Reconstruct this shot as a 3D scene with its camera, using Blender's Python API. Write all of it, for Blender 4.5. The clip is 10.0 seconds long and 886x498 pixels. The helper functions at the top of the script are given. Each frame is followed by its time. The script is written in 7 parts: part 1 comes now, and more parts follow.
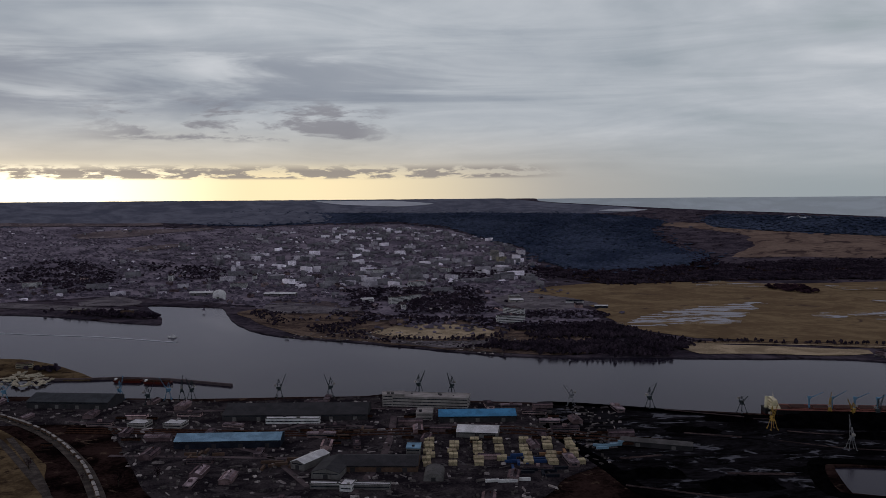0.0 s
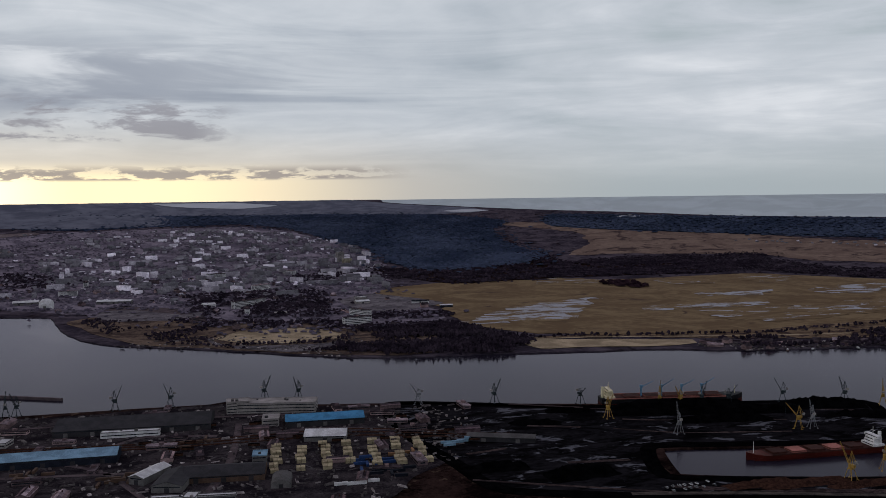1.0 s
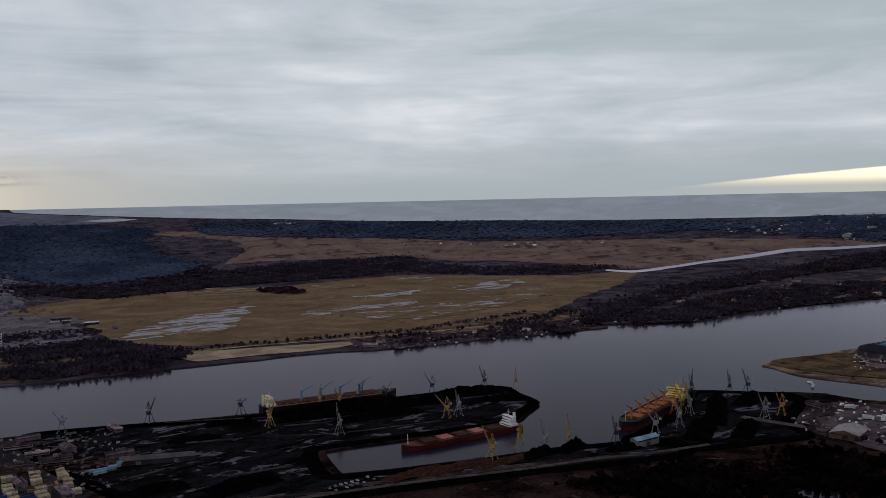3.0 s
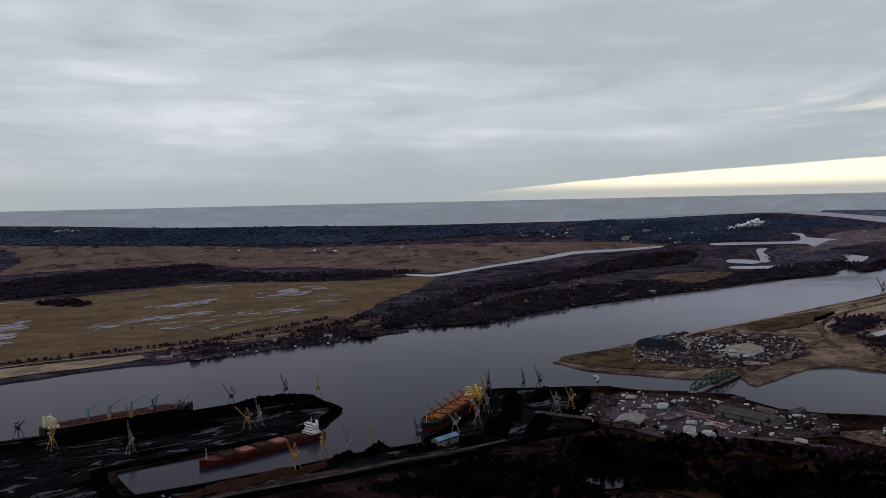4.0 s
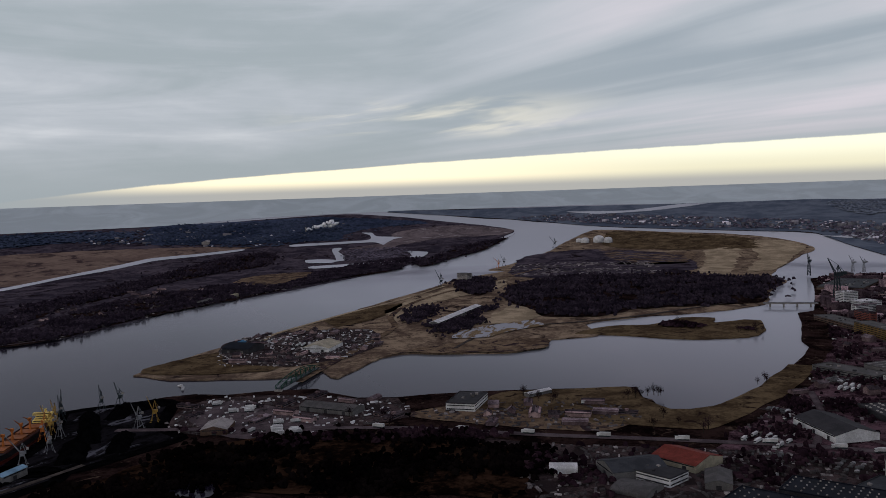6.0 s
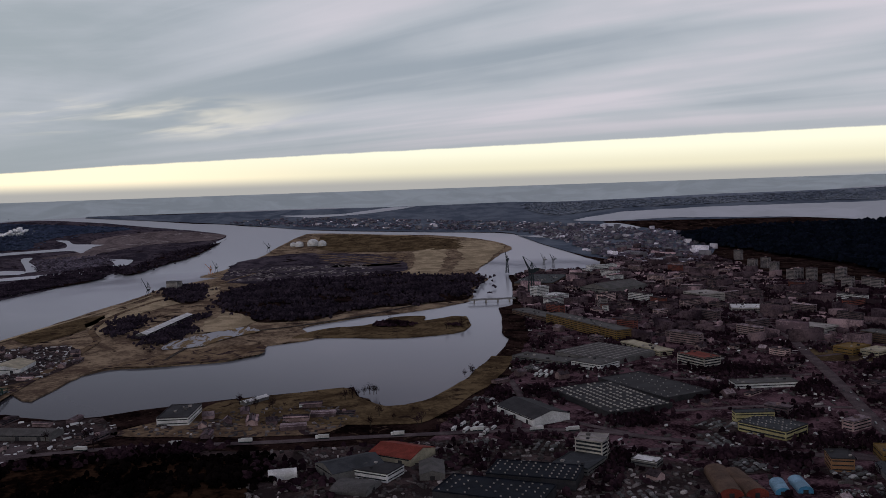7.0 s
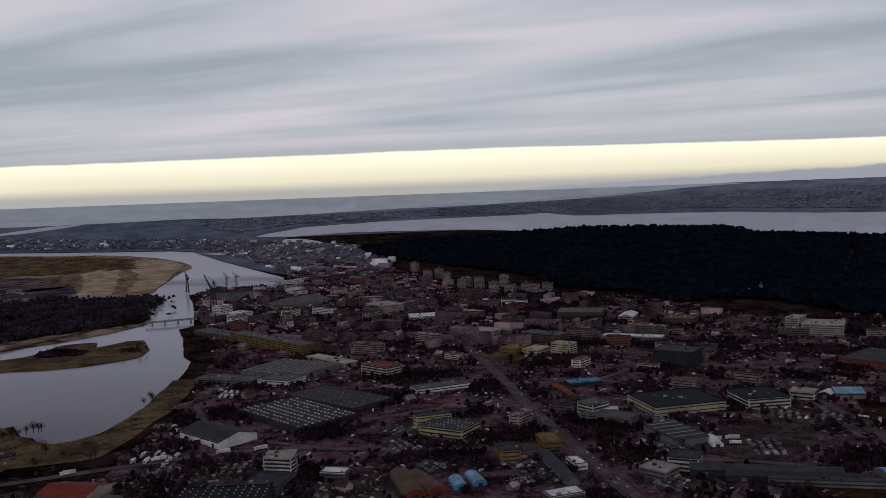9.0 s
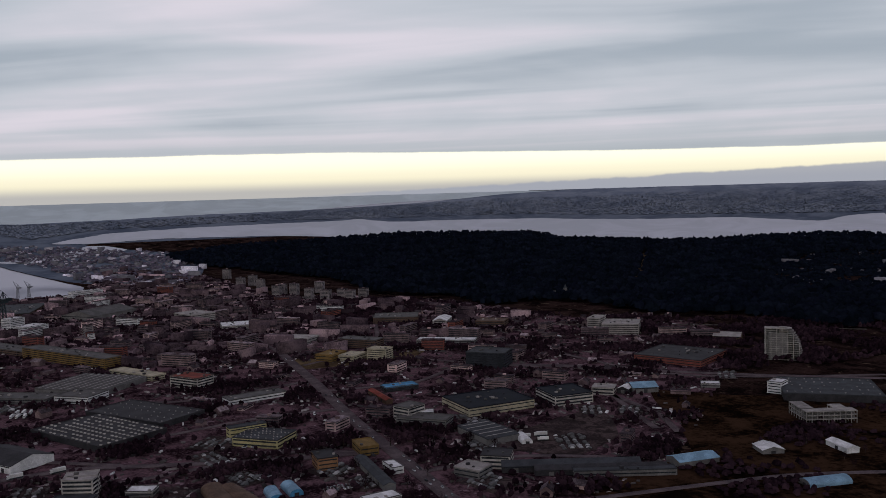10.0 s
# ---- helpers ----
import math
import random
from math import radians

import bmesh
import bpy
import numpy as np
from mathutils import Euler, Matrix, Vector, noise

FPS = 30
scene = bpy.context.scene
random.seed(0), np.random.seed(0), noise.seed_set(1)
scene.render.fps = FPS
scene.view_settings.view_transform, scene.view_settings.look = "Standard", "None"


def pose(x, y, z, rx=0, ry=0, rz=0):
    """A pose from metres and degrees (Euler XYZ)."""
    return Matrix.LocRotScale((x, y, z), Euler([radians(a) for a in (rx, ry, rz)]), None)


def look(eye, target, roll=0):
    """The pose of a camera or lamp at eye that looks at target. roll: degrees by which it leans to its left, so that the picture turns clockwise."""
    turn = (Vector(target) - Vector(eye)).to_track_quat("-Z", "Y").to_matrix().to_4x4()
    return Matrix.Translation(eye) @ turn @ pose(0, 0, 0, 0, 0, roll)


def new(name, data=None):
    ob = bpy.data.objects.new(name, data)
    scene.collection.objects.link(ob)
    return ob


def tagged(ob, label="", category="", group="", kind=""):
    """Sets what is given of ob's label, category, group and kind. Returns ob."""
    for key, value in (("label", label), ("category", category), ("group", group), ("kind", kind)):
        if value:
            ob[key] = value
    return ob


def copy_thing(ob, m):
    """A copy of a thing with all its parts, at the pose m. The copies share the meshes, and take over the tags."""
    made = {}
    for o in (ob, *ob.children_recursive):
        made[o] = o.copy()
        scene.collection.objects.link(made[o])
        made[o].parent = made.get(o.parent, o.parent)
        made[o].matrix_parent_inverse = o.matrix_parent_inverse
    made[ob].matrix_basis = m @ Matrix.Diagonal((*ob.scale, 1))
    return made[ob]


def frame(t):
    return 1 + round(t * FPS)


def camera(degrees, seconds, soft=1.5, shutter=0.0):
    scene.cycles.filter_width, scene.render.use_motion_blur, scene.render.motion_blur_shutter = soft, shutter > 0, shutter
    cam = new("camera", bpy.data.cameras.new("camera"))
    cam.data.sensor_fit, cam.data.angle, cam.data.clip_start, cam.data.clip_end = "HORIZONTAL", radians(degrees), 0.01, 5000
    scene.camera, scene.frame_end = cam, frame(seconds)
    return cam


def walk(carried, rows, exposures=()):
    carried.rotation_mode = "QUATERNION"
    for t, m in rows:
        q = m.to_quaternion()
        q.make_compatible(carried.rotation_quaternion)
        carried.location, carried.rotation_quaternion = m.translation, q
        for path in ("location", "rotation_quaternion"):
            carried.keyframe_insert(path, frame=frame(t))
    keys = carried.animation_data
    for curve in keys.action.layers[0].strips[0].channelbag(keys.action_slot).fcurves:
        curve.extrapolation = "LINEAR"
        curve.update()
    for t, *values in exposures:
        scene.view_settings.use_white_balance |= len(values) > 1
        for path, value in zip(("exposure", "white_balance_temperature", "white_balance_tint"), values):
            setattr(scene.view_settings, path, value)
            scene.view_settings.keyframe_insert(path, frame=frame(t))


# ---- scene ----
cam = camera(53.6, 10.0, soft=0.85)
PATH = [
    (0, pose(0, 0, 256, 86.67, 0.44, -0.00)),
    (0.5, pose(0, 0, 256, 86.65, 0.58, -4.88)),
    (1, pose(0, 0, 256, 86.65, 0.76, -10.11)),
    (1.5, pose(0, 0, 256, 86.67, 1.00, -15.05)),
    (2, pose(0, 0, 256, 86.73, 1.20, -20.74)),
    (2.2, pose(0, 0, 256, 86.71, 1.38, -23.00)),
    (3.3, pose(0, 0, 256, 86.79, 1.16, -36.05)),
    (3.5, pose(0, 0, 256, 86.81, 1.19, -38.61)),
    (4, pose(0, 0, 256, 86.83, 1.26, -45.34)),
    (4.5, pose(0, 0, 256, 86.88, 1.24, -51.52)),
    (5, pose(0, 0, 256, 86.84, 1.60, -58.19)),
    (5.2, pose(0, 0, 256, 86.77, 1.83, -60.81)),
    (6.3, pose(0, 0, 256, 86.22, 1.96, -77.67)),
    (6.5, pose(0, 0, 256, 86.18, 2.09, -81.70)),
    (7, pose(0, 0, 256, 85.95, 1.92, -90.85)),
    (7.5, pose(0, 0, 256, 85.99, 2.19, -94.96)),
    (8, pose(0, 0, 256, 86.13, 2.41, -99.39)),
    (8.5, pose(0, 0, 256, 86.21, 2.26, -105.00)),
    (9, pose(0, 0, 256, 86.27, 2.08, -111.40)),
    (9.5, pose(0, 0, 256, 86.24, 1.88, -117.22)),
    (10, pose(0, 0, 256, 86.27, 1.66, -123.41)),
]

walk(cam, PATH, [(0.0, -0.12, 6500, 10), (0.5, 0.02, 6500, 10), (1.0, 0.18, 6500, 10), (2.0, 0.17, 6500, 10), (3.5, 0.22, 6500, 10), (4.5, 0.27, 6500, 10), (5.0, 0.32, 6500, 10), (6.5, -0.03, 6500, 11), (7.0, 0.0, 6500, 12), (7.5, -0.02, 6500, 12), (8.5, -0.13, 6500, 13), (9.0, -0.01, 6500, 13), (9.5, 0.11, 6500, 13), (10.0, 0.16, 6500, 13)])

# ---- world and sun ----
SUN_AZ, SUN_EL = -50.0, 3.0   # degrees right of north (y), and above the horizon


def nodes_of(tree):
    tree.nodes.clear()

    def node(kind, **values):
        n = tree.nodes.new(kind)
        for key, value in values.items():
            if key in n.inputs:
                n.inputs[key].default_value = value
        return n

    def join(a, b):
        tree.links.new(a, b)

    def calc(op, a, b=0.0, c=0.0, clamp=False):
        n = tree.nodes.new("ShaderNodeMath")
        n.operation, n.use_clamp = op, clamp
        for slot, v in zip(n.inputs, (a, b, c)):
            if isinstance(v, (int, float)):
                slot.default_value = v
            else:
                join(v, slot)
        return n.outputs[0]

    def ramp(v, lo, hi, a=0.0, b=1.0, smooth=True):
        n = tree.nodes.new("ShaderNodeMapRange")
        n.interpolation_type = "SMOOTHSTEP" if smooth else "LINEAR"
        for slot, x in zip(n.inputs[1:5], (lo, hi, a, b)):
            if isinstance(x, (int, float)):
                slot.default_value = x
            else:
                join(x, slot)
        join(v, n.inputs[0])
        return n.outputs[0]

    def mix(f, a, b):
        n = tree.nodes.new("ShaderNodeMix")
        n.data_type = "RGBA"
        for slot, v in zip((n.inputs[0], n.inputs[6], n.inputs[7]), (f, a, b)):
            if isinstance(v, (int, float)):
                slot.default_value = v
            elif isinstance(v, tuple):
                slot.default_value = (*v, 1.0)
            else:
                join(v, slot)
        return n.outputs[2]

    def noisy(vector, scale, detail=4.0, rough=0.55, distortion=0.0):
        n = tree.nodes.new("ShaderNodeTexNoise")
        n.inputs["Scale"].default_value, n.inputs["Detail"].default_value = scale, detail
        n.inputs["Roughness"].default_value, n.inputs["Distortion"].default_value = rough, distortion
        join(vector, n.inputs["Vector"])
        return n.outputs[0]

    def vec(x, y, z):
        n = tree.nodes.new("ShaderNodeCombineXYZ")
        for slot, v in zip(n.inputs, (x, y, z)):
            if isinstance(v, (int, float)):
                slot.default_value = v
            else:
                join(v, slot)
        return n.outputs[0]

    return node, join, calc, ramp, mix, noisy, vec


world = bpy.data.worlds.new("winter_sky")
scene.world = world
world.use_nodes = True
node, join, calc, ramp, mix, noisy, vec = nodes_of(world.node_tree)
way = node("ShaderNodeTexCoord").outputs["Generated"]
axes = node("ShaderNodeSeparateXYZ")
join(way, axes.inputs[0])
dx, dy, dz = axes.outputs
el = calc("MULTIPLY", calc("ARCSINE", dz), 57.2958)
az = calc("MULTIPLY", calc("ARCTAN2", dx, dy), 57.2958)
low = calc("ADD", calc("MAXIMUM", dz, 0.0), 0.15)
flatx, flaty = calc("DIVIDE", dx, low), calc("DIVIDE", dy, low)
deck_at = vec(flatx, flaty, 0.0)
# layered overcast: broad sheets, level streaks, small wisps
broad = noisy(deck_at, 0.62, 4.0, 0.55, 0.6)
streak = noisy(vec(calc("MULTIPLY", az, 0.045), calc("MULTIPLY", el, 0.38), 0.0), 1.0, 5.0, 0.6, 0.9)
wisp = noisy(deck_at, 2.4, 6.0, 0.62, 0.5)
open_mass = calc("ADD", calc("ADD", calc("MULTIPLY", broad, 0.50), calc("MULTIPLY", streak, 0.36)), calc("MULTIPLY", wisp, 0.14))
# in the north and east the cloud lies in long rolls that run together towards the north-west
run = calc("MAXIMUM", calc("SINE", calc("MULTIPLY", calc("SUBTRACT", az, 46.0), 0.0174533)), 0.12)
roll_at = calc("LOGARITHM", calc("DIVIDE", calc("MAXIMUM", el, 0.5), run), 2.71828)
rolls = noisy(vec(calc("MULTIPLY", az, 0.016), calc("MULTIPLY", roll_at, 2.3), 2.0), 1.0, 2.5, 0.5, 0.9)
fibres = noisy(vec(calc("MULTIPLY", az, 0.05), calc("MULTIPLY", roll_at, 7.0), 6.0), 1.0, 4.0, 0.55, 0.9)
roll_mass = calc("ADD", calc("ADD", calc("MULTIPLY", rolls, 0.58), calc("MULTIPLY", fibres, 0.13)), calc("MULTIPLY", broad, 0.29))
lean = ramp(az, 58.0, 84.0)
mass = calc("ADD", calc("MULTIPLY", open_mass, calc("SUBTRACT", 1.0, lean)), calc("MULTIPLY", roll_mass, lean))
thick_tone = mix(ramp(az, 2.0, 26.0), (0.31, 0.355, 0.425), mix(ramp(az, 62.0, 90.0), (0.38, 0.435, 0.475), (0.345, 0.40, 0.46)))
mass = calc("ADD", mass, calc("SUBTRACT", calc("MULTIPLY", calc("MULTIPLY", ramp(az, 6.0, 18.0), ramp(az, 46.0, 30.0)), 0.035), calc("MULTIPLY", calc("MULTIPLY", ramp(az, 44.0, 56.0), ramp(az, 84.0, 70.0)), 0.03)))
sheet = mix(ramp(mass, 0.37, 0.53), thick_tone, (0.49, 0.53, 0.585))
sheet = mix(ramp(mass, 0.49, 0.67), sheet, mix(ramp(az, 60.0, 90.0), (0.70, 0.725, 0.77), (0.66, 0.635, 0.70)))
# the low sky greys down to the sea haze
sheet = mix(ramp(el, 5.0, 0.2), sheet, mix(ramp(az, 0.0, 25.0), (0.50, 0.47, 0.43), (0.36, 0.41, 0.44)))
# heavier blue-grey cloud towards the south-west
heavy = calc("MULTIPLY", ramp(az, 10.0, -12.0), calc("MULTIPLY", ramp(el, 4.6, 6.2), ramp(el, 10.5, 8.0)))
sheet = mix(calc("MULTIPLY", heavy, ramp(streak, 0.62, 0.42, 0.1, 0.75)), sheet, (0.25, 0.28, 0.35))
# sunset glow in the south-west, with a row of small flat clouds over it
warm = ramp(az, 16.0, -20.0)
sheet = mix(calc("MULTIPLY", ramp(el, 6.0, 0.9), calc("MULTIPLY", warm, calc("ADD", 0.38, calc("MULTIPLY", streak, 0.4)))), sheet, (0.86, 0.76, 0.58))
glow_f = calc("MULTIPLY", ramp(el, 2.6, 1.0), ramp(az, 9.0, -11.0))
sheet = mix(glow_f, sheet, mix(ramp(az, -12.0, -24.0), (1.20, 1.00, 0.62), (2.1, 1.85, 1.30)))
puff = noisy(vec(calc("MULTIPLY", az, 0.50), calc("MULTIPLY", el, 2.1), 3.0), 1.0, 5.0, 0.62, 0.2)
row = calc("MULTIPLY", ramp(puff, 0.42, 0.52), calc("MULTIPLY", ramp(el, 1.20, 1.40), ramp(el, 2.35, 1.75)))
row = calc("MULTIPLY", row, ramp(az, 9.0, 3.0))
sheet = mix(calc("MULTIPLY", row, 0.9), sheet, (0.30, 0.275, 0.27))
puff2 = noisy(vec(calc("MULTIPLY", az, 0.20), calc("MULTIPLY", el, 0.85), 7.0), 1.0, 5.0, 0.62, 0.3)
row2 = calc("MULTIPLY", ramp(puff2, 0.47, 0.58), calc("MULTIPLY", ramp(el, 3.5, 3.9), ramp(el, 6.6, 5.6)))
row2 = calc("MULTIPLY", row2, calc("MULTIPLY", ramp(az, -2.0, -6.0), ramp(az, -25.0, -17.0)))
sheet = mix(calc("MULTIPLY", row2, 0.8), sheet, (0.235, 0.235, 0.28))
# clear strip under the cloud edge in the north
wave = calc("MULTIPLY", calc("SUBTRACT", noisy(vec(calc("MULTIPLY", az, 0.16), 0.0, 0.0), 1.0, 6.0, 0.72), 0.5), 0.26)
rise = calc("SUBTRACT", 1.0, calc("EXPONENT", calc("DIVIDE", calc("SUBTRACT", 43.0, calc("MAXIMUM", az, 42.0)), 26.0)))
edge = calc("ADD", calc("SUBTRACT", calc("MULTIPLY", rise, 2.98), ramp(az, 108.0, 150.0, 0.0, 0.75)), wave)
strip = calc("MULTIPLY", ramp(calc("SUBTRACT", edge, el), -0.03, 0.09), ramp(az, 40.0, 60.0))
strip_colour = mix(ramp(el, 0.25, 1.1), (0.46, 0.46, 0.44), mix(calc("MULTIPLY", ramp(el, 0.9, 2.4), ramp(az, 60.0, 90.0)), mix(ramp(az, 90.0, 68.0), (0.90, 0.86, 0.64), (1.25, 1.12, 0.80)), (1.10, 1.09, 0.86)))
sheet = mix(strip, sheet, strip_colour)
# low grey bank on the north-east horizon
lumps = calc("MULTIPLY", calc("SUBTRACT", noisy(vec(calc("MULTIPLY", az, 0.35), 4.0, 0.0), 1.0, 4.0, 0.6), 0.5), 0.5)
bank = ramp(calc("SUBTRACT", calc("ADD", ramp(az, 114.0, 152.0, 0.0, 1.15, False), lumps), el), -0.05, 0.12)
sheet = mix(calc("MULTIPLY", bank, calc("MULTIPLY", ramp(az, 110.0, 122.0), 0.9)), sheet, (0.33, 0.36, 0.42))
# unseen zenith toned dim and violet, to darken and tint the ground
sheet = mix(ramp(el, 18.0, 70.0, 0.0, 0.86), sheet, (0.295, 0.238, 0.33))
# a thin place lit from behind, over the river mouth
thin = noisy(vec(calc("MULTIPLY", az, 0.07), calc("SUBTRACT", calc("MULTIPLY", el, 0.62), calc("MULTIPLY", az, 0.062)), 11.0), 1.0, 4.0, 0.55, 0.5)
thin = calc("MULTIPLY", ramp(thin, 0.45, 0.62), calc("MULTIPLY", calc("MULTIPLY", ramp(el, 3.2, 4.2), ramp(el, 6.6, 5.0)), calc("MULTIPLY", ramp(az, 60.0, 68.0), ramp(az, 86.0, 74.0))))
sheet = mix(calc("MULTIPLY", thin, 0.7), sheet, (0.88, 0.84, 0.72))
sky = node("ShaderNodeTexSky")
sky.sky_type, sky.sun_disc = "NISHITA", False
sky.sun_elevation, sky.sun_rotation = radians(SUN_EL), radians(SUN_AZ)
dim = mix(0.93, mix(0.08, (0, 0, 0), sky.outputs[0]), sheet)
back = node("ShaderNodeBackground", Strength=1.0)
join(dim, back.inputs[0])
join(back.outputs[0], node("ShaderNodeOutputWorld").inputs[0])

sun = new("sun", bpy.data.lights.new("sun", "SUN"))
sun.data.energy, sun.data.angle, sun.data.color = 0.5, radians(30), (1.0, 0.88, 0.72)
sun.matrix_world = look((math.sin(radians(SUN_AZ)), math.cos(radians(SUN_AZ)), math.tan(radians(SUN_EL + 3))), (0, 0, 0))


# ---- materials ----
def surface(name, a, b, scale=0.05, fine=0.6, rough=0.85, metal=0.0, bump=0.3, contrast=(0.40, 0.62), c=None, c_at=(0.62, 0.72), vary=0.0, island=False, distortion=0.4, ior=1.45, stretch=None, sheen=0.0, few=0.0):
    """Two colours mixed by coarse and fine noise in metres, a third in patches, with relief."""
    m = bpy.data.materials.new(name)
    m.use_nodes = True
    node, join, calc, ramp, mix, noisy, vec = nodes_of(m.node_tree)
    at = node("ShaderNodeNewGeometry").outputs["Position"]
    if stretch:
        n = node("ShaderNodeVectorMath")
        n.operation = "MULTIPLY"
        n.inputs[1].default_value = stretch
        join(at, n.inputs[0])
        at = n.outputs[0]
    coarse, grain = noisy(at, scale, 5.0, 0.6, distortion), noisy(at, fine, 4.0, 0.6)
    f = calc("ADD", calc("MULTIPLY", coarse, 0.65), calc("MULTIPLY", grain, 0.35))
    colour = mix(ramp(f, *contrast), a, b)
    if c:
        colour = mix(ramp(noisy(at, scale * 2.3, 5.0, 0.65, 0.8), *c_at), colour, c)
    if vary or island:
        rnd = node("ShaderNodeNewGeometry").outputs["Random Per Island"] if island else node("ShaderNodeObjectInfo").outputs["Random"]
        hsv = node("ShaderNodeHueSaturation")
        join(colour, hsv.inputs["Color"])
        level = ramp(rnd, 0.0, 1.0, 1.0 - vary, 1.0 + vary, False)
        if few:
            level = calc("ADD", calc("MULTIPLY", calc("POWER", rnd, 5.0), few), 1.0 - vary * 0.5)
        join(level, hsv.inputs["Value"])
        join(ramp(rnd, 0.0, 1.0, 0.5 - vary * 0.04, 0.5 + vary * 0.04, False), hsv.inputs["Hue"])
        colour = hsv.outputs[0]
    p = node("ShaderNodeBsdfPrincipled", Roughness=rough, Metallic=metal, IOR=ior)
    p.inputs["Specular IOR Level"].default_value = sheen
    join(colour, p.inputs["Base Color"])
    if bump:
        bm_ = node("ShaderNodeBump", Strength=bump, Distance=0.4)
        join(f, bm_.inputs["Height"])
        join(bm_.outputs[0], p.inputs["Normal"])
    join(p.outputs[0], node("ShaderNodeOutputMaterial").inputs[0])
    return m


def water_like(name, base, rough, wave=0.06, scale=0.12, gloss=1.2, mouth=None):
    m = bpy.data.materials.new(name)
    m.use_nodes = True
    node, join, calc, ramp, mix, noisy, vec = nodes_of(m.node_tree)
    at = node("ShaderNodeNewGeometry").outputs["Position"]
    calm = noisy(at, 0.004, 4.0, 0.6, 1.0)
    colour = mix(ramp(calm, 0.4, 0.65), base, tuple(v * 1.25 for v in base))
    # far reaches: mirrored sky and haze painted in as a paler base
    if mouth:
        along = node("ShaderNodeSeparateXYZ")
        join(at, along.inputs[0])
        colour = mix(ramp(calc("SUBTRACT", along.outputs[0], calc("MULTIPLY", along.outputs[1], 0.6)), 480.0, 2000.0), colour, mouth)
    body, shine = node("ShaderNodeBsdfDiffuse"), node("ShaderNodeBsdfGlossy", Color=(0.86, 0.82, 0.91, 1.0))
    join(colour, body.inputs["Color"])
    join(ramp(calm, 0.35, 0.65, rough * 0.7, rough * 1.5), shine.inputs["Roughness"])
    b = node("ShaderNodeBump", Strength=wave, Distance=1.0)
    join(noisy(at, scale, 3.0, 0.6), b.inputs["Height"])
    join(b.outputs[0], shine.inputs["Normal"])
    edge_f = node("ShaderNodeFresnel", IOR=gloss)
    both = node("ShaderNodeMixShader")
    join(edge_f.outputs[0], both.inputs[0])
    join(body.outputs[0], both.inputs[1])
    join(shine.outputs[0], both.inputs[2])
    join(both.outputs[0], node("ShaderNodeOutputMaterial").inputs[0])
    return m


# River: dark base near by, last colour paints the sky sheen far off
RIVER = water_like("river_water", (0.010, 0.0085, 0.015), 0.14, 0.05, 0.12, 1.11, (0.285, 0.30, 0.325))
# Sea: base raised to hold the haze and reflected sky near the horizon
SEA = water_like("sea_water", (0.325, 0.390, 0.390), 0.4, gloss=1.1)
# Thin ice, its base lifted further for sky sheen and haze far off
PALE_SHEEN = water_like("pale_sheen", (0.29, 0.315, 0.335), 0.45, gloss=1.1)
EARTH = surface("winter_earth", (0.0035, 0.0021, 0.0023), (0.029, 0.0168, 0.0150), 0.02, 0.3, c=(0.070, 0.048, 0.036), c_at=(0.58, 0.68))
ISLAND_EARTH = surface("island_earth", (0.082, 0.057, 0.043), (0.262, 0.198, 0.136), 0.012, 0.15, c=(0.020, 0.014, 0.013), c_at=(0.55, 0.66), distortion=1.2)
# bluish cast of distance haze mixed into the west bank's earth
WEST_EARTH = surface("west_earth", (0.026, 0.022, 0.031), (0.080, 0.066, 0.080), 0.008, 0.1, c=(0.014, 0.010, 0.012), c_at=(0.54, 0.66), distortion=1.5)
TOWN_GROUND = surface("town_ground", (0.009, 0.0045, 0.0065), (0.112, 0.066, 0.078), 0.03, 0.35, c=(0.19, 0.138, 0.158), c_at=(0.60, 0.68))
# west town ground, paled and tinted violet for distance haze
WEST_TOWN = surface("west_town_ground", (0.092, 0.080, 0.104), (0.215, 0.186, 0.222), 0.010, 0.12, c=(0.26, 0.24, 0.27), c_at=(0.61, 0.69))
YARD_GROUND = surface("yard_ground", (0.010, 0.0085, 0.011), (0.046, 0.039, 0.042), 0.04, 0.4, c=(0.07, 0.065, 0.067), c_at=(0.60, 0.68))
MEADOW = surface("dry_meadow", (0.118, 0.082, 0.050), (0.185, 0.136, 0.080), 0.006, 0.06, c=(0.078, 0.055, 0.042), c_at=(0.58, 0.70), distortion=1.5)
FLOOD = {k: surface("flooded_meadow", (0.118, 0.082, 0.050), (0.185, 0.136, 0.080), 0.012, 0.10, c=(0.30, 0.31, 0.335), c_at=k, distortion=1.0, stretch=(0.36, 1.0, 1.0)) for k in ((0.48, 0.515), (0.565, 0.60))}
YARD_TAN = surface("worn_yard", (0.020, 0.015, 0.016), (0.072, 0.053, 0.052), 0.03, 0.4, c=(0.022, 0.017, 0.017), c_at=(0.50, 0.60))
BANK_TAN = surface("dry_bank", (0.072, 0.049, 0.035), (0.185, 0.134, 0.088), 0.015, 0.15, c=(0.035, 0.024, 0.026), c_at=(0.52, 0.60), distortion=1.2)
GARDENS = surface("garden_earth", (0.042, 0.030, 0.028), (0.145, 0.106, 0.082), 0.012, 0.15, c=(0.15, 0.108, 0.068), c_at=(0.60, 0.66), distortion=1.4)
MOORLAND = surface("heath_moor", (0.122, 0.086, 0.072), (0.186, 0.136, 0.108), 0.005, 0.05, c=(0.05, 0.035, 0.035), c_at=(0.52, 0.66), distortion=1.5)
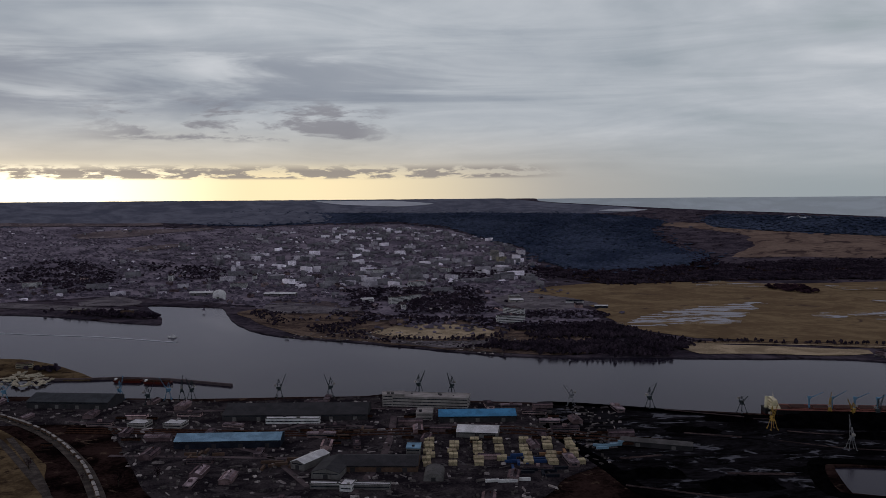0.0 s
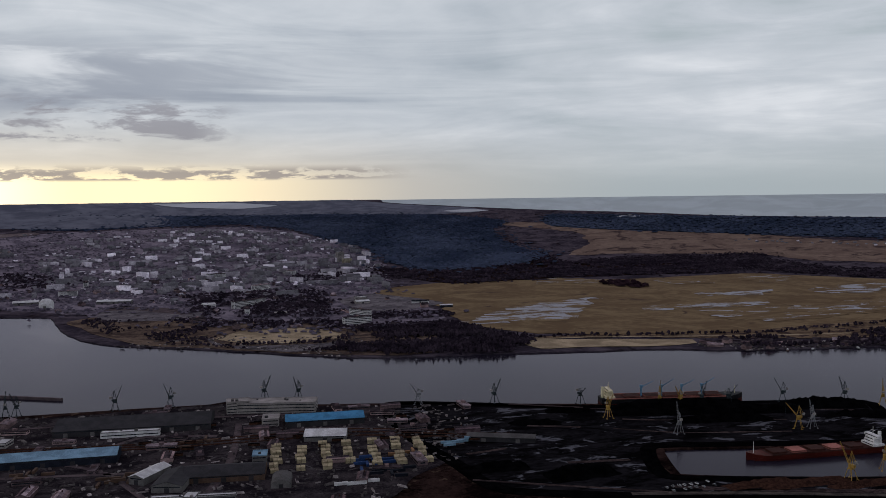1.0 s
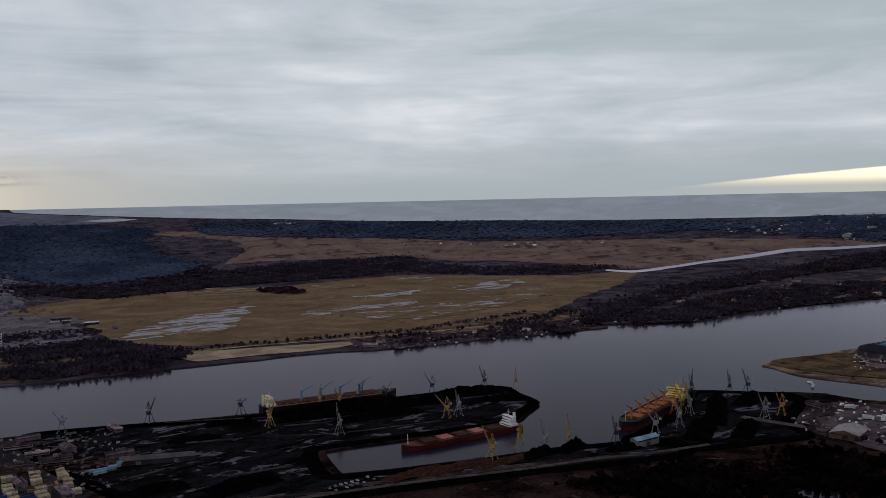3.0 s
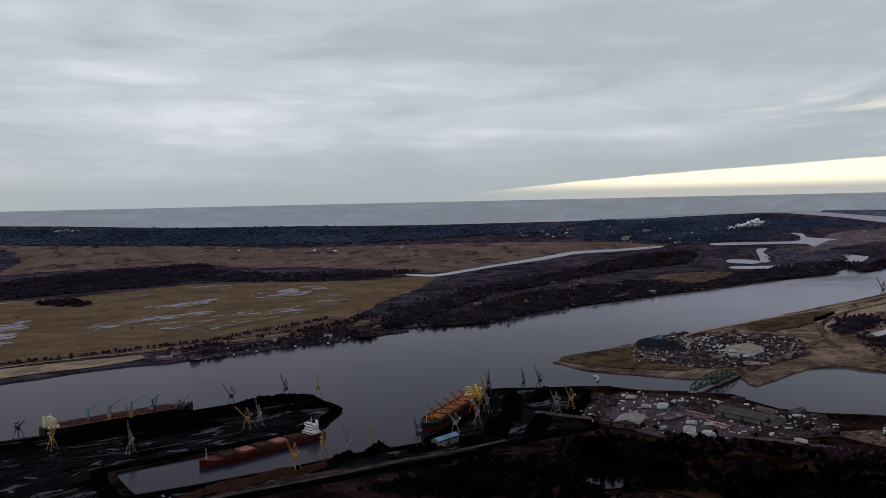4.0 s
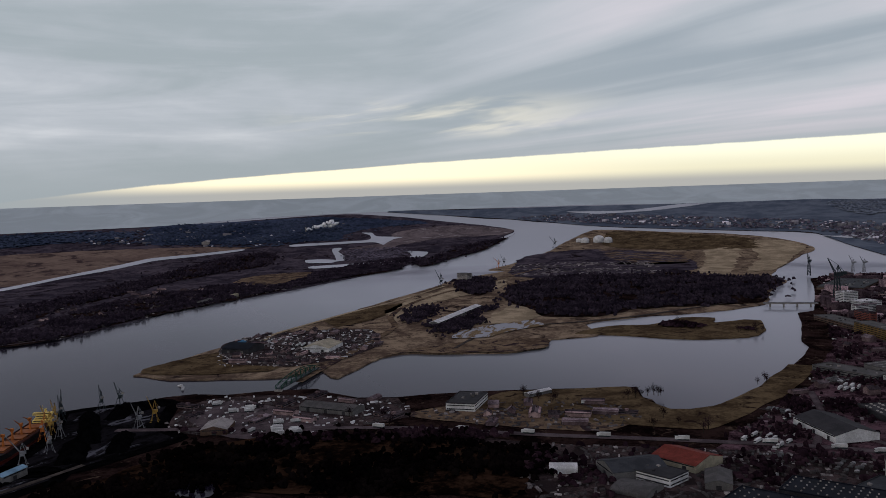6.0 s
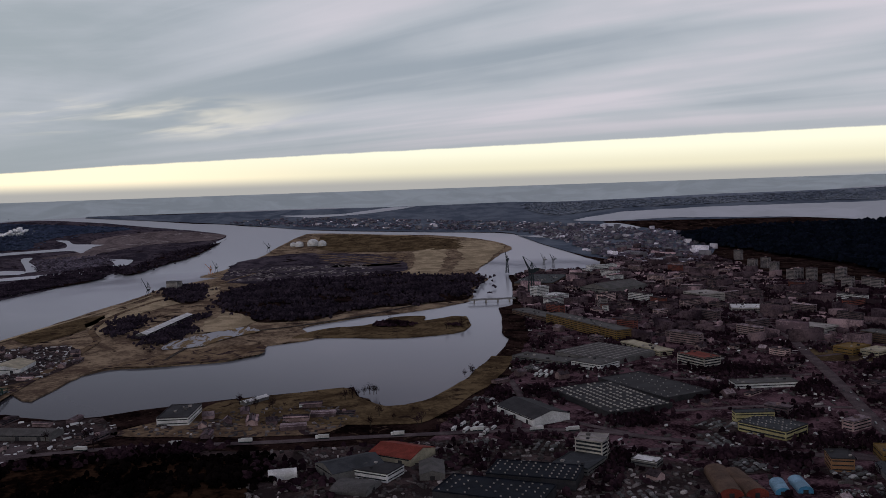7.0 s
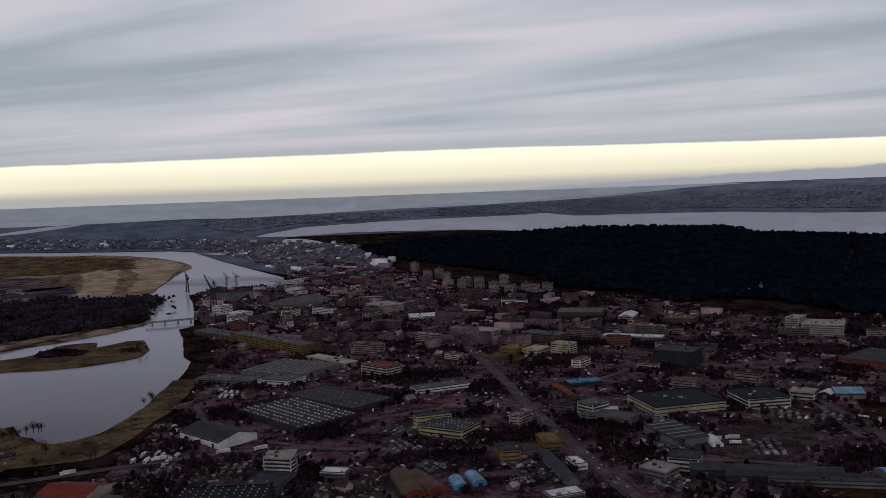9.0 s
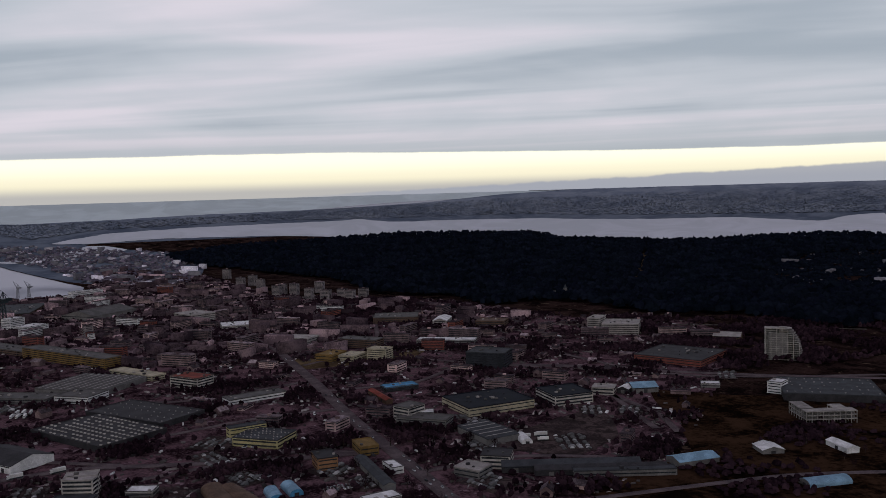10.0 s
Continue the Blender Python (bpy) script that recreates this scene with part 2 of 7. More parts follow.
MARSH_EARTH = surface("marsh_earth", (0.080, 0.064, 0.068), (0.165, 0.134, 0.136), 0.006, 0.08, c=(0.24, 0.215, 0.22), c_at=(0.58, 0.66), distortion=1.6)
CONCRETE_YARD = surface("worn_paving", (0.080, 0.072, 0.082), (0.165, 0.150, 0.160), 0.02, 0.25, c=(0.045, 0.040, 0.042), c_at=(0.55, 0.64))
SHORE_SAND = surface("pale_sand", (0.20, 0.158, 0.106), (0.37, 0.295, 0.20), 0.02, 0.3)
GRASS_BANK = surface("bank_grass", (0.044, 0.030, 0.018), (0.120, 0.087, 0.050), 0.02, 0.2, c=(0.020, 0.013, 0.011), c_at=(0.55, 0.66))
COAL_GROUND = surface("coal_ground", (0.0022, 0.0021, 0.0026), (0.013, 0.0122, 0.0145), 0.02, 0.3, 0.75, c=(0.085, 0.086, 0.10), c_at=(0.57, 0.625), distortion=1.6, stretch=(0.5, 1.0, 1.0))
COAL = surface("coal", (0.0008, 0.0008, 0.001), (0.003, 0.003, 0.0035), 0.1, 1.0, 0.8, bump=0.6)
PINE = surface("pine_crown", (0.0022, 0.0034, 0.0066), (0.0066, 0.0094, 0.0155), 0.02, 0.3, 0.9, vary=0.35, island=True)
# copy of the pine, paled and blued to paint distance haze
HAZED_PINE = surface("hazed_pine", (0.022, 0.031, 0.055), (0.050, 0.064, 0.102), 0.004, 0.05, 0.9, vary=0.16, island=True)
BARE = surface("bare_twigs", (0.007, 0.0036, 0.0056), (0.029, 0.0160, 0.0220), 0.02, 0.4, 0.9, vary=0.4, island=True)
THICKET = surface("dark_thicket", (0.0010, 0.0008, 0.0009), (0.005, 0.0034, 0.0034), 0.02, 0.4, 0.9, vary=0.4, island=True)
# copy of the bare trees, lightened and violet to paint haze
HAZED_BARE = surface("hazed_bare_trees", (0.058, 0.051, 0.070), (0.122, 0.106, 0.136), 0.02, 0.4, 0.9, vary=0.4, island=True)
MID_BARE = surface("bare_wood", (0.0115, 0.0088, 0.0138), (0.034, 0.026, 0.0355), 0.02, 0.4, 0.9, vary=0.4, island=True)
BRACKEN = surface("bracken", (0.0035, 0.0020, 0.0016), (0.034, 0.0185, 0.0115), 0.018, 0.2, contrast=(0.42, 0.60))
BARK = surface("bark", (0.02, 0.015, 0.013), (0.05, 0.04, 0.033), 0.8, 3.0)
ASPHALT = surface("asphalt", (0.058, 0.046, 0.050), (0.105, 0.084, 0.088), 0.05, 0.8, 0.8, bump=0.1)
GRAVEL = surface("track_gravel", (0.035, 0.030, 0.028), (0.085, 0.072, 0.064), 0.1, 1.0)
CONCRETE = surface("concrete", (0.16, 0.15, 0.145), (0.30, 0.285, 0.27), 0.1, 0.9, vary=0.1)
RUST = surface("rusty_steel", (0.018, 0.0095, 0.0075), (0.055, 0.027, 0.019), 0.3, 1.2)
GLASS = surface("window_glass", (0.012, 0.014, 0.018), (0.03, 0.034, 0.042), 0.2, 0.8, 0.12, bump=0.0, sheen=0.5)
CLUTTER = surface("yard_clutter", (0.05, 0.044, 0.045), (0.12, 0.108, 0.108), 0.1, 0.8, vary=0.8, island=True, few=3.6)
# next three: aerial haze is mixed into the base colours, no volume
HAZED_LAND = surface("hazed_land", (0.066, 0.082, 0.112), (0.118, 0.138, 0.172), 0.003, 0.02, distortion=2.0)
HAZED_WOODS = surface("hazed_woods", (0.082, 0.088, 0.116), (0.138, 0.144, 0.178), 0.003, 0.02, distortion=2.0)
HAZED_SHORE = surface("hazed_shore_woods", (0.105, 0.126, 0.168), (0.165, 0.188, 0.230), 0.003, 0.02, distortion=2.0)
STEAM = surface("steam", (0.70, 0.71, 0.74), (0.82, 0.83, 0.85), 0.02, 0.1, 1.0)

TONES = {
    "white": (0.52, 0.52, 0.53), "pale": (0.25, 0.232, 0.225), "cream": (0.31, 0.28, 0.21), "yellow": (0.32, 0.285, 0.15),
    "ochre": (0.145, 0.092, 0.034), "orange": (0.20, 0.11, 0.06), "red": (0.15, 0.034, 0.026), "brown": (0.085, 0.055, 0.042), "brick": (0.155, 0.052, 0.042),
    "grey": (0.125, 0.12, 0.12), "slate": (0.065, 0.070, 0.080), "dark": (0.034, 0.033, 0.037), "cobalt": (0.020, 0.045, 0.125), "black": (0.025, 0.027, 0.033),
    "navy": (0.015, 0.018, 0.028), "blue": (0.055, 0.19, 0.34), "lightblue": (0.165, 0.275, 0.37), "green": (0.015, 0.05, 0.035),
    "stripe": (0.33, 0.31, 0.29), "dusk": (0.190, 0.166, 0.172),
}
WORDS = {"stripe": "banded pale", "lightblue": "light blue", "pale": "pale grey", "cobalt": "deep blue", "navy": "dark blue-grey", "ochre": "ochre yellow"}


def paint(name, tone, rough=0.6, **more):
    more = {"sheen": 0.03, **more}
    return surface(name, tuple(v * 0.72 for v in tone), tuple(min(v * 1.18, 0.82) for v in tone), 0.08, 0.9, rough, bump=0.12, **more)


ROOF = {k: paint("roof_" + k, tuple(0.62 * c for c in v) if k in ("slate", "navy", "grey") else v, 0.65) for k, v in TONES.items()}
WALL = {k: paint("wall_" + k, v, 0.8) for k, v in TONES.items()}
STEEL = {k: paint("steel_" + k, v, 0.5) for k, v in {"yellow": (0.31, 0.195, 0.05), "white": (0.17, 0.175, 0.19), "dark": (0.028, 0.037, 0.042), "blue": (0.09, 0.18, 0.27), "green": (0.015, 0.05, 0.035), "orange": (0.40, 0.13, 0.035)}.items()}
TOWN_WALL = surface("town_wall", (0.110, 0.076, 0.082), (0.24, 0.172, 0.182), 0.1, 0.8, vary=0.8, few=2.2)
TOWN_ROOF = surface("town_roof", (0.028, 0.022, 0.026), (0.095, 0.076, 0.085), 0.1, 0.8, vary=0.8, few=4.0)
EAST_ROOF = surface("east_roofs", (0.036, 0.025, 0.031), (0.145, 0.102, 0.114), 0.02, 0.3, vary=0.7, island=True, few=4.0)
# far walls, base lifted and slightly blued for haze
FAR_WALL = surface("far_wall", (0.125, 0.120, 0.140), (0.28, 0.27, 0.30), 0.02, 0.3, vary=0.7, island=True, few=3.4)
TIMBER = surface("sawn_timber", (0.23, 0.195, 0.125), (0.37, 0.315, 0.21), 0.4, 2.0, vary=0.2)
HULL_RED = paint("hull_red", (0.065, 0.012, 0.009), 0.5)
HULL_BLACK = paint("hull_black", (0.012, 0.012, 0.014), 0.5)
DECK_RED = paint("deck_oxide", (0.045, 0.018, 0.015), 0.7)
HATCH_PINK = paint("hatch_pink", (0.30, 0.12, 0.10), 0.7)
SHIP_CREAM = paint("ship_cream", (0.60, 0.54, 0.37), 0.5)
SHIP_WHITE = paint("ship_white", (0.62, 0.62, 0.62), 0.5)
SHIP_GOLD = paint("ship_gold", (0.72, 0.53, 0.17), 0.5)
ORANGE = paint("deck_orange", (0.25, 0.085, 0.03), 0.5)
CAR_PAINT = surface("car_paint", (0.22, 0.22, 0.23), (0.30, 0.30, 0.31), 0.3, 1.0, 0.35, vary=0.95)
CAR_MIX = surface("parked_car_paint", (0.12, 0.12, 0.125), (0.17, 0.17, 0.175), 0.3, 1.0, 0.4, vary=0.9, island=True, few=2.6)
VAN_WHITE = paint("van_white", (0.50, 0.50, 0.50), 0.45, vary=0.15)


# ---- the lie of the land ----
# The plan is in true metres round the point under the camera. Past FLAT the far country is drawn in
# and raised, so that its edge at EDGE stands at the height of the true horizon.
EYE, FLAT, EDGE, EASE = 256.0, 3000.0, 4850.0, 1.0


def lie(x, y, up=0.0):
    d = math.hypot(x, y)
    if d <= FLAT:
        return Vector((x, y, up)), 1.0
    s = (FLAT + (EDGE - FLAT) * (1 - (FLAT / d) ** (1 / EASE))) / d
    return Vector((x * s, y * s, EYE * (1 - s) + up * s)), s


def plan_of(x, y):
    r = math.hypot(x, y)
    if r <= FLAT:
        return x, y
    u = min((r - FLAT) / (EDGE - FLAT), 0.9999)
    k = FLAT * (1 - u) ** -EASE / r
    return x * k, y * k


def arc(a, b, d=150000.0, step=2.0):
    """Plan points along the horizon, from one bearing to another (degrees right of y)."""
    return [(d * math.sin(radians(t)), d * math.cos(radians(t))) for t in np.linspace(a, b, int(abs(b - a) / step) + 2)]


def inside(px, py, ring):
    """Which of the points lie in the ring."""
    hit = np.zeros(len(px), bool)
    n = len(ring)
    for i in range(n):
        (x1, y1), (x2, y2) = ring[i], ring[(i + 1) % n]
        if y1 == y2:
            continue
        cross = (y1 > py) != (y2 > py)
        hit ^= cross & (px < (x2 - x1) * (py - y1) / (y2 - y1) + x1)
    return hit


def wavy(points, rough=0.0, closed=True, fine=18.0, seed=0.0, bend=0.3):
    """A smooth line through plan points, in drawn metres, with a natural wobble."""
    pts = [lie(*p)[0].to_2d() for p in points]
    out, n = [], len(pts)
    for i in range(n if closed else n - 1):
        p0, p1, p2, p3 = (pts[(i + k) % n] if closed else pts[min(max(i + k, 0), n - 1)] for k in (-1, 0, 1, 2))
        steps = int(min(max((p2 - p1).length / fine, 1), 40))
        for j in range(steps):
            t = j / steps
            # cubic Hermite with half-strength tangents: no overshoot at corners
            m1, m2 = (p2 - p0) * bend, (p3 - p1) * bend
            q = (2 * t**3 - 3 * t**2 + 1) * p1 + (t**3 - 2 * t**2 + t) * m1 + (-2 * t**3 + 3 * t**2) * p2 + (t**3 - t**2) * m2
            if rough:
                w = noise.noise_vector((q.x * 0.02, q.y * 0.02, seed)) * rough + noise.noise_vector((q.x * 0.07, q.y * 0.07, seed + 9)) * rough * 0.4
                q = q + w.to_2d()
            out.append(q)
    if not closed:
        out.append(pts[-1])
    return out


def mesh_np(name, verts, faces, materials, smooth=False):
    me = bpy.data.meshes.new(name)
    verts, faces = np.asarray(verts, np.float32), np.asarray(faces, np.int32)
    k = faces.shape[1]
    me.vertices.add(len(verts))
    me.vertices.foreach_set("co", verts.ravel())
    me.loops.add(faces.size)
    me.loops.foreach_set("vertex_index", faces.ravel())
    me.polygons.add(len(faces))
    me.polygons.foreach_set("loop_start", np.arange(0, faces.size, k, dtype=np.int32))
    me.polygons.foreach_set("loop_total", np.full(len(faces), k, np.int32))
    if smooth:
        me.polygons.foreach_set("use_smooth", np.ones(len(faces), bool))
    me.update(calc_edges=True)
    for m in materials:
        me.materials.append(m)
    return me


def sheet_of(name, points, up, material, grid=70.0, rough=4.0, skirt=0.0, label="", category="ground", kind="structure", fine=18.0, bend=0.3):
    """A sheet of land or water that follows the lie of the land."""
    from mathutils import geometry
    ring = wavy(points, rough, True, fine, up, bend)
    xs, ys = [p.x for p in ring], [p.y for p in ring]
    gx, gy = np.meshgrid(np.arange(min(xs), max(xs), grid), np.arange(min(ys), max(ys), grid))
    gx, gy = gx.ravel() + 0.37 * grid * np.sin(gy.ravel()), gy.ravel() + 0.2 * grid * np.cos(gx.ravel())
    keep = inside(gx, gy, [(p.x, p.y) for p in ring]) & (np.hypot(gx, gy) < EDGE)
    flat = ring + [Vector((a, b)) for a, b in zip(gx[keep], gy[keep])]
    n = len(ring)
    vs, _, fs, *_ = geometry.delaunay_2d_cdt(flat, [(i, (i + 1) % n) for i in range(n)], [list(range(n))], 1, 0.01)
    verts = []
    for v in vs:
        x, y = plan_of(v.x, v.y)
        verts.append((v.x, v.y, lie(x, y)[0].z + up))
    faces = [tuple(f) for f in fs]
    if skirt:
        k = len(verts)
        for p in ring:
            z = lie(*plan_of(p.x, p.y))[0].z + up
            verts += [(p.x, p.y, z), (p.x, p.y, z - skirt)]
        for i in range(n):
            a, b = k + 2 * i, k + 2 * ((i + 1) % n)
            faces += [(a, b, b + 1), (a, b + 1, a + 1)]
    ob = new(name, mesh_np(name, verts, faces, [material]))
    return tagged(ob, label, category, "", kind)


# ---- plan: shores, fields and woods, in metres ----
WEST_A = [(-1002, 1964), (-870, 1927), (-725, 1847), (-586, 1788), (-624, 1921), (-716, 2110), (-599, 2080), (-518, 2053), (-476, 1920), (-431, 1795), (-373, 1691), (-299, 1617), (-186, 1559), (-83, 1511), (15, 1448), (106, 1401), (232, 1377), (312, 1382), (392, 1371), (477, 1363), (561, 1363), (637, 1346), (707, 1315), (800, 1303), (915, 1295), (1009, 1271), (1080, 1268), (1167, 1275)]
WEST_B = [(1175, 1341), (1230, 1270), (1363, 1206), (1586, 1217), (1684, 1226), (1812, 1224), (1909, 1191), (2035, 1170), (2157, 1140), (2307, 1122), (2477, 1101), (2696, 1077), (2958, 1080), (3209, 1084), (3672, 1115), (4043, 1100), (4800, 1181), (5244, 1223), (5612, 1342), (6304, 1705), (7228, 2288), (7828, 2646), (8969, 3335), (10281, 4268), (10986, 4894), (10745, 5123), (9937, 5232), (8523, 5293), (7721, 5598), (7204, 5958), (6697, 6307)]
WEST_C = [(5881, 7987), (5069, 9907), (5087, 12622), (4688, 17995), (4919, 28271), (5572, 49735)] + arc(6, -45) + [(-9043, 6945), (-2314, 2286)]
NEAR_A = [(-582, 1132), (-428, 1118), (-329, 1108), (-222, 1114), (-99, 1119), (-77, 1131), (25, 1120), (32, 1088), (117, 1074), (223, 1047), (373, 1010), (547, 984), (690, 956), (683, 903), (672, 849), (606, 797), (572, 781), (435, 803), (366, 812), (347, 736), (408, 716), (484, 698), (524, 690), (560, 685), (588, 673), (629, 662), (661, 670), (766, 713), (865, 783), (888, 766), (932, 717), (962, 696), (987, 664)]
NEAR_B = [(954, 698), (985, 658), (988, 620), (1017, 579), (1042, 517), (1024, 491), (1005, 443), (1015, 394), (1040, 353), (1065, 290), (1078, 258), (1096, 195), (1111, 135), (1120, 108), (1065, 96), (1055, 84), (1009, 70), (1005, 50), (1037, 11), (1085, -25), (1154, -43), (1253, -79), (1374, -111), (1445, -122), (1492, -116), (1688, -131), (1808, -134), (1843, -166), (2274, -206), (2450, -212), (2535, -306), (2549, -388), (2612, -495), (2799, -539), (2940, -528)]
NEAR_C = [(3303, -501), (3697, -467), (4179, -449), (4552, -423), (4749, -324), (5206, 219), (5560, 595), (5760, 767), (6131, 936), (6518, 1208), (6913, 1458), (7502, 1777), (7933, 2138), (9146, 2875), (10201, 3469), (11704, 4583), (12368, 4804), (12383, 3733), (12234, 2091), (12089, 497), (12712, -1134), (11429, -1843), (12350, -3476), (13120, -5511), (15382, -8969), (22812, -15423), (42448, -32622), (84182, -73276)] + arc(129, 300, step=4) + [(-1608, 1240)]
ISLAND_A = [(1080, 830), (1141, 839), (1206, 834), (1323, 829), (1478, 807), (1578, 792), (1796, 780), (1971, 769), (2225, 748), (2438, 747), (2695, 658), (2729, 727), (2948, 702), (3329, 686), (3639, 686), (3982, 714), (4264, 725), (4736, 744), (5257, 739), (5186, 559), (4824, 204), (4714, 47), (4441, -130), (4113, -250), (3788, -310), (3496, -320), (3280, -265), (3003, -205), (2706, -144), (2538, -122), (2396, -148), (2180, -103), (2011, -91), (1934, -80)]
ISLAND_B = [(1880, -38), (1831, 11), (1775, 81), (1751, 138), (1704, 191), (1633, 248), (1507, 209), (1456, 279), (1391, 277), (1331, 326), (1311, 408), (1296, 489), (1251, 521), (1255, 514), (1108, 519), (1153, 565), (1098, 608), (1076, 690), (1057, 757), (1079, 809)]
ISLET = [(1517, 251), (1594, 221), (1625, 183), (1632, 130), (1728, 79), (1728, 22), (1667, 16), (1714, -34), (1706, -61), (1598, -67), (1538, -50), (1505, -9), (1489, 70), (1516, 171)]
LAKE_E = [(5858, -952), (7117, -1561), (7586, -2383), (7668, -3221), (7608, -3784), (7828, -4149), (6661, -3875), (6446, -4343), (5831, -4801), (4888, -4869), (4263, -5404), (3318, -5026), (3609, -5815), (3536, -6162), (2142, -3741), (2794, -3138), (3188, -2796), (4246, -2467), (5258, -2205), (5738, -1611), (5573, -1148)]
LAKE_W = [(-10457, 71513), (-8374, 71518), (-4167, 70583), (-366, 34801), (-1318, 25131), (-3947, 33699)]
LAKELET_1 = [(2759, 15658), (3590, 17452), (3677, 15771), (2935, 14279)]
LAKELET_2 = [(3764, 9738), (4226, 10445), (4140, 9847), (3751, 9198)]
SANDS = [(9338, 1600), (9191, 973), (10013, 804), (11737, 480), (11629, 209), (10210, 420), (9012, 667), (8317, 1105)]
INLET_1 = [(3615, 1324), (3548, 1208), (3224, 1128), (3007, 1110), (2918, 1192), (2793, 1381), (2884, 1432), (3041, 1253), (3143, 1193), (3351, 1211)]
INLET_2 = [(3830, 1789), (3892, 1768), (3628, 1662), (3384, 1527), (3150, 1417), (3105, 1430), (3398, 1576)]
INLET_3 = [(5440, 2321), (5106, 2127), (4708, 1949), (4506, 1915), (4230, 2198), (4040, 2100), (4324, 1791), (4103, 1635), (4580, 1765), (4784, 1785), (4940, 2008), (5388, 2221)]
INLET_4 = [(4313, -421), (4281, -490), (4526, -656), (4740, -839), (5261, -1035), (5208, -1126), (4695, -1125), (4457, -991), (4313, -818), (4136, -651), (4073, -538)]
CREEK = [(2073, 2234), (2108, 2135), (2287, 2172), (2588, 2252), (2942, 2339), (3337, 2454), (3585, 2379), (3896, 2315), (3762, 2242), (3430, 2275), (3202, 2329), (2838, 2233), (2495, 2176), (2225, 2103), (2046, 2077), (2032, 2185)]
MEADOW_A = [(205, 2293), (292, 2470), (483, 2586), (762, 2565), (1011, 2513), (1355, 2562), (1466, 2558), (1657, 2347), (1844, 2169), (2050, 2155), (2160, 2152), (1943, 1980), (1739, 1825), (1477, 1677), (1306, 1552), (1176, 1498), (1044, 1477), (886, 1443), (724, 1479), (603, 1507), (448, 1560), (357, 1683), (343, 1870), (344, 2018), (255, 2162)]
MEADOW_B = [(1704, 4909), (2313, 6168), (2757, 5392), (2784, 4418), (3338, 3801), (3872, 3374), (4141, 2756), (4020, 2334), (3605, 2399), (3093, 2373), (2811, 2304), (2588, 2252), (2255, 2175), (2123, 2243), (2152, 2440), (2097, 2851), (1943, 2992), (1949, 3324), (1941, 3815), (1774, 4362)]
MOOR = [(1922, 8325), (2572, 8004), (2678, 6647), (2857, 4978), (2990, 3709), (3623, 3393), (3189, 2988), (2656, 3112), (1951, 3404), (1452, 3611), (1195, 3623), (1565, 4431), (1994, 5903)]
BEACH = [(396, 1501), (493, 1478), (597, 1451), (694, 1419), (684, 1388), (627, 1372), (550, 1387), (466, 1399), (411, 1397)]
SAND_HEAP = [(-127, 1650), (-94, 1730), (-6, 1757), (69, 1706), (100, 1612), (44, 1576), (-45, 1568)]
SAND_A = [(2641, 76), (3071, 57), (3452, 72), (3667, -26), (3484, -54), (2954, -38), (2555, -11), (2558, 30)]
SAND_B = [(2642, -58), (3170, -114), (4003, -90), (4033, -245), (3618, -298), (3123, -213), (2706, -144)]
FIELD_ISL = [(5039, 610), (4713, 201), (4263, -97), (3588, -153), (3535, 107), (3643, 398), (3962, 530)]
FIELD_C = [(1611, 453), (1783, 455), (1877, 441), (1884, 344), (1773, 339), (1682, 355), (1628, 389)]
SHORE_GRASS = [(1262, 517), (1357, 466), (1417, 411), (1468, 339), (1447, 287), (1368, 281), (1333, 336), (1311, 408), (1296, 489)]
TIP_GRASS = [(1080, 831), (1179, 835), (1268, 807), (1173, 734), (1167, 640), (1132, 632), (1092, 728)]
WOOD_W = [(-6019, 10523), (-4399, 10432), (-3126, 9643), (-1852, 8248), (-1259, 8928), (-490, 9283), (27, 7708), (307, 5140), (417, 4280), (401, 3447), (484, 3007), (675, 3081), (852, 3215), (1082, 3587), (1183, 4702), (1609, 6746), (2287, 9091), (2221, 12783), (607, 14751), (-129, 14527), (-1779, 15400), (-4329, 17747), (-6727, 17750), (-9605, 16801)]
WOOD_COAST = [(3719, 11942), (4804, 9395), (5598, 7607), (6367, 5540), (6217, 4765), (5372, 4117), (4536, 4166), (3331, 4287), (2715, 5314), (2204, 7094)]
WOOD_MID = [(1366, 3413), (1679, 3423), (1951, 3404), (1829, 2977), (1847, 2672), (2206, 2340), (2103, 2243), (1809, 2249), (1668, 2367), (1529, 2666), (1256, 2635), (894, 2679), (781, 2846), (1011, 3148)]
WOOD_SPIT = [(1282, 1362), (1336, 1482), (1542, 1555), (1773, 1679), (1970, 1707), (2523, 1847), (3237, 2042), (3647, 2054), (3414, 1862), (2939, 1644), (2647, 1671), (2360, 1661), (2028, 1586), (1725, 1534), (1429, 1406)]
WOOD_ISL = [(2085, 518), (2362, 538), (2547, 350), (2593, 110), (2459, -21), (2480, -134), (2384, -141), (2180, -100), (1963, -79), (1901, 36), (1834, 180), (1722, 238), (1717, 339), (1823, 394), (1946, 471)]
WOOD_ISL2 = [(2209, 685), (2377, 712), (2465, 674), (2389, 622), (2152, 565), (2051, 577)]
WOOD_HILL = [(3949, -1120), (4370, -1518), (4491, -1876), (4586, -2397), (4718, -2828), (3976, -3231), (3253, -2851), (2684, -3019), (2571, -3584), (2098, -3667), (866, -1511), (976, -1394), (1104, -1397), (1225, -1293), (1497, -1310), (1569, -1126), (1744, -1169), (1972, -1073), (2337, -1155), (2886, -1099), (3313, -1036)]
WOOD_NE = [(11343, -1214), (11623, -3273), (14405, -7174), (20605, -15909), (22882, -29023), (20016, -34887), (4058, -7081), (4825, -6115), (7243, -5588), (8757, -3674), (8272, -1813), (6801, -944)]
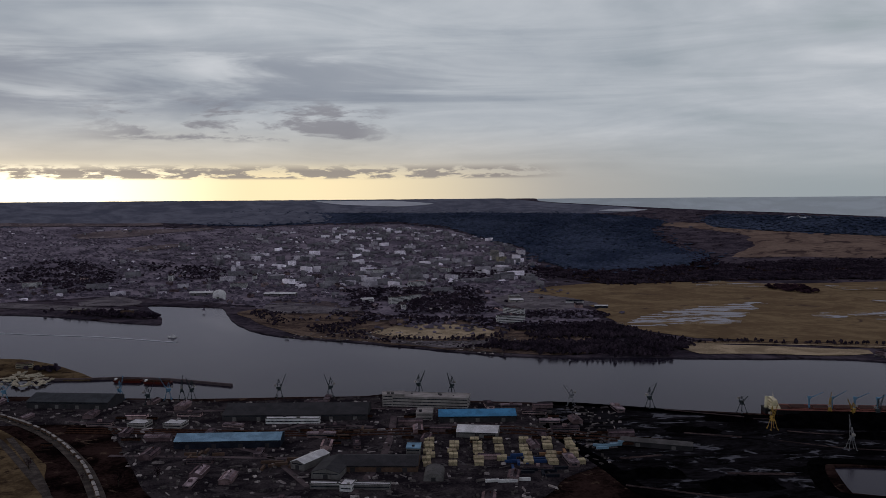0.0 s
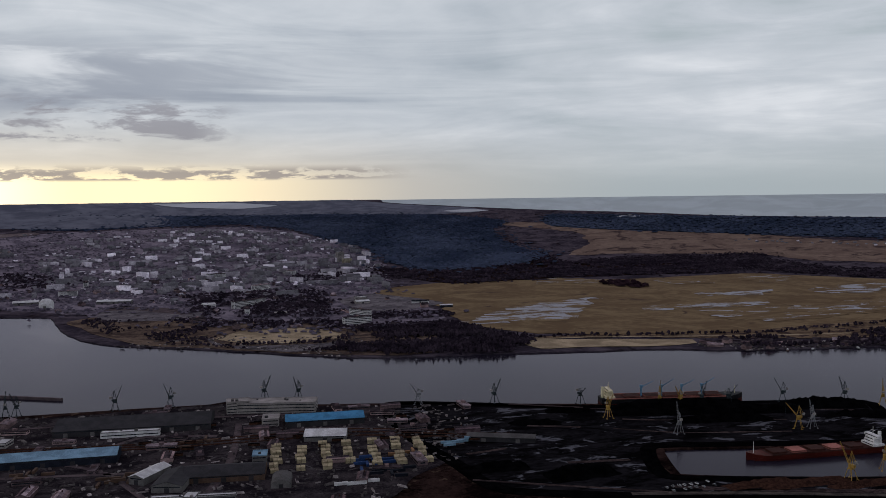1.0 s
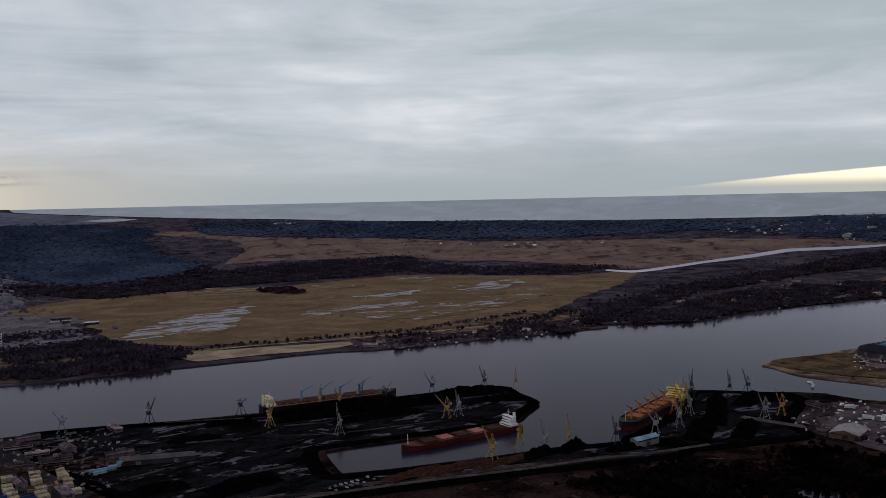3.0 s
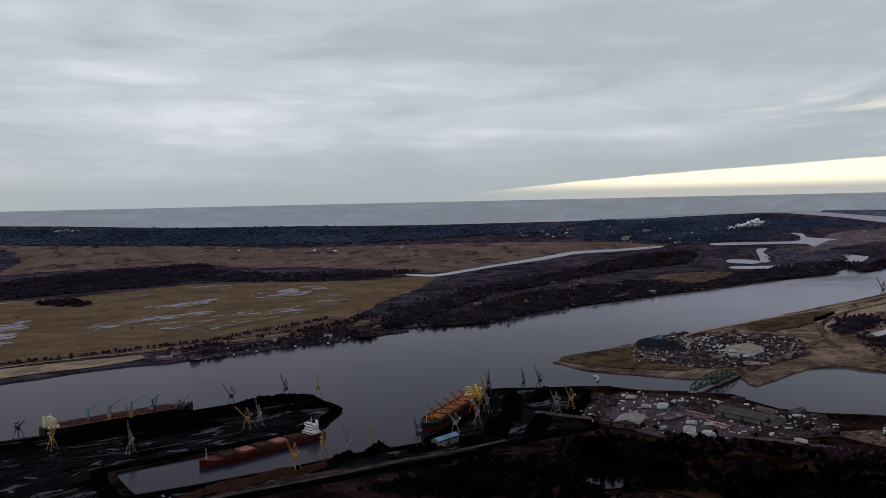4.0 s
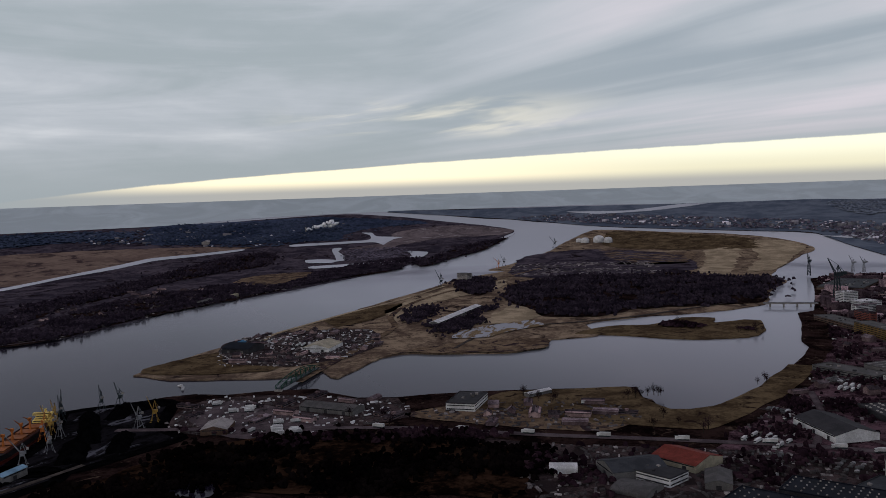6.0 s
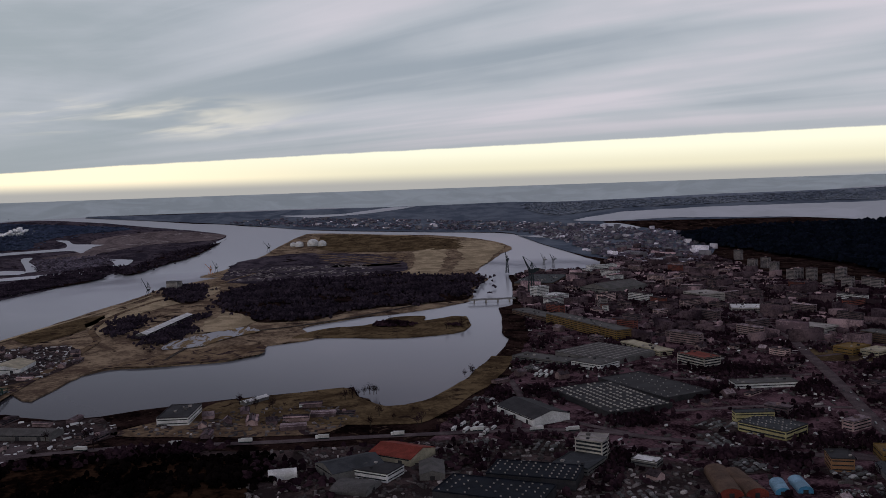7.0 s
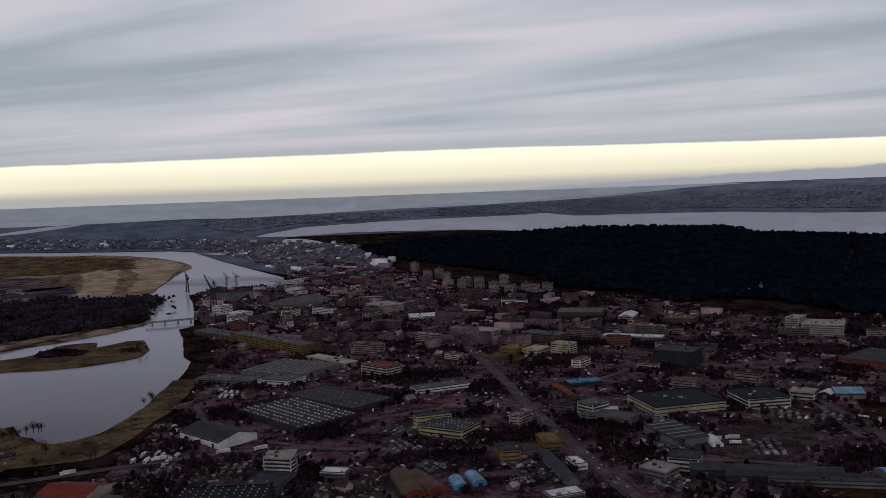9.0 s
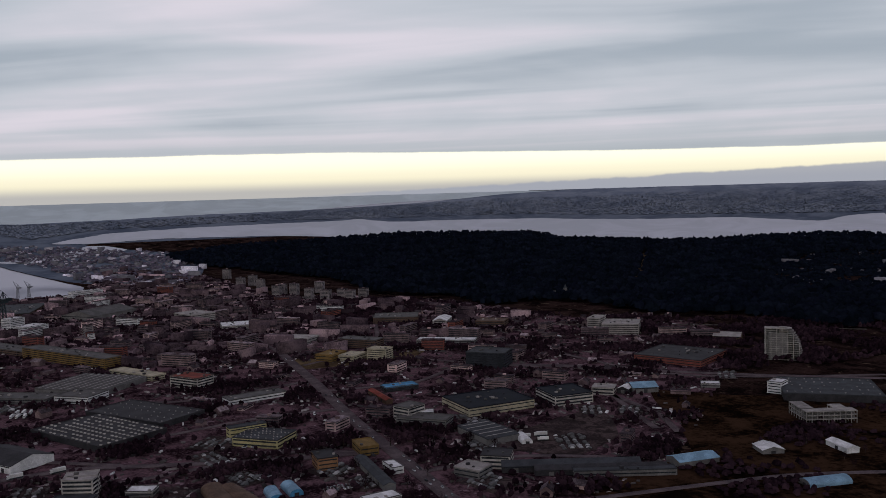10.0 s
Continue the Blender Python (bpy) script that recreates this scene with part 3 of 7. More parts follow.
WOOD_NEAR = [(495, 577), (586, 569), (677, 548), (770, 516), (824, 451), (833, 449), (842, 344), (836, 240), (820, 166), (743, 159), (690, 172), (669, 340), (638, 480), (600, 413)]
TOWN_W = [(-5263, 9200), (-3184, 8393), (-1979, 7688), (-1179, 8360), (-448, 8488), (25, 7152), (296, 4947), (395, 4191), (355, 3223), (285, 2586), (273, 2343), (334, 1878), (213, 1646), (18, 1659), (-355, 1931), (-480, 2093), (-874, 2305), (-1383, 2162)]
TOWN_E = [(3353, -772), (2761, -906), (2153, -862), (1887, -995), (1652, -1117), (1301, -1154), (1213, -1272), (1012, -1228), (723, -877), (519, -543), (581, -372), (712, -116), (870, 5), (1119, -84), (1415, -153), (1843, -185), (2274, -226), (2440, -232), (2522, -322), (2536, -402), (2600, -512), (2799, -560)]
YARD = [(-630, 1087), (-566, 1101), (-423, 1105), (-275, 1091), (-76, 1111), (31, 1076), (116, 1059), (204, 1032), (177, 863), (111, 778), (53, 708), (-229, 714), (-385, 971), (-566, 977)]
COAL_QUAY = [(123, 1069), (333, 1000), (539, 975), (682, 948), (675, 904), (664, 849), (602, 808), (573, 793), (435, 814), (355, 822), (331, 732), (402, 707), (484, 685), (559, 673), (628, 650), (673, 631), (646, 590), (480, 636), (329, 675), (182, 726), (155, 806), (122, 924)]
COAL_PIER = [(636, 656), (672, 669), (768, 706), (862, 770), (882, 757), (918, 717), (942, 692), (934, 664), (827, 606), (795, 558), (733, 574), (673, 594)]
RUIN_HARBOUR = [(2562, 616), (3170, 718), (3497, 654), (3598, 483), (3287, 145), (2701, 82), (2573, 276), (2433, 458)]
SPIT_L = [(-774, 1403), (-680, 1399), (-603, 1349), (-527, 1271), (-504, 1234), (-588, 1241), (-694, 1257)]
ROAD_CITY = [(1311, -547), (1083, -497), (890, -450), (767, -425), (668, -406), (589, -390), (471, -365)]
ROAD_SHORE = [(806, 650), (836, 526), (862, 414), (878, 329), (879, 239), (880, 161), (885, 92), (888, 10), (890, -72), (880, -153), (845, -214), (807, -279), (782, -324), (751, -400)]
ROAD_NORTH = [(1064, -711), (945, -825), (876, -868), (753, -954), (615, -1074)]
RAIL = [(-766, 1191), (-593, 1071), (-477, 981), (-431, 937), (-386, 882), (-341, 816), (-300, 741), (-271, 677)]
FOOTPATH = [(-541, 976), (-473, 916), (-379, 791), (-335, 730)]
ROAD_ISLAND = [(1070, 560), (1151, 567), (1269, 575), (1411, 585), (1556, 602), (1670, 655), (1799, 683), (1948, 689), (2117, 674), (2308, 624), (2493, 607), (2775, 565)]
ROAD_PORT = [(690, 597), (615, 612), (565, 628), (486, 645), (383, 673), (283, 693)]
WOOD_BANK = [(80, 1484), (120, 1652), (220, 1690), (316, 1720), (396, 1542), (426, 1485), (354, 1384), (253, 1389), (162, 1400)]
WOOD_BANK2 = [(729, 1420), (871, 1419), (1007, 1425), (1158, 1458), (1291, 1515), (1271, 1442), (1089, 1294), (970, 1285), (809, 1319), (721, 1341)]
WOOD_SUBURB = [(-229, 1922), (-210, 2251), (-51, 2373), (78, 2106), (148, 1942), (271, 2089), (345, 1877), (325, 1637), (205, 1579), (128, 1688), (-4, 1799), (-148, 1707)]
WOOD_ESTATE = [(1730, -745), (1923, -903), (1850, -1001), (1726, -1077), (1547, -1084), (1565, -910), (1495, -808), (1608, -704)]
BANK_HOMES = [(675, 1379), (836, 1362), (1003, 1328), (1161, 1363), (1250, 1404), (1081, 1278), (963, 1285), (741, 1306)]
FACTORY_TOWN = [(5207, 4523), (7041, 5103), (8872, 4227), (6474, 2887), (4144, 2190), (4060, 2526), (4530, 3289), (4465, 3691)]
NORTH_TOWN = [(7263, 1629), (6114, 814), (5426, 224), (4793, -419), (3709, -570), (2947, -569), (2554, -728), (3124, -1013), (4204, -1199), (5564, -850), (6534, -160), (8317, 1105), (8005, 1794)]
ISLAND_YARDS = [(1169, 743), (1341, 839), (1452, 810), (1509, 722), (1513, 630), (1374, 562), (1257, 563), (1175, 624)]
HARBOUR_ROWS = [(2593, 624), (3036, 665), (3353, 582), (3083, 251), (2567, 184), (2471, 427)]
SHORE_YARDS = [(827, 606), (949, 634), (994, 565), (997, 439), (1004, 391), (922, 345), (831, 442), (806, 539)]
SHORE_YARDS2 = [(1033, 203), (1020, 125), (965, 88), (904, 130), (914, 289), (933, 357), (985, 310)]
SNOW_ISLAND = [(1456, 458), (1539, 452), (1602, 416), (1660, 353), (1596, 324), (1535, 368), (1465, 391), (1444, 435)]
HEDGE = [(886, 2427), (999, 2453), (977, 2289), (929, 2248), (896, 2346)]
TAN_TRACKS = [(1780, 706), (2002, 707), (2284, 684), (2441, 603), (2196, 553), (1979, 628), (1716, 640), (1599, 623)]
TAN_SHORE = [(1633, 783), (1800, 770), (1901, 709), (1671, 679), (1545, 721)]
PLOUGHED = [(3598, 483), (3355, 274), (3414, 105), (2915, 129), (2896, 315)]
MARSH = [(5294, 2038), (6066, 2077), (6338, 1865), (5455, 1286), (4873, 1208), (4653, 1499), (4099, 1522), (3670, 1496), (3876, 1721), (4330, 1700)]
PAD = [(-425, 2089), (-406, 2204), (-253, 2133), (-222, 1970), (-385, 1952)]
TRACK_ISLAND = [(1348, 419), (1483, 411), (1597, 347), (1645, 271), (1728, 170), (1862, 60), (1937, -1)]

WOOD_SHORE_A = [(1252, 1330), (1399, 1343), (1611, 1433), (1844, 1480), (2085, 1468), (2290, 1387), (2209, 1191), (2122, 1162), (1884, 1191), (1557, 1219), (1338, 1206), (1242, 1255)]
WOOD_SHORE_B = [(2976, 1071), (3431, 1109), (3925, 1159), (4622, 1116), (5021, 1171), (3694, 992), (3212, 995), (2873, 986)]
WOOD_SHORE_C = [(2669, 1320), (2732, 1157), (2806, 1046), (2677, 1056), (2456, 1132), (2433, 1196)]
WOOD_DELTA = [(3719, 1652), (3839, 1509), (3618, 1333), (3224, 1223), (3127, 1322), (3145, 1399)]
WOOD_FACTORY = [(7449, 5429), (8533, 5102), (9679, 4638), (7620, 2712), (6834, 2338), (6273, 2547), (5212, 2348), (4582, 2100), (4413, 2466), (4423, 3231)]
WOOD_BROWN = [(304, 3229), (374, 2761), (489, 2529), (854, 2622), (1396, 2652), (1577, 2998), (1268, 3156), (1045, 3245), (1113, 3690), (1123, 4186), (1291, 5000), (1043, 4196), (962, 3375), (714, 3076), (484, 3007)]
VILLAS = [(1560, -2050), (1772, -2517), (1805, -2849), (1686, -3047), (1281, -2391), (1067, -1930), (1197, -1915), (1246, -1793)]
CUTTING = [(2348, -2442), (2327, -2454), (1614, -1669), (1627, -1659)]
WOOD_BANK_POINT = [(1048, 1298), (1190, 1381), (1340, 1477), (1490, 1531), (1445, 1458), (1279, 1334), (1145, 1281), (1049, 1250)]
SNOW_DELTA = [(3168, 1596), (3205, 1546), (3157, 1446), (3034, 1423), (3033, 1521)]
FIELD_SHORE = [(2334, 1423), (2488, 1464), (2618, 1432), (2699, 1286), (2628, 1173), (2474, 1236), (2327, 1255), (2271, 1299)]
POND_NEAR = [(634, 483), (661, 468), (667, 432), (638, 422), (611, 451)]
PALE_FIELDS = [[(-2741, 6495), (-2697, 7379), (-2339, 7528), (-2075, 7861), (-1910, 7270), (-2095, 6740), (-2146, 5982), (-2402, 5789)], [(-5224, 9945), (-3734, 9495), (-3050, 9408), (-2779, 8572), (-3533, 8522), (-4606, 8767)], [(-1653, 4560), (-1554, 4996), (-1395, 4851), (-1483, 4294)]]
GREY_YARDS = [[(-433, 2124), (-359, 2134), (-237, 2021), (-189, 2062), (-189, 1930), (-326, 1933), (-392, 1952)], [(125, 2193), (212, 2330), (300, 2214), (367, 2075), (267, 1968), (188, 1926), (147, 2031)], [(-154, 1672), (-125, 1570), (-45, 1549), (62, 1544), (96, 1586), (74, 1495), (4, 1470), (-93, 1532)], [(-1146, 2166), (-991, 2149), (-798, 2050), (-702, 2020), (-769, 1974), (-963, 2053), (-1101, 2080)], [(-910, 2178), (-876, 2314), (-762, 2195), (-747, 2109), (-860, 2093)]]
DARK_GROVES = [[(-1653, 3379), (-1561, 3629), (-1225, 3218), (-1039, 2751), (-1002, 2401), (-1205, 2617), (-1410, 2752)], [(-264, 2392), (-132, 2459), (53, 2446), (102, 2170), (43, 1977), (-106, 1965), (-195, 2130)], [(28, 2965), (338, 3072), (374, 2761), (198, 2741), (59, 2716)], [(-1202, 3475), (-929, 3339), (-773, 3069), (-705, 2724), (-890, 2850)]]
BIG_ROOFS = [(-840, 6233), (-885, 7650), (-381, 7660), (63, 6445), (-16, 5555), (-484, 5339)]
FOREST_HAZY = [(-15135, 28421), (-6534, 21055), (-2122, 15062), (-1286, 9554), (-1934, 8611), (-3050, 9408), (-5472, 10267)]

# ---- water and land ----
disc_r = np.concatenate([np.linspace(0, FLAT, 30), np.linspace(FLAT, EDGE - 42, 60)[1:]])
ring_a = np.radians(np.arange(0, 360, 3.0))
verts = [(r * math.sin(a), r * math.cos(a), lie(*plan_of(r * math.sin(a), r * math.cos(a)))[0].z) for r in disc_r for a in ring_a]
k = len(ring_a)
faces = [(i * k + j, i * k + (j + 1) % k, (i + 1) * k + (j + 1) % k, (i + 1) * k + j) for i in range(len(disc_r) - 1) for j in range(k)]
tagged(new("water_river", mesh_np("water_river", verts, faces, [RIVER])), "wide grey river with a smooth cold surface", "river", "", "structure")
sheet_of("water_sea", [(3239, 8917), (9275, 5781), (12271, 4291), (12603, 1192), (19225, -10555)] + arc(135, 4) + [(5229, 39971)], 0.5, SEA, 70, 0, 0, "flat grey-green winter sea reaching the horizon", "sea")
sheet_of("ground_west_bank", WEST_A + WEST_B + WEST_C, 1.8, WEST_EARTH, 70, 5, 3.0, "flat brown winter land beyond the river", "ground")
sheet_of("ground_port_bank", NEAR_A + NEAR_B + NEAR_C, 1.8, EARTH, 70, 1.5, 3.0, "dark built-up land on the near bank", "ground", bend=0.1)
sheet_of("ground_north_shore", [(2969, -540), (3697, -467), (4552, -423), (4749, -324), (5206, 219), (5760, 767), (6518, 1208), (7502, 1777), (9146, 2875), (11704, 4583), (12368, 4804), (12234, 2091), (12089, 497), (12712, -1134), (11429, -1843), (12350, -3476), (15382, -8969), (22812, -15423), (42448, -32622), (84182, -73276)] + arc(129, 175, step=4) + [(2378, -7235), (2142, -3741), (2794, -3138), (4246, -2467), (5258, -2205), (5537, -1094), (4204, -1199), (3124, -1013), (2554, -728)], 2.05, HAZED_LAND, 60, 3, 0, "hazy blue-grey far shore", "ground")
sheet_of("ground_island", ISLAND_A + ISLAND_B, 1.8, ISLAND_EARTH, 60, 5, 3.0, "low brown island between two river arms", "ground")
sheet_of("ground_islet", ISLET, 2.0, GRASS_BANK, 30, 5, 3.0, "reed-brown islet in the river arm", "ground")
sheet_of("ground_river_spit", SPIT_L, 1.8, GRASS_BANK, 40, 3, 3.0, "narrow grassy spit in the river", "ground")

sheet_of("ground_town_west", TOWN_W, 2.2, WEST_TOWN, 70, 20, 0, "grey-brown town ground with snow traces, haze in its colour", "ground")
sheet_of("ground_town_east", TOWN_E, 2.2, TOWN_GROUND, 60, 10, 0, "dark town ground of yards and gardens", "ground")
sheet_of("ground_yard", YARD, 2.4, YARD_GROUND, 60, 4, 0, "dark trampled industrial yard", "ground")
sheet_of("ground_coal_quay", COAL_QUAY, 2.5, COAL_GROUND, 40, 1, 0, "black coal-covered quay with pale puddles", "ground", bend=0.05)
sheet_of("ground_coal_pier", COAL_PIER, 2.5, COAL_GROUND, 40, 3, 0, "black coal-covered pier", "ground")
sheet_of("ground_meadow", MEADOW_A, 2.6, MEADOW, 60, 14, 0, "wide dry yellow-brown meadow", "meadow")
sheet_of("ground_meadow_far", MEADOW_B, 2.8, MOORLAND, 60, 14, 0, "far dry meadow along a creek", "meadow")
sheet_of("ground_moor", MOOR, 2.7, MOORLAND, 60, 14, 0, "reddish brown heath", "moor")
for spot, nm, mt, lb in ((BEACH, "beach", SHORE_SAND, "sandy strip along the river bank"), (SAND_HEAP, "sand_field", SHORE_SAND, "pale sand fill behind the bank"),
                         (SAND_A, "sand_field", SHORE_SAND, "pale dredged sand on the island"), (SAND_B, "sand_field", SHORE_SAND, "pale dredged sand on the island"),
                         (FIELD_ISL, "field", GRASS_BANK, "dry open field on the island"), (FIELD_C, "field", SHORE_SAND, "pale dry field on the island"),
                         (SHORE_GRASS, "bank", BANK_TAN, "grassy river bank"), (TIP_GRASS, "bank", GRASS_BANK, "dry grass on the island tip"),
                         (TAN_TRACKS, "field", SHORE_SAND, "pale worn sand of the railway field"), (TAN_SHORE, "bank", GRASS_BANK, "dry grass by the quay"), (PLOUGHED, "field", BANK_TAN, "rough island field"), (MARSH, "field", MARSH_EARTH, "grey-brown marsh by the river mouth"), (PAD, "yard", ASPHALT, "grey paved yard on the far bank"),
                         (RUIN_HARBOUR, "field", WEST_EARTH, "rubble-strewn harbour ground"), (FIELD_SHORE, "field", BANK_TAN, "dry field in the wooded shore")):
    sheet_of("ground_" + nm, spot, 2.9, mt, 40, 15 if nm != "beach" else 6, 0, lb, nm.split("_")[0])
# cover sheet in the hazed tone, paling the forest towards the sunset
sheet_of("ground_forest", FOREST_HAZY, 3.6, HAZED_WOODS, 60, 12, 0, "flat far forest, pale with distance", "forest")
for spot in PALE_FIELDS:
    sheet_of("ground_field", spot, 4.0, MARSH_EARTH, 40, 10, 0, "far pale fallow field", "field")
for spot in GREY_YARDS:
    sheet_of("ground_yard", spot, 3.05, CONCRETE_YARD, 40, 6, 0, "grey paved and rubble-strewn yard on the far bank", "yard")
THICK, SPARSE = FLOOD.values()
for k, (spot, mt) in enumerate((([(344, 1719), (433, 1862), (520, 1958), (647, 2026), (753, 2067), (687, 1933), (614, 1817), (558, 1706), (454, 1705)], THICK),
                 ([(793, 1870), (955, 1881), (1101, 1888), (1070, 1833), (933, 1822), (797, 1810)], THICK),
                 ([(1046, 2096), (1245, 2109), (1178, 2020), (1031, 2037)], THICK), ([(1346, 2095), (1641, 2185), (1523, 2024), (1335, 1993)], THICK),
                 ([(912, 1774), (1135, 1786), (1568, 1947), (1442, 1772), (1071, 1607), (867, 1615)], SPARSE),
                 ([(1300, 2383), (1404, 2490), (1493, 2437), (1379, 2310)], SPARSE), ([(730, 2466), (795, 2594), (929, 2516), (864, 2398)], SPARSE),
                 ([(1048, 2371), (1090, 2460), (1220, 2396), (1167, 2307)], SPARSE))):
    sheet_of("water_meadow_flood", spot, 3.1 + k * 0.05, mt, 40, 42, 0, "thin pale flood water and ice streaks on the meadow", "flood", fine=10)
for spot, nm, lb in (([(-459, 1939), (-288, 1640), (-130, 1536), (22, 1452), (168, 1399), (252, 1428), (258, 1628), (120, 1792), (-65, 1867), (-263, 1971), (-415, 2029)], "bank_homes", "tan grass and gardens of the far bank"),
                     ([(396, 1514), (598, 1474), (695, 1441), (852, 1395), (996, 1368), (1168, 1391), (1299, 1458), (1184, 1550), (946, 1512), (743, 1479), (517, 1518)], "bank_strip", "tan strip of grass behind the river bank")):
    sheet_of("ground_" + nm, spot, 2.75, BANK_TAN if nm == "bank_strip" else GARDENS, 40, 8, 0, lb, "ground")
for spot, lb in ((SHORE_YARDS, "grey worn ground of the shore yards"), (SHORE_YARDS2, "brown worn yards by the river"), (ISLAND_YARDS, "worn grey yards on the island"), ([(747, 170), (818, 283), (869, 295), (852, 173), (860, -59), (761, -223), (624, -237), (514, -96), (606, 82)], "worn ground round the halls")):
    sheet_of("ground_worn_yard", spot, 2.45, BANK_TAN if spot is SHORE_YARDS2 else YARD_TAN, 40, 5, 0, lb, "ground")
# SNOW_DELTA, a snow patch, shares the backwaters' sheet and colour
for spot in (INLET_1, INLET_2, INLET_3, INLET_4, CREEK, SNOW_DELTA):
    sheet_of("water_inlet", spot, 3.4, PALE_SHEEN, 50, 3, 0, "narrow pale backwater", "backwater", fine=12)
sheet_of("water_pond", POND_NEAR, 3.2, RIVER, 20, 3, 0, "dark pond in rough ground", "pond", fine=8)
sheet_of("water_lake_east", LAKE_E, 3.6, PALE_SHEEN, 60, 10, 0, "long pale lake beyond the wooded hill", "lake")
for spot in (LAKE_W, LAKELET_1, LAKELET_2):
    sheet_of("water_lake_far", spot, 4.5, PALE_SHEEN, 40, 3, 0, "far bright lake", "lake")
sheet_of("ground_sands_far", SANDS, 3.6, PALE_SHEEN, 50, 5, 0, "far pale sands", "sand")
# far floors take the hazed tones of the crowns above them
for spot, floor in ((WOOD_W, HAZED_PINE), (WOOD_COAST, HAZED_PINE), (WOOD_BROWN, EARTH), (WOOD_BANK_POINT, EARTH), (WOOD_SPIT, EARTH), (WOOD_SHORE_A, EARTH), (WOOD_SHORE_B, EARTH), (WOOD_SHORE_C, EARTH), (WOOD_FACTORY, HAZED_PINE), (WOOD_ISL, EARTH), (WOOD_ISL2, EARTH), (WOOD_NEAR, BRACKEN), (WOOD_NE, HAZED_SHORE)):
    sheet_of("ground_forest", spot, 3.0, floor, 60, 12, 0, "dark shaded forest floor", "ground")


sheet_of("ground_far_forest", [(-3439, 9486), (-998, 10800), (1568, 12492), (3179, 14462), (4230, 19953), (4699, 39977)] + arc(4, -45) + [(-9055, 8945)], 2.8, HAZED_WOODS, 60, 6, 0, "endless far forest to the horizon", "forest")
sheet_of("ground_far_forest", [(11531, -1400), (13520, -4304), (16753, -9977), (24180, -17046), (44271, -34786), (85916, -76443)] + arc(129.5, 175, step=4) + [(2378, -7235), (4409, -7009), (7024, -6006), (8947, -3687), (9491, -1876)], 2.8, HAZED_SHORE, 60, 6, 0, "far forest beyond the lake", "forest")


def hill(x, y):
    """Height of the wooded hill over the plain."""
    return 25.0 * math.exp(-(((x - 3082) / 680) ** 2 + ((y + 2160) / 620) ** 2)) + 3.0 * math.exp(-(((x - 2132) / 700) ** 2 + ((y + 2086) / 900) ** 2))


# ---- woods ----
UP = np.array([(0, 0, 1.0)] + [(math.cos(a) * 0.74, math.sin(a) * 0.74, 0.78) for a in np.radians(range(0, 360, 72))] + [(math.cos(a), math.sin(a), 0.34) for a in np.radians(range(36, 396, 72))])
UPF = np.array([(0, 1 + i, 1 + (i + 1) % 5) for i in range(5)] + [(1 + i, 6 + i, 1 + (i + 1) % 5) for i in range(5)] + [(1 + (i + 1) % 5, 6 + i, 6 + (i + 1) % 5) for i in range(5)])
rng = np.random.default_rng(11)


def spots(points, gap, near=0.0, thin=0.0):
    """Scattered places in a ring: drawn x, y. The gap widens with distance; thin leaves glades."""
    ring = wavy(points, 12)
    xs, ys = [p.x for p in ring], [p.y for p in ring]
    gx, gy = np.meshgrid(np.arange(min(xs), max(xs), gap), np.arange(min(ys), max(ys), gap))
    gx, gy = gx.ravel() + rng.uniform(-0.5, 0.5, gx.size) * gap, gy.ravel() + rng.uniform(-0.5, 0.5, gy.size) * gap
    keep = inside(gx, gy, [(p.x, p.y) for p in ring]) & (np.hypot(gx, gy) > near) & (np.hypot(gx, gy) < EDGE - 5)
    if thin:
        glade = np.array([noise.noise((x * 0.012, y * 0.012, 5.0)) for x, y in zip(gx, gy)])
        keep &= glade + rng.uniform(-0.3, 0.3, gx.size) > thin
    return np.stack([gx[keep], gy[keep]], 1)


def without(at, *rings):
    """The places that lie in none of the rings."""
    for ring in rings:
        at = at[~inside(at[:, 0], at[:, 1], [tuple(lie(*p)[0].to_2d()) for p in ring])]
    return at


def crowns(name, at, wide, tall, material, label, base=2.8, slope=None, fray=0.0):
    """Many small tree crowns as one stand; fray strews the outer ones over the edge."""
    n = len(at)
    at = at + rng.normal(0, 1, at.shape) * fray * rng.uniform(0, 1, (n, 1)) ** 2 if n else at
    if n == 0:
        return None
    z, s = np.empty(n), np.empty(n)
    for i, (x, y) in enumerate(at):
        px, py = plan_of(x, y)
        p, s[i] = lie(px, py)
        z[i] = p.z + base + (slope(px, py) * s[i] if slope else 0)
    w = wide * rng.uniform(0.65, 1.35, n) * np.sqrt(s)
    h = tall * rng.uniform(0.7, 1.25, n) * s
    v = UP[None] * np.stack([w, w, h], 1)[:, None]
    v = v + rng.normal(0, 0.13, v.shape) * np.stack([w, w, h], 1)[:, None]
    v[:, :, 2] = np.maximum(v[:, :, 2], 0.12 * h[:, None])
    v += np.stack([at[:, 0], at[:, 1], z], 1)[:, None]
    f = UPF[None] + (np.arange(n) * len(UP))[:, None, None]
    ob = new(name, mesh_np(name, v.reshape(-1, 3), f.reshape(-1, 3), [material]))
    return tagged(ob, label, "forest", "", "stuff")


crowns("forest_west", without(spots(WOOD_W, 12), FOREST_HAZY, *PALE_FIELDS), 11, 8, HAZED_PINE, "dark pine forest behind the town", fray=70)
crowns("forest_coast", spots(WOOD_COAST, 17), 14, 11, HAZED_PINE, "dark pine forest along the coast", fray=30)
crowns("forest_north", spots(WOOD_NE, 15), 14, 7, HAZED_SHORE, "forest beyond the lake, haze in its colour")
hill_spots = spots(WOOD_HILL, 15)
hill_spots = without(hill_spots, VILLAS, CUTTING)
crowns("trees_villas", spots(VILLAS, 11, thin=-0.25), 6, 9, PINE, "dark trees between the villas")
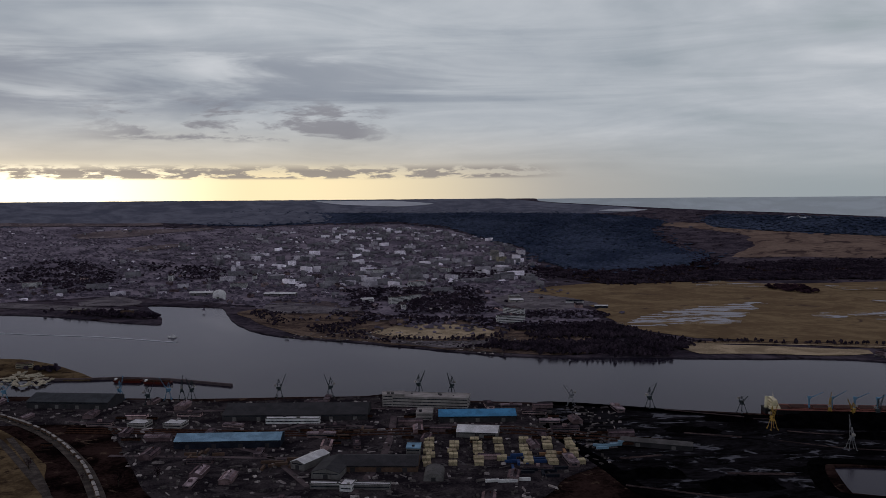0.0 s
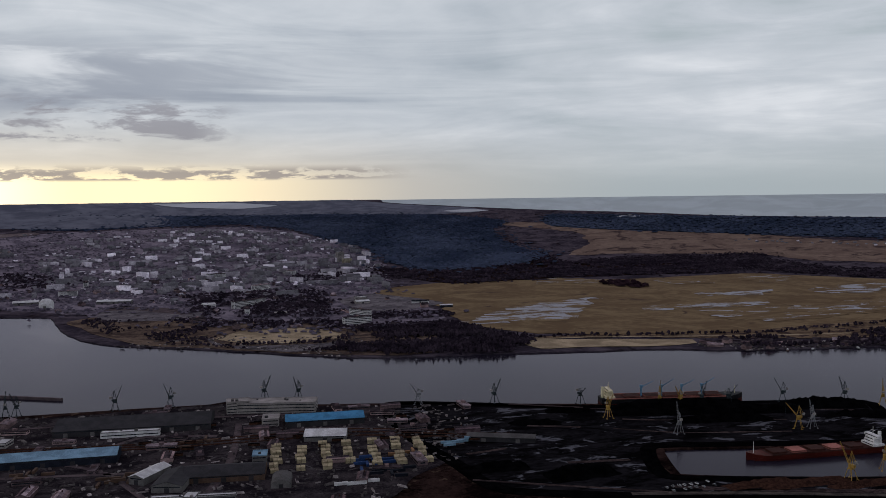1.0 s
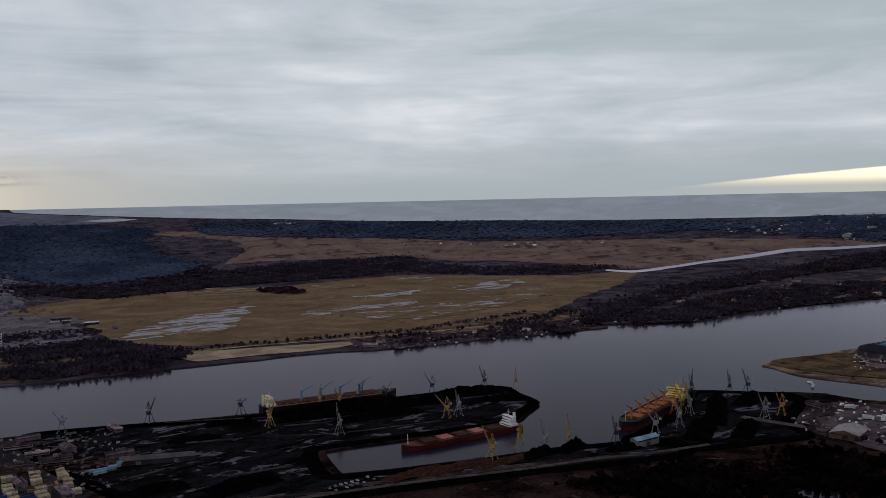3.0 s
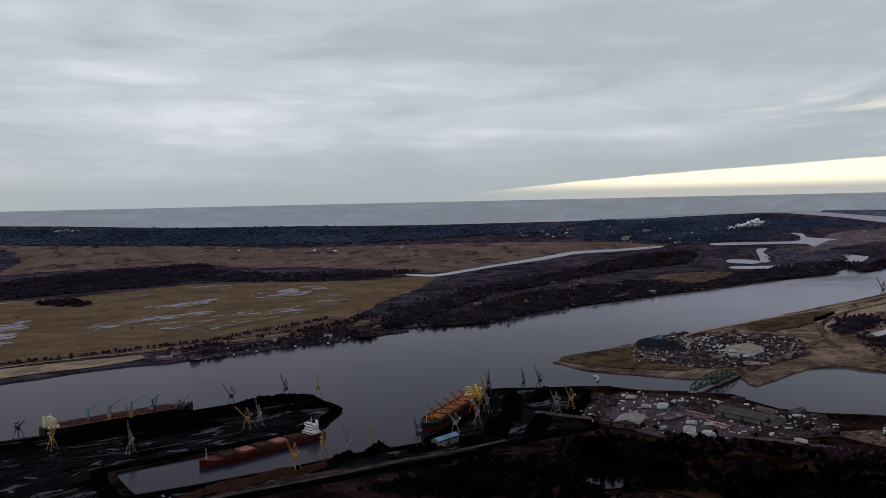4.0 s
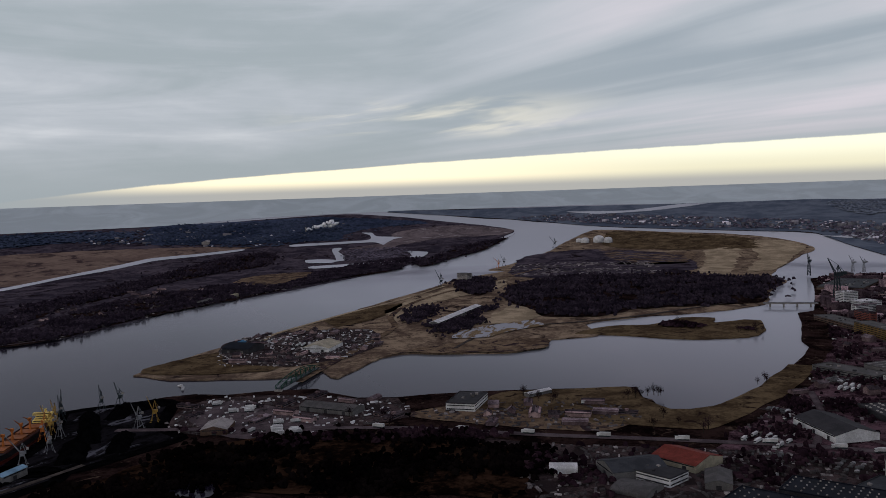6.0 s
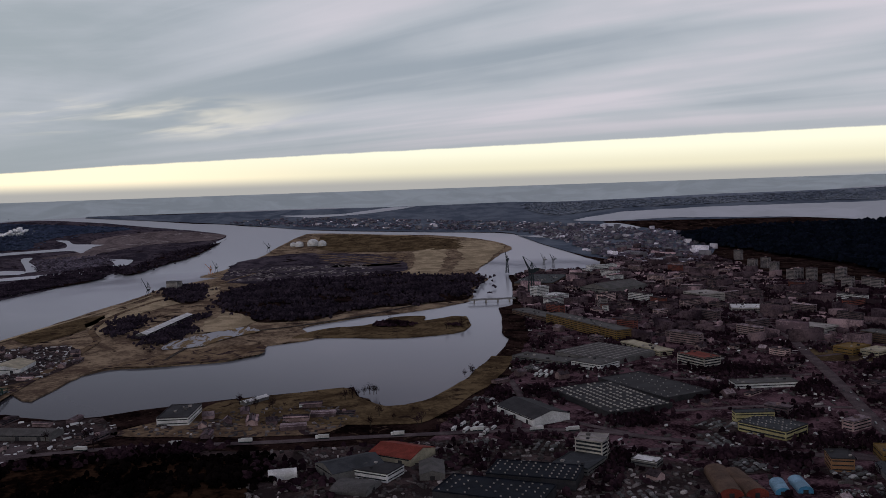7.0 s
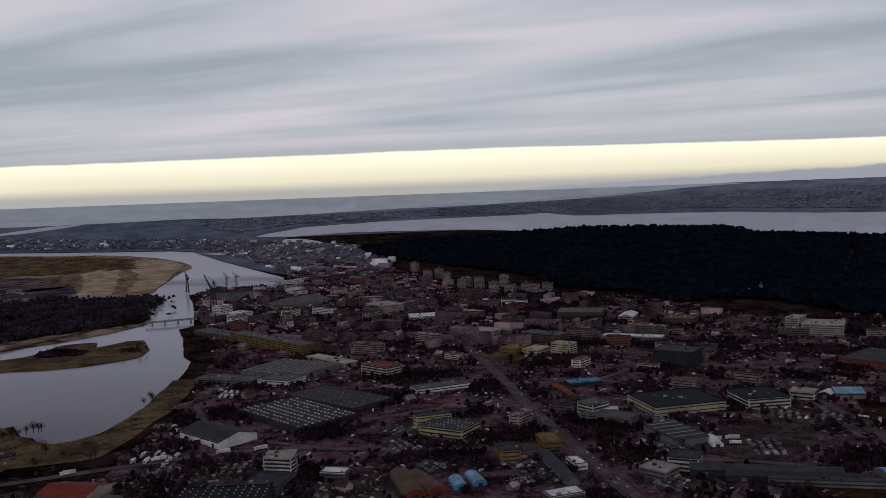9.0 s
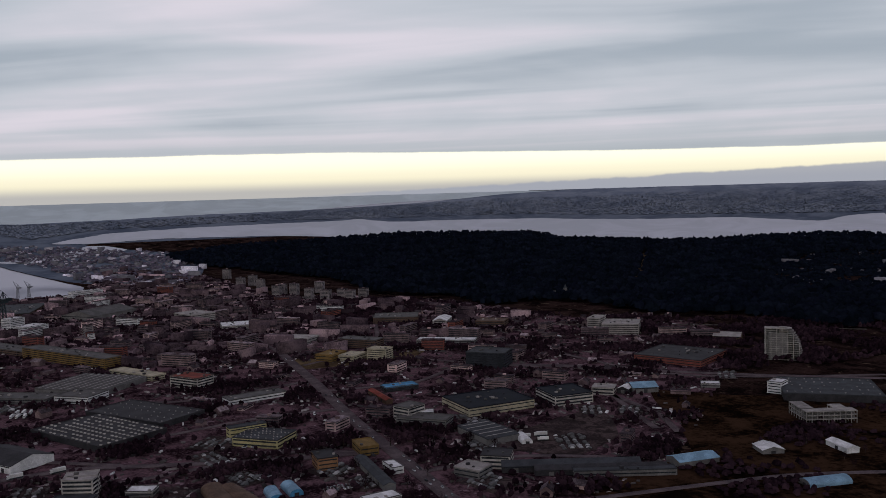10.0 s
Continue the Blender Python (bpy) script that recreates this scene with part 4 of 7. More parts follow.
sheet_of("ground_cutting", CUTTING, 3.3, GRASS_BANK, 30, 2, 0, "straight cutting through the pine forest", "cutting")
crowns("forest_hill", hill_spots, 10.5, 17, PINE, "dense dark pine forest on a long hill", slope=hill)
crowns("wood_meadow", spots(WOOD_MID, 9, thin=-0.25), 5, 5, MID_BARE, "bare brown scrub across the meadow", fray=40)
crowns("wood_west_edge", spots(WOOD_BROWN, 9, thin=-0.15), 5, 6, MID_BARE, "bare brown wood before the pine forest", fray=45)
crowns("wood_creek", spots(WOOD_SPIT, 8, thin=-0.2), 4.3, 7, MID_BARE, "bare brown alder wood by the creek", fray=35)
crowns("wood_shore_settlement", spots(WOOD_SHORE_A, 7.5, thin=-0.06), 3.8, 7, MID_BARE, "bare brown wood between shore houses", fray=18)
crowns("wood_shore_far", spots(WOOD_SHORE_B, 9, thin=-0.15), 5, 7, MID_BARE, "bare brown wood on the far shore", fray=25)
crowns("wood_shore_strip", spots(WOOD_SHORE_C, 8, thin=-0.05), 4, 6, MID_BARE, "bare scrub along the marsh shore")
crowns("wood_delta", spots(WOOD_DELTA, 9, thin=0.0), 4.5, 5, HAZED_BARE, "bare scrub between the backwaters", fray=40)
crowns("wood_factory", spots(WOOD_FACTORY, 12, thin=-0.06), 7, 8, HAZED_PINE, "dark wood round the far factory town", fray=50)
crowns("wood_island", spots(WOOD_ISL, 8, thin=-0.1), 4.6, 9, MID_BARE, "dense bare brown wood on the island", fray=30)
crowns("wood_island_grove", spots(WOOD_ISL2, 8, thin=-0.25), 4.6, 9, MID_BARE, "bare brown grove by the river", fray=24)
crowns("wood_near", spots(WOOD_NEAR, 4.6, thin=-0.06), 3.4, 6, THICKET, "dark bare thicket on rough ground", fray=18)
crowns("wood_bank", without(spots(WOOD_BANK, 5.5, thin=-0.22), SAND_HEAP, *GREY_YARDS), 3.1, 8, MID_BARE, "bare brown wood on the far bank", fray=16)
crowns("wood_bank_point", spots(WOOD_BANK_POINT, 6.5, thin=-0.1), 3.4, 6, MID_BARE, "bare trees between boathouses", fray=14)
crowns("wood_bank_gardens", without(spots([(-440, 1960), (-288, 1660), (-130, 1550), (22, 1470), (168, 1420), (252, 1440), (258, 1628), (120, 1792), (-65, 1867), (-263, 1971)], 8, thin=0.10), SAND_HEAP, *GREY_YARDS), 3.0, 5, MID_BARE, "bare trees and bushes in bank gardens")
crowns("wood_bank_settlement", spots(WOOD_BANK2, 8, thin=0.05), 3.4, 7, MID_BARE, "bare trees along the far bank")
crowns("wood_suburb", without(spots(WOOD_SUBURB, 7.5, thin=0.06), SAND_HEAP, *GREY_YARDS), 3.8, 5, MID_BARE, "bare brown wood behind the bank")
crowns("wood_estate", spots(WOOD_ESTATE, 12, thin=-0.2), 7, 11, BARE, "dark bare trees by the tower blocks")
crowns("hedge_meadow", spots(HEDGE, 14), 8, 7, BARE, "dark bush on the meadow")
crowns("scrub_shore", spots([(822, 586), (821, 437), (871, 304), (876, 216), (849, 214), (827, 319), (780, 429)], 7, thin=-0.1), 4, 6, BARE, "bare scrub beside the shore road")
for ring in DARK_GROVES:
    crowns("wood_town_west", spots(ring, 9, thin=0.04), 5, 7, MID_BARE, "dark bare grove between the houses", fray=55)
crowns("trees_town_west", without(spots(TOWN_W, 14, thin=-0.03), *PALE_FIELDS, *GREY_YARDS), 5.5, 5, HAZED_BARE, "bare brown trees between the houses", fray=60)
row_line = [(413, 1511), (520, 1508), (609, 1487), (688, 1478), (771, 1467), (852, 1450), (944, 1472), (1173, 1520)]
row_at = [(p.x + rng.normal(0, 5), p.y + rng.normal(0, 5)) for p in wavy(row_line, 0, False, 4.5) if rng.uniform() < 0.8]
crowns("tree_row_bank", np.array(row_at), 3.2, 6, MID_BARE, "row of bare trees behind the bank path")
shore_strip = [(1231, 1291), (1364, 1229), (1586, 1232), (1812, 1238), (2035, 1186), (2307, 1138), (2697, 1097), (3210, 1104), (3177, 1239), (2737, 1288), (2247, 1224), (1882, 1267), (1617, 1289), (1386, 1355)]
crowns("wood_shore", spots(shore_strip, 9, thin=0.0), 5, 7, MID_BARE, "bare trees along the wooded shore")
crowns("wood_spit", spots([(-648, 1341), (-597, 1327), (-567, 1297), (-607, 1287), (-658, 1306)], 7, thin=-0.1), 4, 7, MID_BARE, "bare trees on the river spit")
crowns("wood_left_point", spots([(-911, 1985), (-743, 1982), (-607, 1878), (-647, 1858), (-749, 1897), (-891, 1945)], 8, thin=-0.2), 4.5, 8, MID_BARE, "bare trees on the far point")
for ring in ([(1578, -50), (1600, -48), (1598, -26), (1580, -28)], [(1594, 40), (1658, 57), (1651, 118), (1600, 106)]):
    crowns("bush_islet", spots(ring, 6), 4, 5, BARE, "dark bushes on the islet")


# ---- builders ----
def box(bm, x0, y0, z0, x1, y1, z1, mat=0):
    vs = [bm.verts.new(p) for p in ((x0, y0, z0), (x1, y0, z0), (x1, y1, z0), (x0, y1, z0), (x0, y0, z1), (x1, y0, z1), (x1, y1, z1), (x0, y1, z1))]
    for f in ((0, 3, 2, 1), (4, 5, 6, 7), (0, 1, 5, 4), (1, 2, 6, 5), (2, 3, 7, 6), (3, 0, 4, 7)):
        bm.faces.new([vs[i] for i in f]).material_index = mat
    return vs


def bar(bm, a, b, w, w2=None):
    """A square-section bar from a to b."""
    a, b = Vector(a), Vector(b)
    d = (b - a).normalized()
    side = d.cross(Vector((0, 0, 1)) if abs(d.z) < 0.95 else Vector((1, 0, 0))).normalized()
    up = side.cross(d)
    w2 = w if w2 is None else w2
    lo = [bm.verts.new(a + (side * i + up * j) * w / 2) for i, j in ((-1, -1), (1, -1), (1, 1), (-1, 1))]
    hi = [bm.verts.new(b + (side * i + up * j) * w2 / 2) for i, j in ((-1, -1), (1, -1), (1, 1), (-1, 1))]
    bm.faces.new(lo[::-1]), bm.faces.new(hi)
    for i in range(4):
        bm.faces.new((lo[i], lo[(i + 1) % 4], hi[(i + 1) % 4], hi[i]))


def drum(bm, x, y, z0, z1, r, r2=None, n=10):
    r2 = r if r2 is None else r2
    lo = [bm.verts.new((x + r * math.cos(6.2832 * i / n), y + r * math.sin(6.2832 * i / n), z0)) for i in range(n)]
    hi = [bm.verts.new((x + r2 * math.cos(6.2832 * i / n), y + r2 * math.sin(6.2832 * i / n), z1)) for i in range(n)]
    bm.faces.new(lo[::-1]), bm.faces.new(hi)
    for i in range(n):
        bm.faces.new((lo[i], lo[(i + 1) % n], hi[(i + 1) % n], hi[i]))


def prism(bm, profile, y0, y1):
    """A profile in x, z drawn out along y."""
    a, b = [bm.verts.new((x, y0, z)) for x, z in profile], [bm.verts.new((x, y1, z)) for x, z in profile]
    n = len(profile)
    bm.faces.new(a), bm.faces.new(b[::-1])
    for i in range(n):
        bm.faces.new((a[i], b[i], b[(i + 1) % n], a[(i + 1) % n]))


def part(name, bm, material, parent, label=""):
    bmesh.ops.recalc_face_normals(bm, faces=bm.faces)
    me = bpy.data.meshes.new(name)
    bm.to_mesh(me)
    bm.free()
    me.materials.append(material)
    ob = new(name, me)
    ob.parent = parent
    return tagged(ob, label)


def root(name, x, y, turn=0.0, label="", category="", group="", up=2.4):
    p, s = lie(x, y)
    e = new(name)
    e.empty_display_size = 2.0
    e.matrix_basis = Matrix.Translation(p + Vector((0, 0, up * s))) @ Matrix.Rotation(radians(turn), 4, "Z") @ Matrix.Scale(s, 4)
    return tagged(e, label, category, group)


def at_place(x, y, turn=0.0, up=2.4, size=1.0):
    p, s = lie(x, y)
    return Matrix.Translation(p + Vector((0, 0, up * s))) @ Matrix.Rotation(radians(turn), 4, "Z") @ Matrix.Scale(s * size, 4)


def some(*boxes):
    bm = bmesh.new()
    for b in boxes:
        box(bm, *b)
    return bm


dice = random.Random(5)
NAMES = {"shed": "warehouse", "flat": "building", "arch": "barrel_hall", "saw": "factory_hall", "deck": "factory_hall", "dots": "factory_hall"}
KINDS = {"shed": "warehouse with a low gable roof", "flat": "flat-roofed building with window bands", "arch": "hall with a rounded barrel roof",
         "saw": "factory hall with a sawtooth roof", "deck": "flat factory hall with rows of skylights", "dots": "low factory hall with small roof skylights"}


def building(kind, x, y, turn, L, W, H, roof, wall):
    word = lambda k: WORDS.get(k, k)
    name = NAMES[kind]
    if kind == "flat" and H >= 14:
        name = "office_block"
    e = root(name, x, y, turn, f"{word(wall)} {KINDS[kind]}, {word(roof)} roof", name.replace("_", " "))
    hx, hy = L / 2, W / 2
    if kind == "shed":
        ridge = H + min(W, L) * 0.10
        eave = H * 0.86
        bm = bmesh.new()
        if L >= W:
            prof = [(-hy, 0), (hy, 0), (hy, eave), (0, ridge - 0.25), (-hy, eave)]
            prism(bm, prof, -hx, hx)
            bm.transform(Matrix.Rotation(radians(90), 4, "Z"))
        else:
            prism(bm, [(-hx, 0), (hx, 0), (hx, eave), (0, ridge - 0.25), (-hx, eave)], -hy, hy)
        part("wall", bm, WALL[wall], e)
        a, b = (hy, hx) if L >= W else (hx, hy)
        for side in (-1, 1):
            bm = bmesh.new()
            prism(bm, [(side * (a + 0.5), eave + 0.05), (0, ridge + 0.25), (0, ridge - 0.1), (side * (a + 0.5), eave - 0.3)], -b - 0.4, b + 0.4)
            if L >= W:
                bm.transform(Matrix.Rotation(radians(90), 4, "Z"))
            part("roof_slope", bm, ROOF[roof], e)
        n = max(1, int(L / 24))
        for i in range(n):
            cx = -hx + (i + 0.5) * L / n
            part("gate", some((cx - 2.2, -hy - 0.12, 0, cx + 2.2, -hy + 0.1, min(4.4, eave * 0.7))), WALL["dark" if wall != "dark" else "grey"], e)
        if H > 6:
            part("window_band", some((-hx + 2, -hy - 0.06, eave * 0.74, hx - 2, -hy + 0.1, eave * 0.9)), GLASS, e)
    elif kind in ("flat", "deck", "dots"):
        part("wall", some((-hx, -hy, 0, hx, hy, H - 0.5)), WALL[wall if wall != "stripe" else "stripe"], e)
        part("roof", some((-hx - 0.15, -hy - 0.15, H - 0.5, hx + 0.15, hy + 0.15, H)), ROOF[roof], e)
        t = 0.35
        part("parapet", some((-hx - 0.2, -hy - 0.2, H, hx + 0.2, -hy + t, H + 0.7), (-hx - 0.2, hy - t, H, hx + 0.2, hy + 0.2, H + 0.7),
                             (-hx - 0.2, -hy + t, H, -hx + t, hy - t, H + 0.7), (hx - t, -hy + t, H, hx + 0.2, hy - t, H + 0.7)), ROOF[roof if roof not in ("white", "blue", "red") else "grey"], e)
        floors = max(1, int(H / 3.4))
        if kind == "flat":
            for i in range(floors):
                z = (i + 0.42) * (H - 0.6) / floors
                hgt = 1.1 if wall != "stripe" else 1.8
                part("window_band", some((-hx + 1.0, -hy - 0.08, z, hx - 1.0, hy + 0.08, z + hgt), (-hx - 0.08, -hy + 1.0, z + 0.01, hx + 0.08, hy - 1.0, z + hgt - 0.01)), GLASS, e)
            for i in range(int(L * W / 500) + 1):
                vx, vy, vs = dice.uniform(-hx * 0.8, hx * 0.8), dice.uniform(-hy * 0.7, hy * 0.7), dice.uniform(0.7, 1.8)
                part("roof_vent", some((vx - vs, vy - vs, H, vx + vs, vy + vs, H + vs * 1.2)), ROOF[dice.choice(["grey", "pale", "dark"])], e)
        else:
            if wall in ("yellow", "cream", "white"):
                for i in range(floors):
                    z = (i + 0.42) * (H - 0.6) / floors
                    part("window_band", some((-hx + 1.0, -hy - 0.08, z, hx - 1.0, hy + 0.08, z + 1.5), (-hx - 0.08, -hy + 1.0, z + 0.01, hx + 0.08, hy - 1.0, z + 1.49)), GLASS, e)
            lamp = None
            nx, ny, k = (9, 18, 0.8) if kind == "deck" else (5, 12, 0.34)
            for i in range(ny):
                for j in range(nx):
                    if dice.random() < (0.14 if k == 0.8 else 0.3):
                        continue
                    u, v = -hx + (i + 0.5) * L / ny, -hy + (j + 0.5) * W / nx
                    if lamp is None:
                        lamp = part("skylight", some((-1.9 * k, -1.1 * k, 0, 1.9 * k, 1.1 * k, 1.0)), ROOF["stripe" if kind == "deck" else "pale"], e)
                        lamp.location = (u, v, H)
                    else:
                        c = lamp.copy()
                        scene.collection.objects.link(c)
                        c.location = (u, v, H)
    elif kind == "arch":
        a, b = (hx, hy) if L <= W else (hy, hx)
        bm = bmesh.new()
        curve = [(-a * math.cos(math.pi * i / 12), H * (0.35 + 0.65 * math.sin(math.pi * i / 12))) for i in range(13)]
        prism(bm, [(-a, 0)] + [(p, q) for p, q in curve] + [(a, 0)], -b, b)
        if L > W:
            bm.transform(Matrix.Rotation(radians(90), 4, "Z"))
        shell = part("shell", bm, ROOF[roof], e)
        bm = bmesh.new()
        prism(bm, [(-a * 0.99, 0.0)] + [(p * 0.965, q * 0.965) for p, q in curve] + [(a * 0.99, 0.0)], -b - 0.15, b + 0.15)
        if L > W:
            bm.transform(Matrix.Rotation(radians(90), 4, "Z"))
        part("end_wall", bm, WALL[wall], e)
        d = (-2.0, -b - 0.3, 0, 2.0, b + 0.3, H * 0.5)
        part("gate", some(d if L <= W else (d[1], d[0], d[2], d[4], d[3], d[5])), WALL["dark"], e)
        for i in range(5):
            y0 = -b + (i + 0.5) * 2 * b / 5
            bm = bmesh.new()
            prism(bm, [(p * 1.01, q * 1.01) for p, q in curve] + [(p * 0.97, q * 0.97) for p, q in curve[::-1]], y0 - 0.2, y0 + 0.2)
            if L > W:
                bm.transform(Matrix.Rotation(radians(90), 4, "Z"))
            part("rib", bm, ROOF[roof], e)
    elif kind == "saw":
        part("wall", some((-hx, -hy, 0, hx, hy, H * 0.8)), WALL[wall], e)
        n = max(4, int(L / 11))
        for i in range(n):
            x0, x1 = -hx + i * L / n, -hx + (i + 1) * L / n
            bm = bmesh.new()
            prism(bm, [(x0, H * 0.8), (x1, H * 0.8), (x1, H * 0.8 + 0.5), (x0 + 0.3, H * 1.08), (x0, H * 1.08)], -hy, hy)
            part("roof_tooth", bm, ROOF[roof], e)
            part("skylight", some((x0 + (x1 - x0) * 0.32, -hy + 2, H * 0.99, x0 + (x1 - x0) * 0.42, hy - 2, H * 1.03)), ROOF["pale"], e)
        for i in range(int(W / 9)):
            part("window", some((-hx - 0.1, -hy + i * 9 + 2, H * 0.3, -hx + 0.1, -hy + i * 9 + 7, H * 0.62)), GLASS, e)
    return e


FOOT = []


def put(kind, x, y, turn, L, W, H, roof, wall):
    FOOT.append((x, y, radians(turn), L / 2 + 4, W / 2 + 4))
    return building(kind, x, y, turn, L, W, H, roof, wall)


# ---- large buildings of the port and the town ----
put("shed", -223, 898, 2.1, 108, 31, 9, "lightblue", "navy")
put("shed", 37, 996, 0.9, 88, 32, 8, "blue", "dark")
put("shed", 36, 929, -8.1, 44, 30, 7, "white", "grey")
put("flat", -16, 1065, -8.1, 93, 27, 12, "pale", "pale")
put("flat", -63, 1069, 4, 27, 19, 14, "pale", "pale")
put("shed", -172, 1022, 0.1, 166, 59, 8, "dark", "dark")
put("flat", -172, 983, 0.1, 61, 10, 6, "white", "white")
put("flat", -343, 974, -8.8, 21, 19, 5, "white", "pale")
put("flat", -302, 972, -8.8, 22, 19, 5, "white", "pale")
put("shed", -459, 1080, -5.7, 104, 45, 10, "slate", "dark")
put("shed", -129, 827, -29, 16, 40, 8, "white", "grey")
put("shed", -105, 804, -9, 27, 46, 7, "dark", "grey")
put("flat", -83, 755, -4, 71, 6, 5, "white", "grey")
put("flat", -85, 754, -10, 11, 15, 6, "white", "white")
put("shed", -61, 819, -2, 73, 36, 7, "dark", "brown")
put("flat", -31, 859, -2.1, 14, 18, 8, "lightblue", "grey")
put("arch", -10, 788, -2.1, 18, 30, 7, "grey", "grey")
put("flat", -23, 1003, -2.1, 19, 24, 8, "pale", "pale")
put("shed", 215, 878, -19.9, 71, 15, 6, "grey", "dark")
put("shed", 638, 635, 2.2, 32, 10, 9, "lightblue", "grey")
put("flat", 989, 294, -89.4, 35, 60, 9, "dark", "white")
put("shed", 934, 445, -99.2, 75, 27, 7, "grey", "grey")
put("shed", 1317, 640, -86.2, 48, 62, 8, "cream", "white")
put("shed", 1283, 770, -91.7, 51, 50, 9, "navy", "dark")
put("shed", 1689, 519, -3.4, 250, 20, 9, "white", "grey")
put("shed", 829, 534, -71.5, 29, 38, 7, "pale", "brown")
put("shed", 1055, 222, -36.5, 37, 10, 5, "white", "grey")
put("shed", 947, -104, -154, 76, 46, 9, "dark", "white")
put("saw", 1259, -246, -141, 104, 98, 8, "grey", "grey")
put("flat", 1189, -219, -139, 50, 42, 9, "grey", "white")
put("flat", 1234, -155, -133, 92, 33, 7, "grey", "grey")
put("flat", 801, -144, -110, 27, 15, 18, "pale", "stripe")
put("shed", 815, 35, -122.8, 48, 42, 8, "red", "cream")
put("dots", 737, -82, -110, 77, 39, 9, "navy", "dark")
put("dots", 695, -44, -113.9, 91, 44, 9, "navy", "dark")
put("shed", 778, 81, -149.7, 39, 51, 9, "slate", "grey")
put("arch", 767, 140, -79.6, 25, 13, 8, "white", "white")
put("flat", 764, 56, -119.7, 40, 28, 8, "dark", "white")
put("arch", 731, 72, -110.7, 34, 32, 6, "grey", "grey")
put("shed", 765, 7, -88.8, 22, 39, 6, "grey", "grey")
put("flat", 1487, -260, -158, 225, 30, 17, "grey", "ochre")
put("flat", 1294, -315, -158.1, 99, 24, 7, "cream", "cream")
put("flat", 1635, -209, -157, 197, 36, 8, "grey", "brown")
put("flat", 2264, -283, -110, 99, 200, 8, "slate", "brown")
put("shed", 2034, -421, -144.1, 90, 130, 12, "grey", "grey")
put("flat", 1890, -261, -147, 40, 50, 14, "white", "white")
put("flat", 2509, -470, -38, 120, 24, 8, "white", "white")
put("deck", 999, -199, -159.1, 129, 82, 6, "dark", "dark")
put("dots", 1050, -262, -154.1, 128, 66, 6, "dark", "dark")
put("dots", 852, -332, -142.3, 52, 40, 9, "slate", "yellow")
put("flat", 885, -325, -183.3, 12, 40, 13, "slate", "yellow")
put("flat", 1176, -358, -154.2, 52, 30, 15, "red", "stripe")
put("flat", 1046, -397, -89.3, 76, 25, 6, "grey", "white")
put("arch", 691, -275, -100.3, 12, 26, 6, "lightblue", "blue")
put("arch", 694, -293, -96.4, 12, 28, 6, "lightblue", "blue")
put("arch", 707, -234, -96.2, 19, 63, 8, "brown", "red")
put("arch", 701, -249, -86.3, 19, 53, 8, "brown", "red")
put("flat", 739, -346, -103.4, 19, 27, 12, "dark", "orange")
put("flat", 757, -399, -102.5, 19, 30, 9, "ochre", "ochre")
put("shed", 687, -370, 168.5, 90, 11, 6, "slate", "grey")
put("flat", 689, -391, 173.4, 24, 11, 6, "white", "white")
put("flat", 621, -340, -92.5, 30, 17, 6, "white", "grey")
put("flat", 768, -186, -125.1, 24, 16, 5, "white", "grey")
put("flat", 767, -125, -125, 35, 39, 6, "slate", "grey")
put("flat", 790, -140, -125, 27, 12, 18, "pale", "stripe")
put("flat", 1021, -746, -144.7, 57, 44, 22, "slate", "black")
put("flat", 1173, -649, -148.5, 33, 23, 17, "cream", "cream")
put("flat", 827, -600, 172.3, 70, 86, 10, "navy", "cream")
put("flat", 793, -689, 166.2, 52, 50, 12, "navy", "stripe")
put("flat", 787, -749, -142.8, 27, 22, 9, "pale", "stripe")
put("flat", 837, -498, -163.6, 23, 27, 16, "grey", "stripe")
put("flat", 809, -501, -142.6, 58, 25, 8, "grey", "grey")
put("flat", 829, -512, -31.6, 18, 23, 8, "white", "grey")
put("saw", 723, -524, -183.7, 59, 38, 8, "slate", "grey")
put("arch", 688, -543, -111.8, 11, 26, 6, "white", "white")
put("shed", 943, -520, 170.5, 66, 9, 6, "red", "brown")
put("flat", 974, -566, -99.6, 45, 22, 6, "blue", "dark")
put("dots", 614, -948, -139, 108, 90, 9, "slate", "dark")
put("flat", 657, -911, -163.9, 17, 23, 14, "white", "white")
put("shed", 537, -620, -104.9, 42, 22, 6, "lightblue", "grey")
put("shed", 516, -701, -118.9, 21, 22, 5, "white", "grey")
put("shed", 477, -759, 159, 31, 13, 6, "white", "white")
put("arch", 430, -660, -111, 40, 16, 6, "lightblue", "grey")
put("shed", 593, -521, -123.8, 125, 19, 7, "slate", "dark")
put("shed", 569, -535, -123.8, 118, 16, 6, "dark", "dark")
put("flat", 550, -546, -123.8, 90, 12, 6, "slate", "grey")
put("flat", 634, -442, -156.7, 26, 23, 8, "pale", "grey")
put("flat", 642, -475, -135.7, 27, 25, 12, "dark", "stripe")
put("flat", 1104, -1094, -138.8, 63, 59, 18, "pale", "pale")
put("flat", 1138, -1068, -150.8, 22, 40, 26, "pale", "pale")
put("flat", 876, -987, -161.9, 101, 96, 9, "dark", "brick")
put("shed", 930, -1160, -146.9, 43, 34, 10, "pale", "brown")
put("flat", 1197, -614, -149.5, 28, 38, 9, "cream", "cream")
put("flat", 1224, -591, -148.4, 30, 42, 10, "ochre", "ochre")
put("flat", 1291, -679, -149.5, 71, 30, 14, "grey", "brown")
put("flat", 1217, -802, -134.7, 99, 28, 8, "white", "grey")
put("flat", 1501, -870, -123.6, 87, 65, 12, "grey", "brown")
put("flat", 1407, -623, -145.4, 50, 39, 9, "pale", "pale")
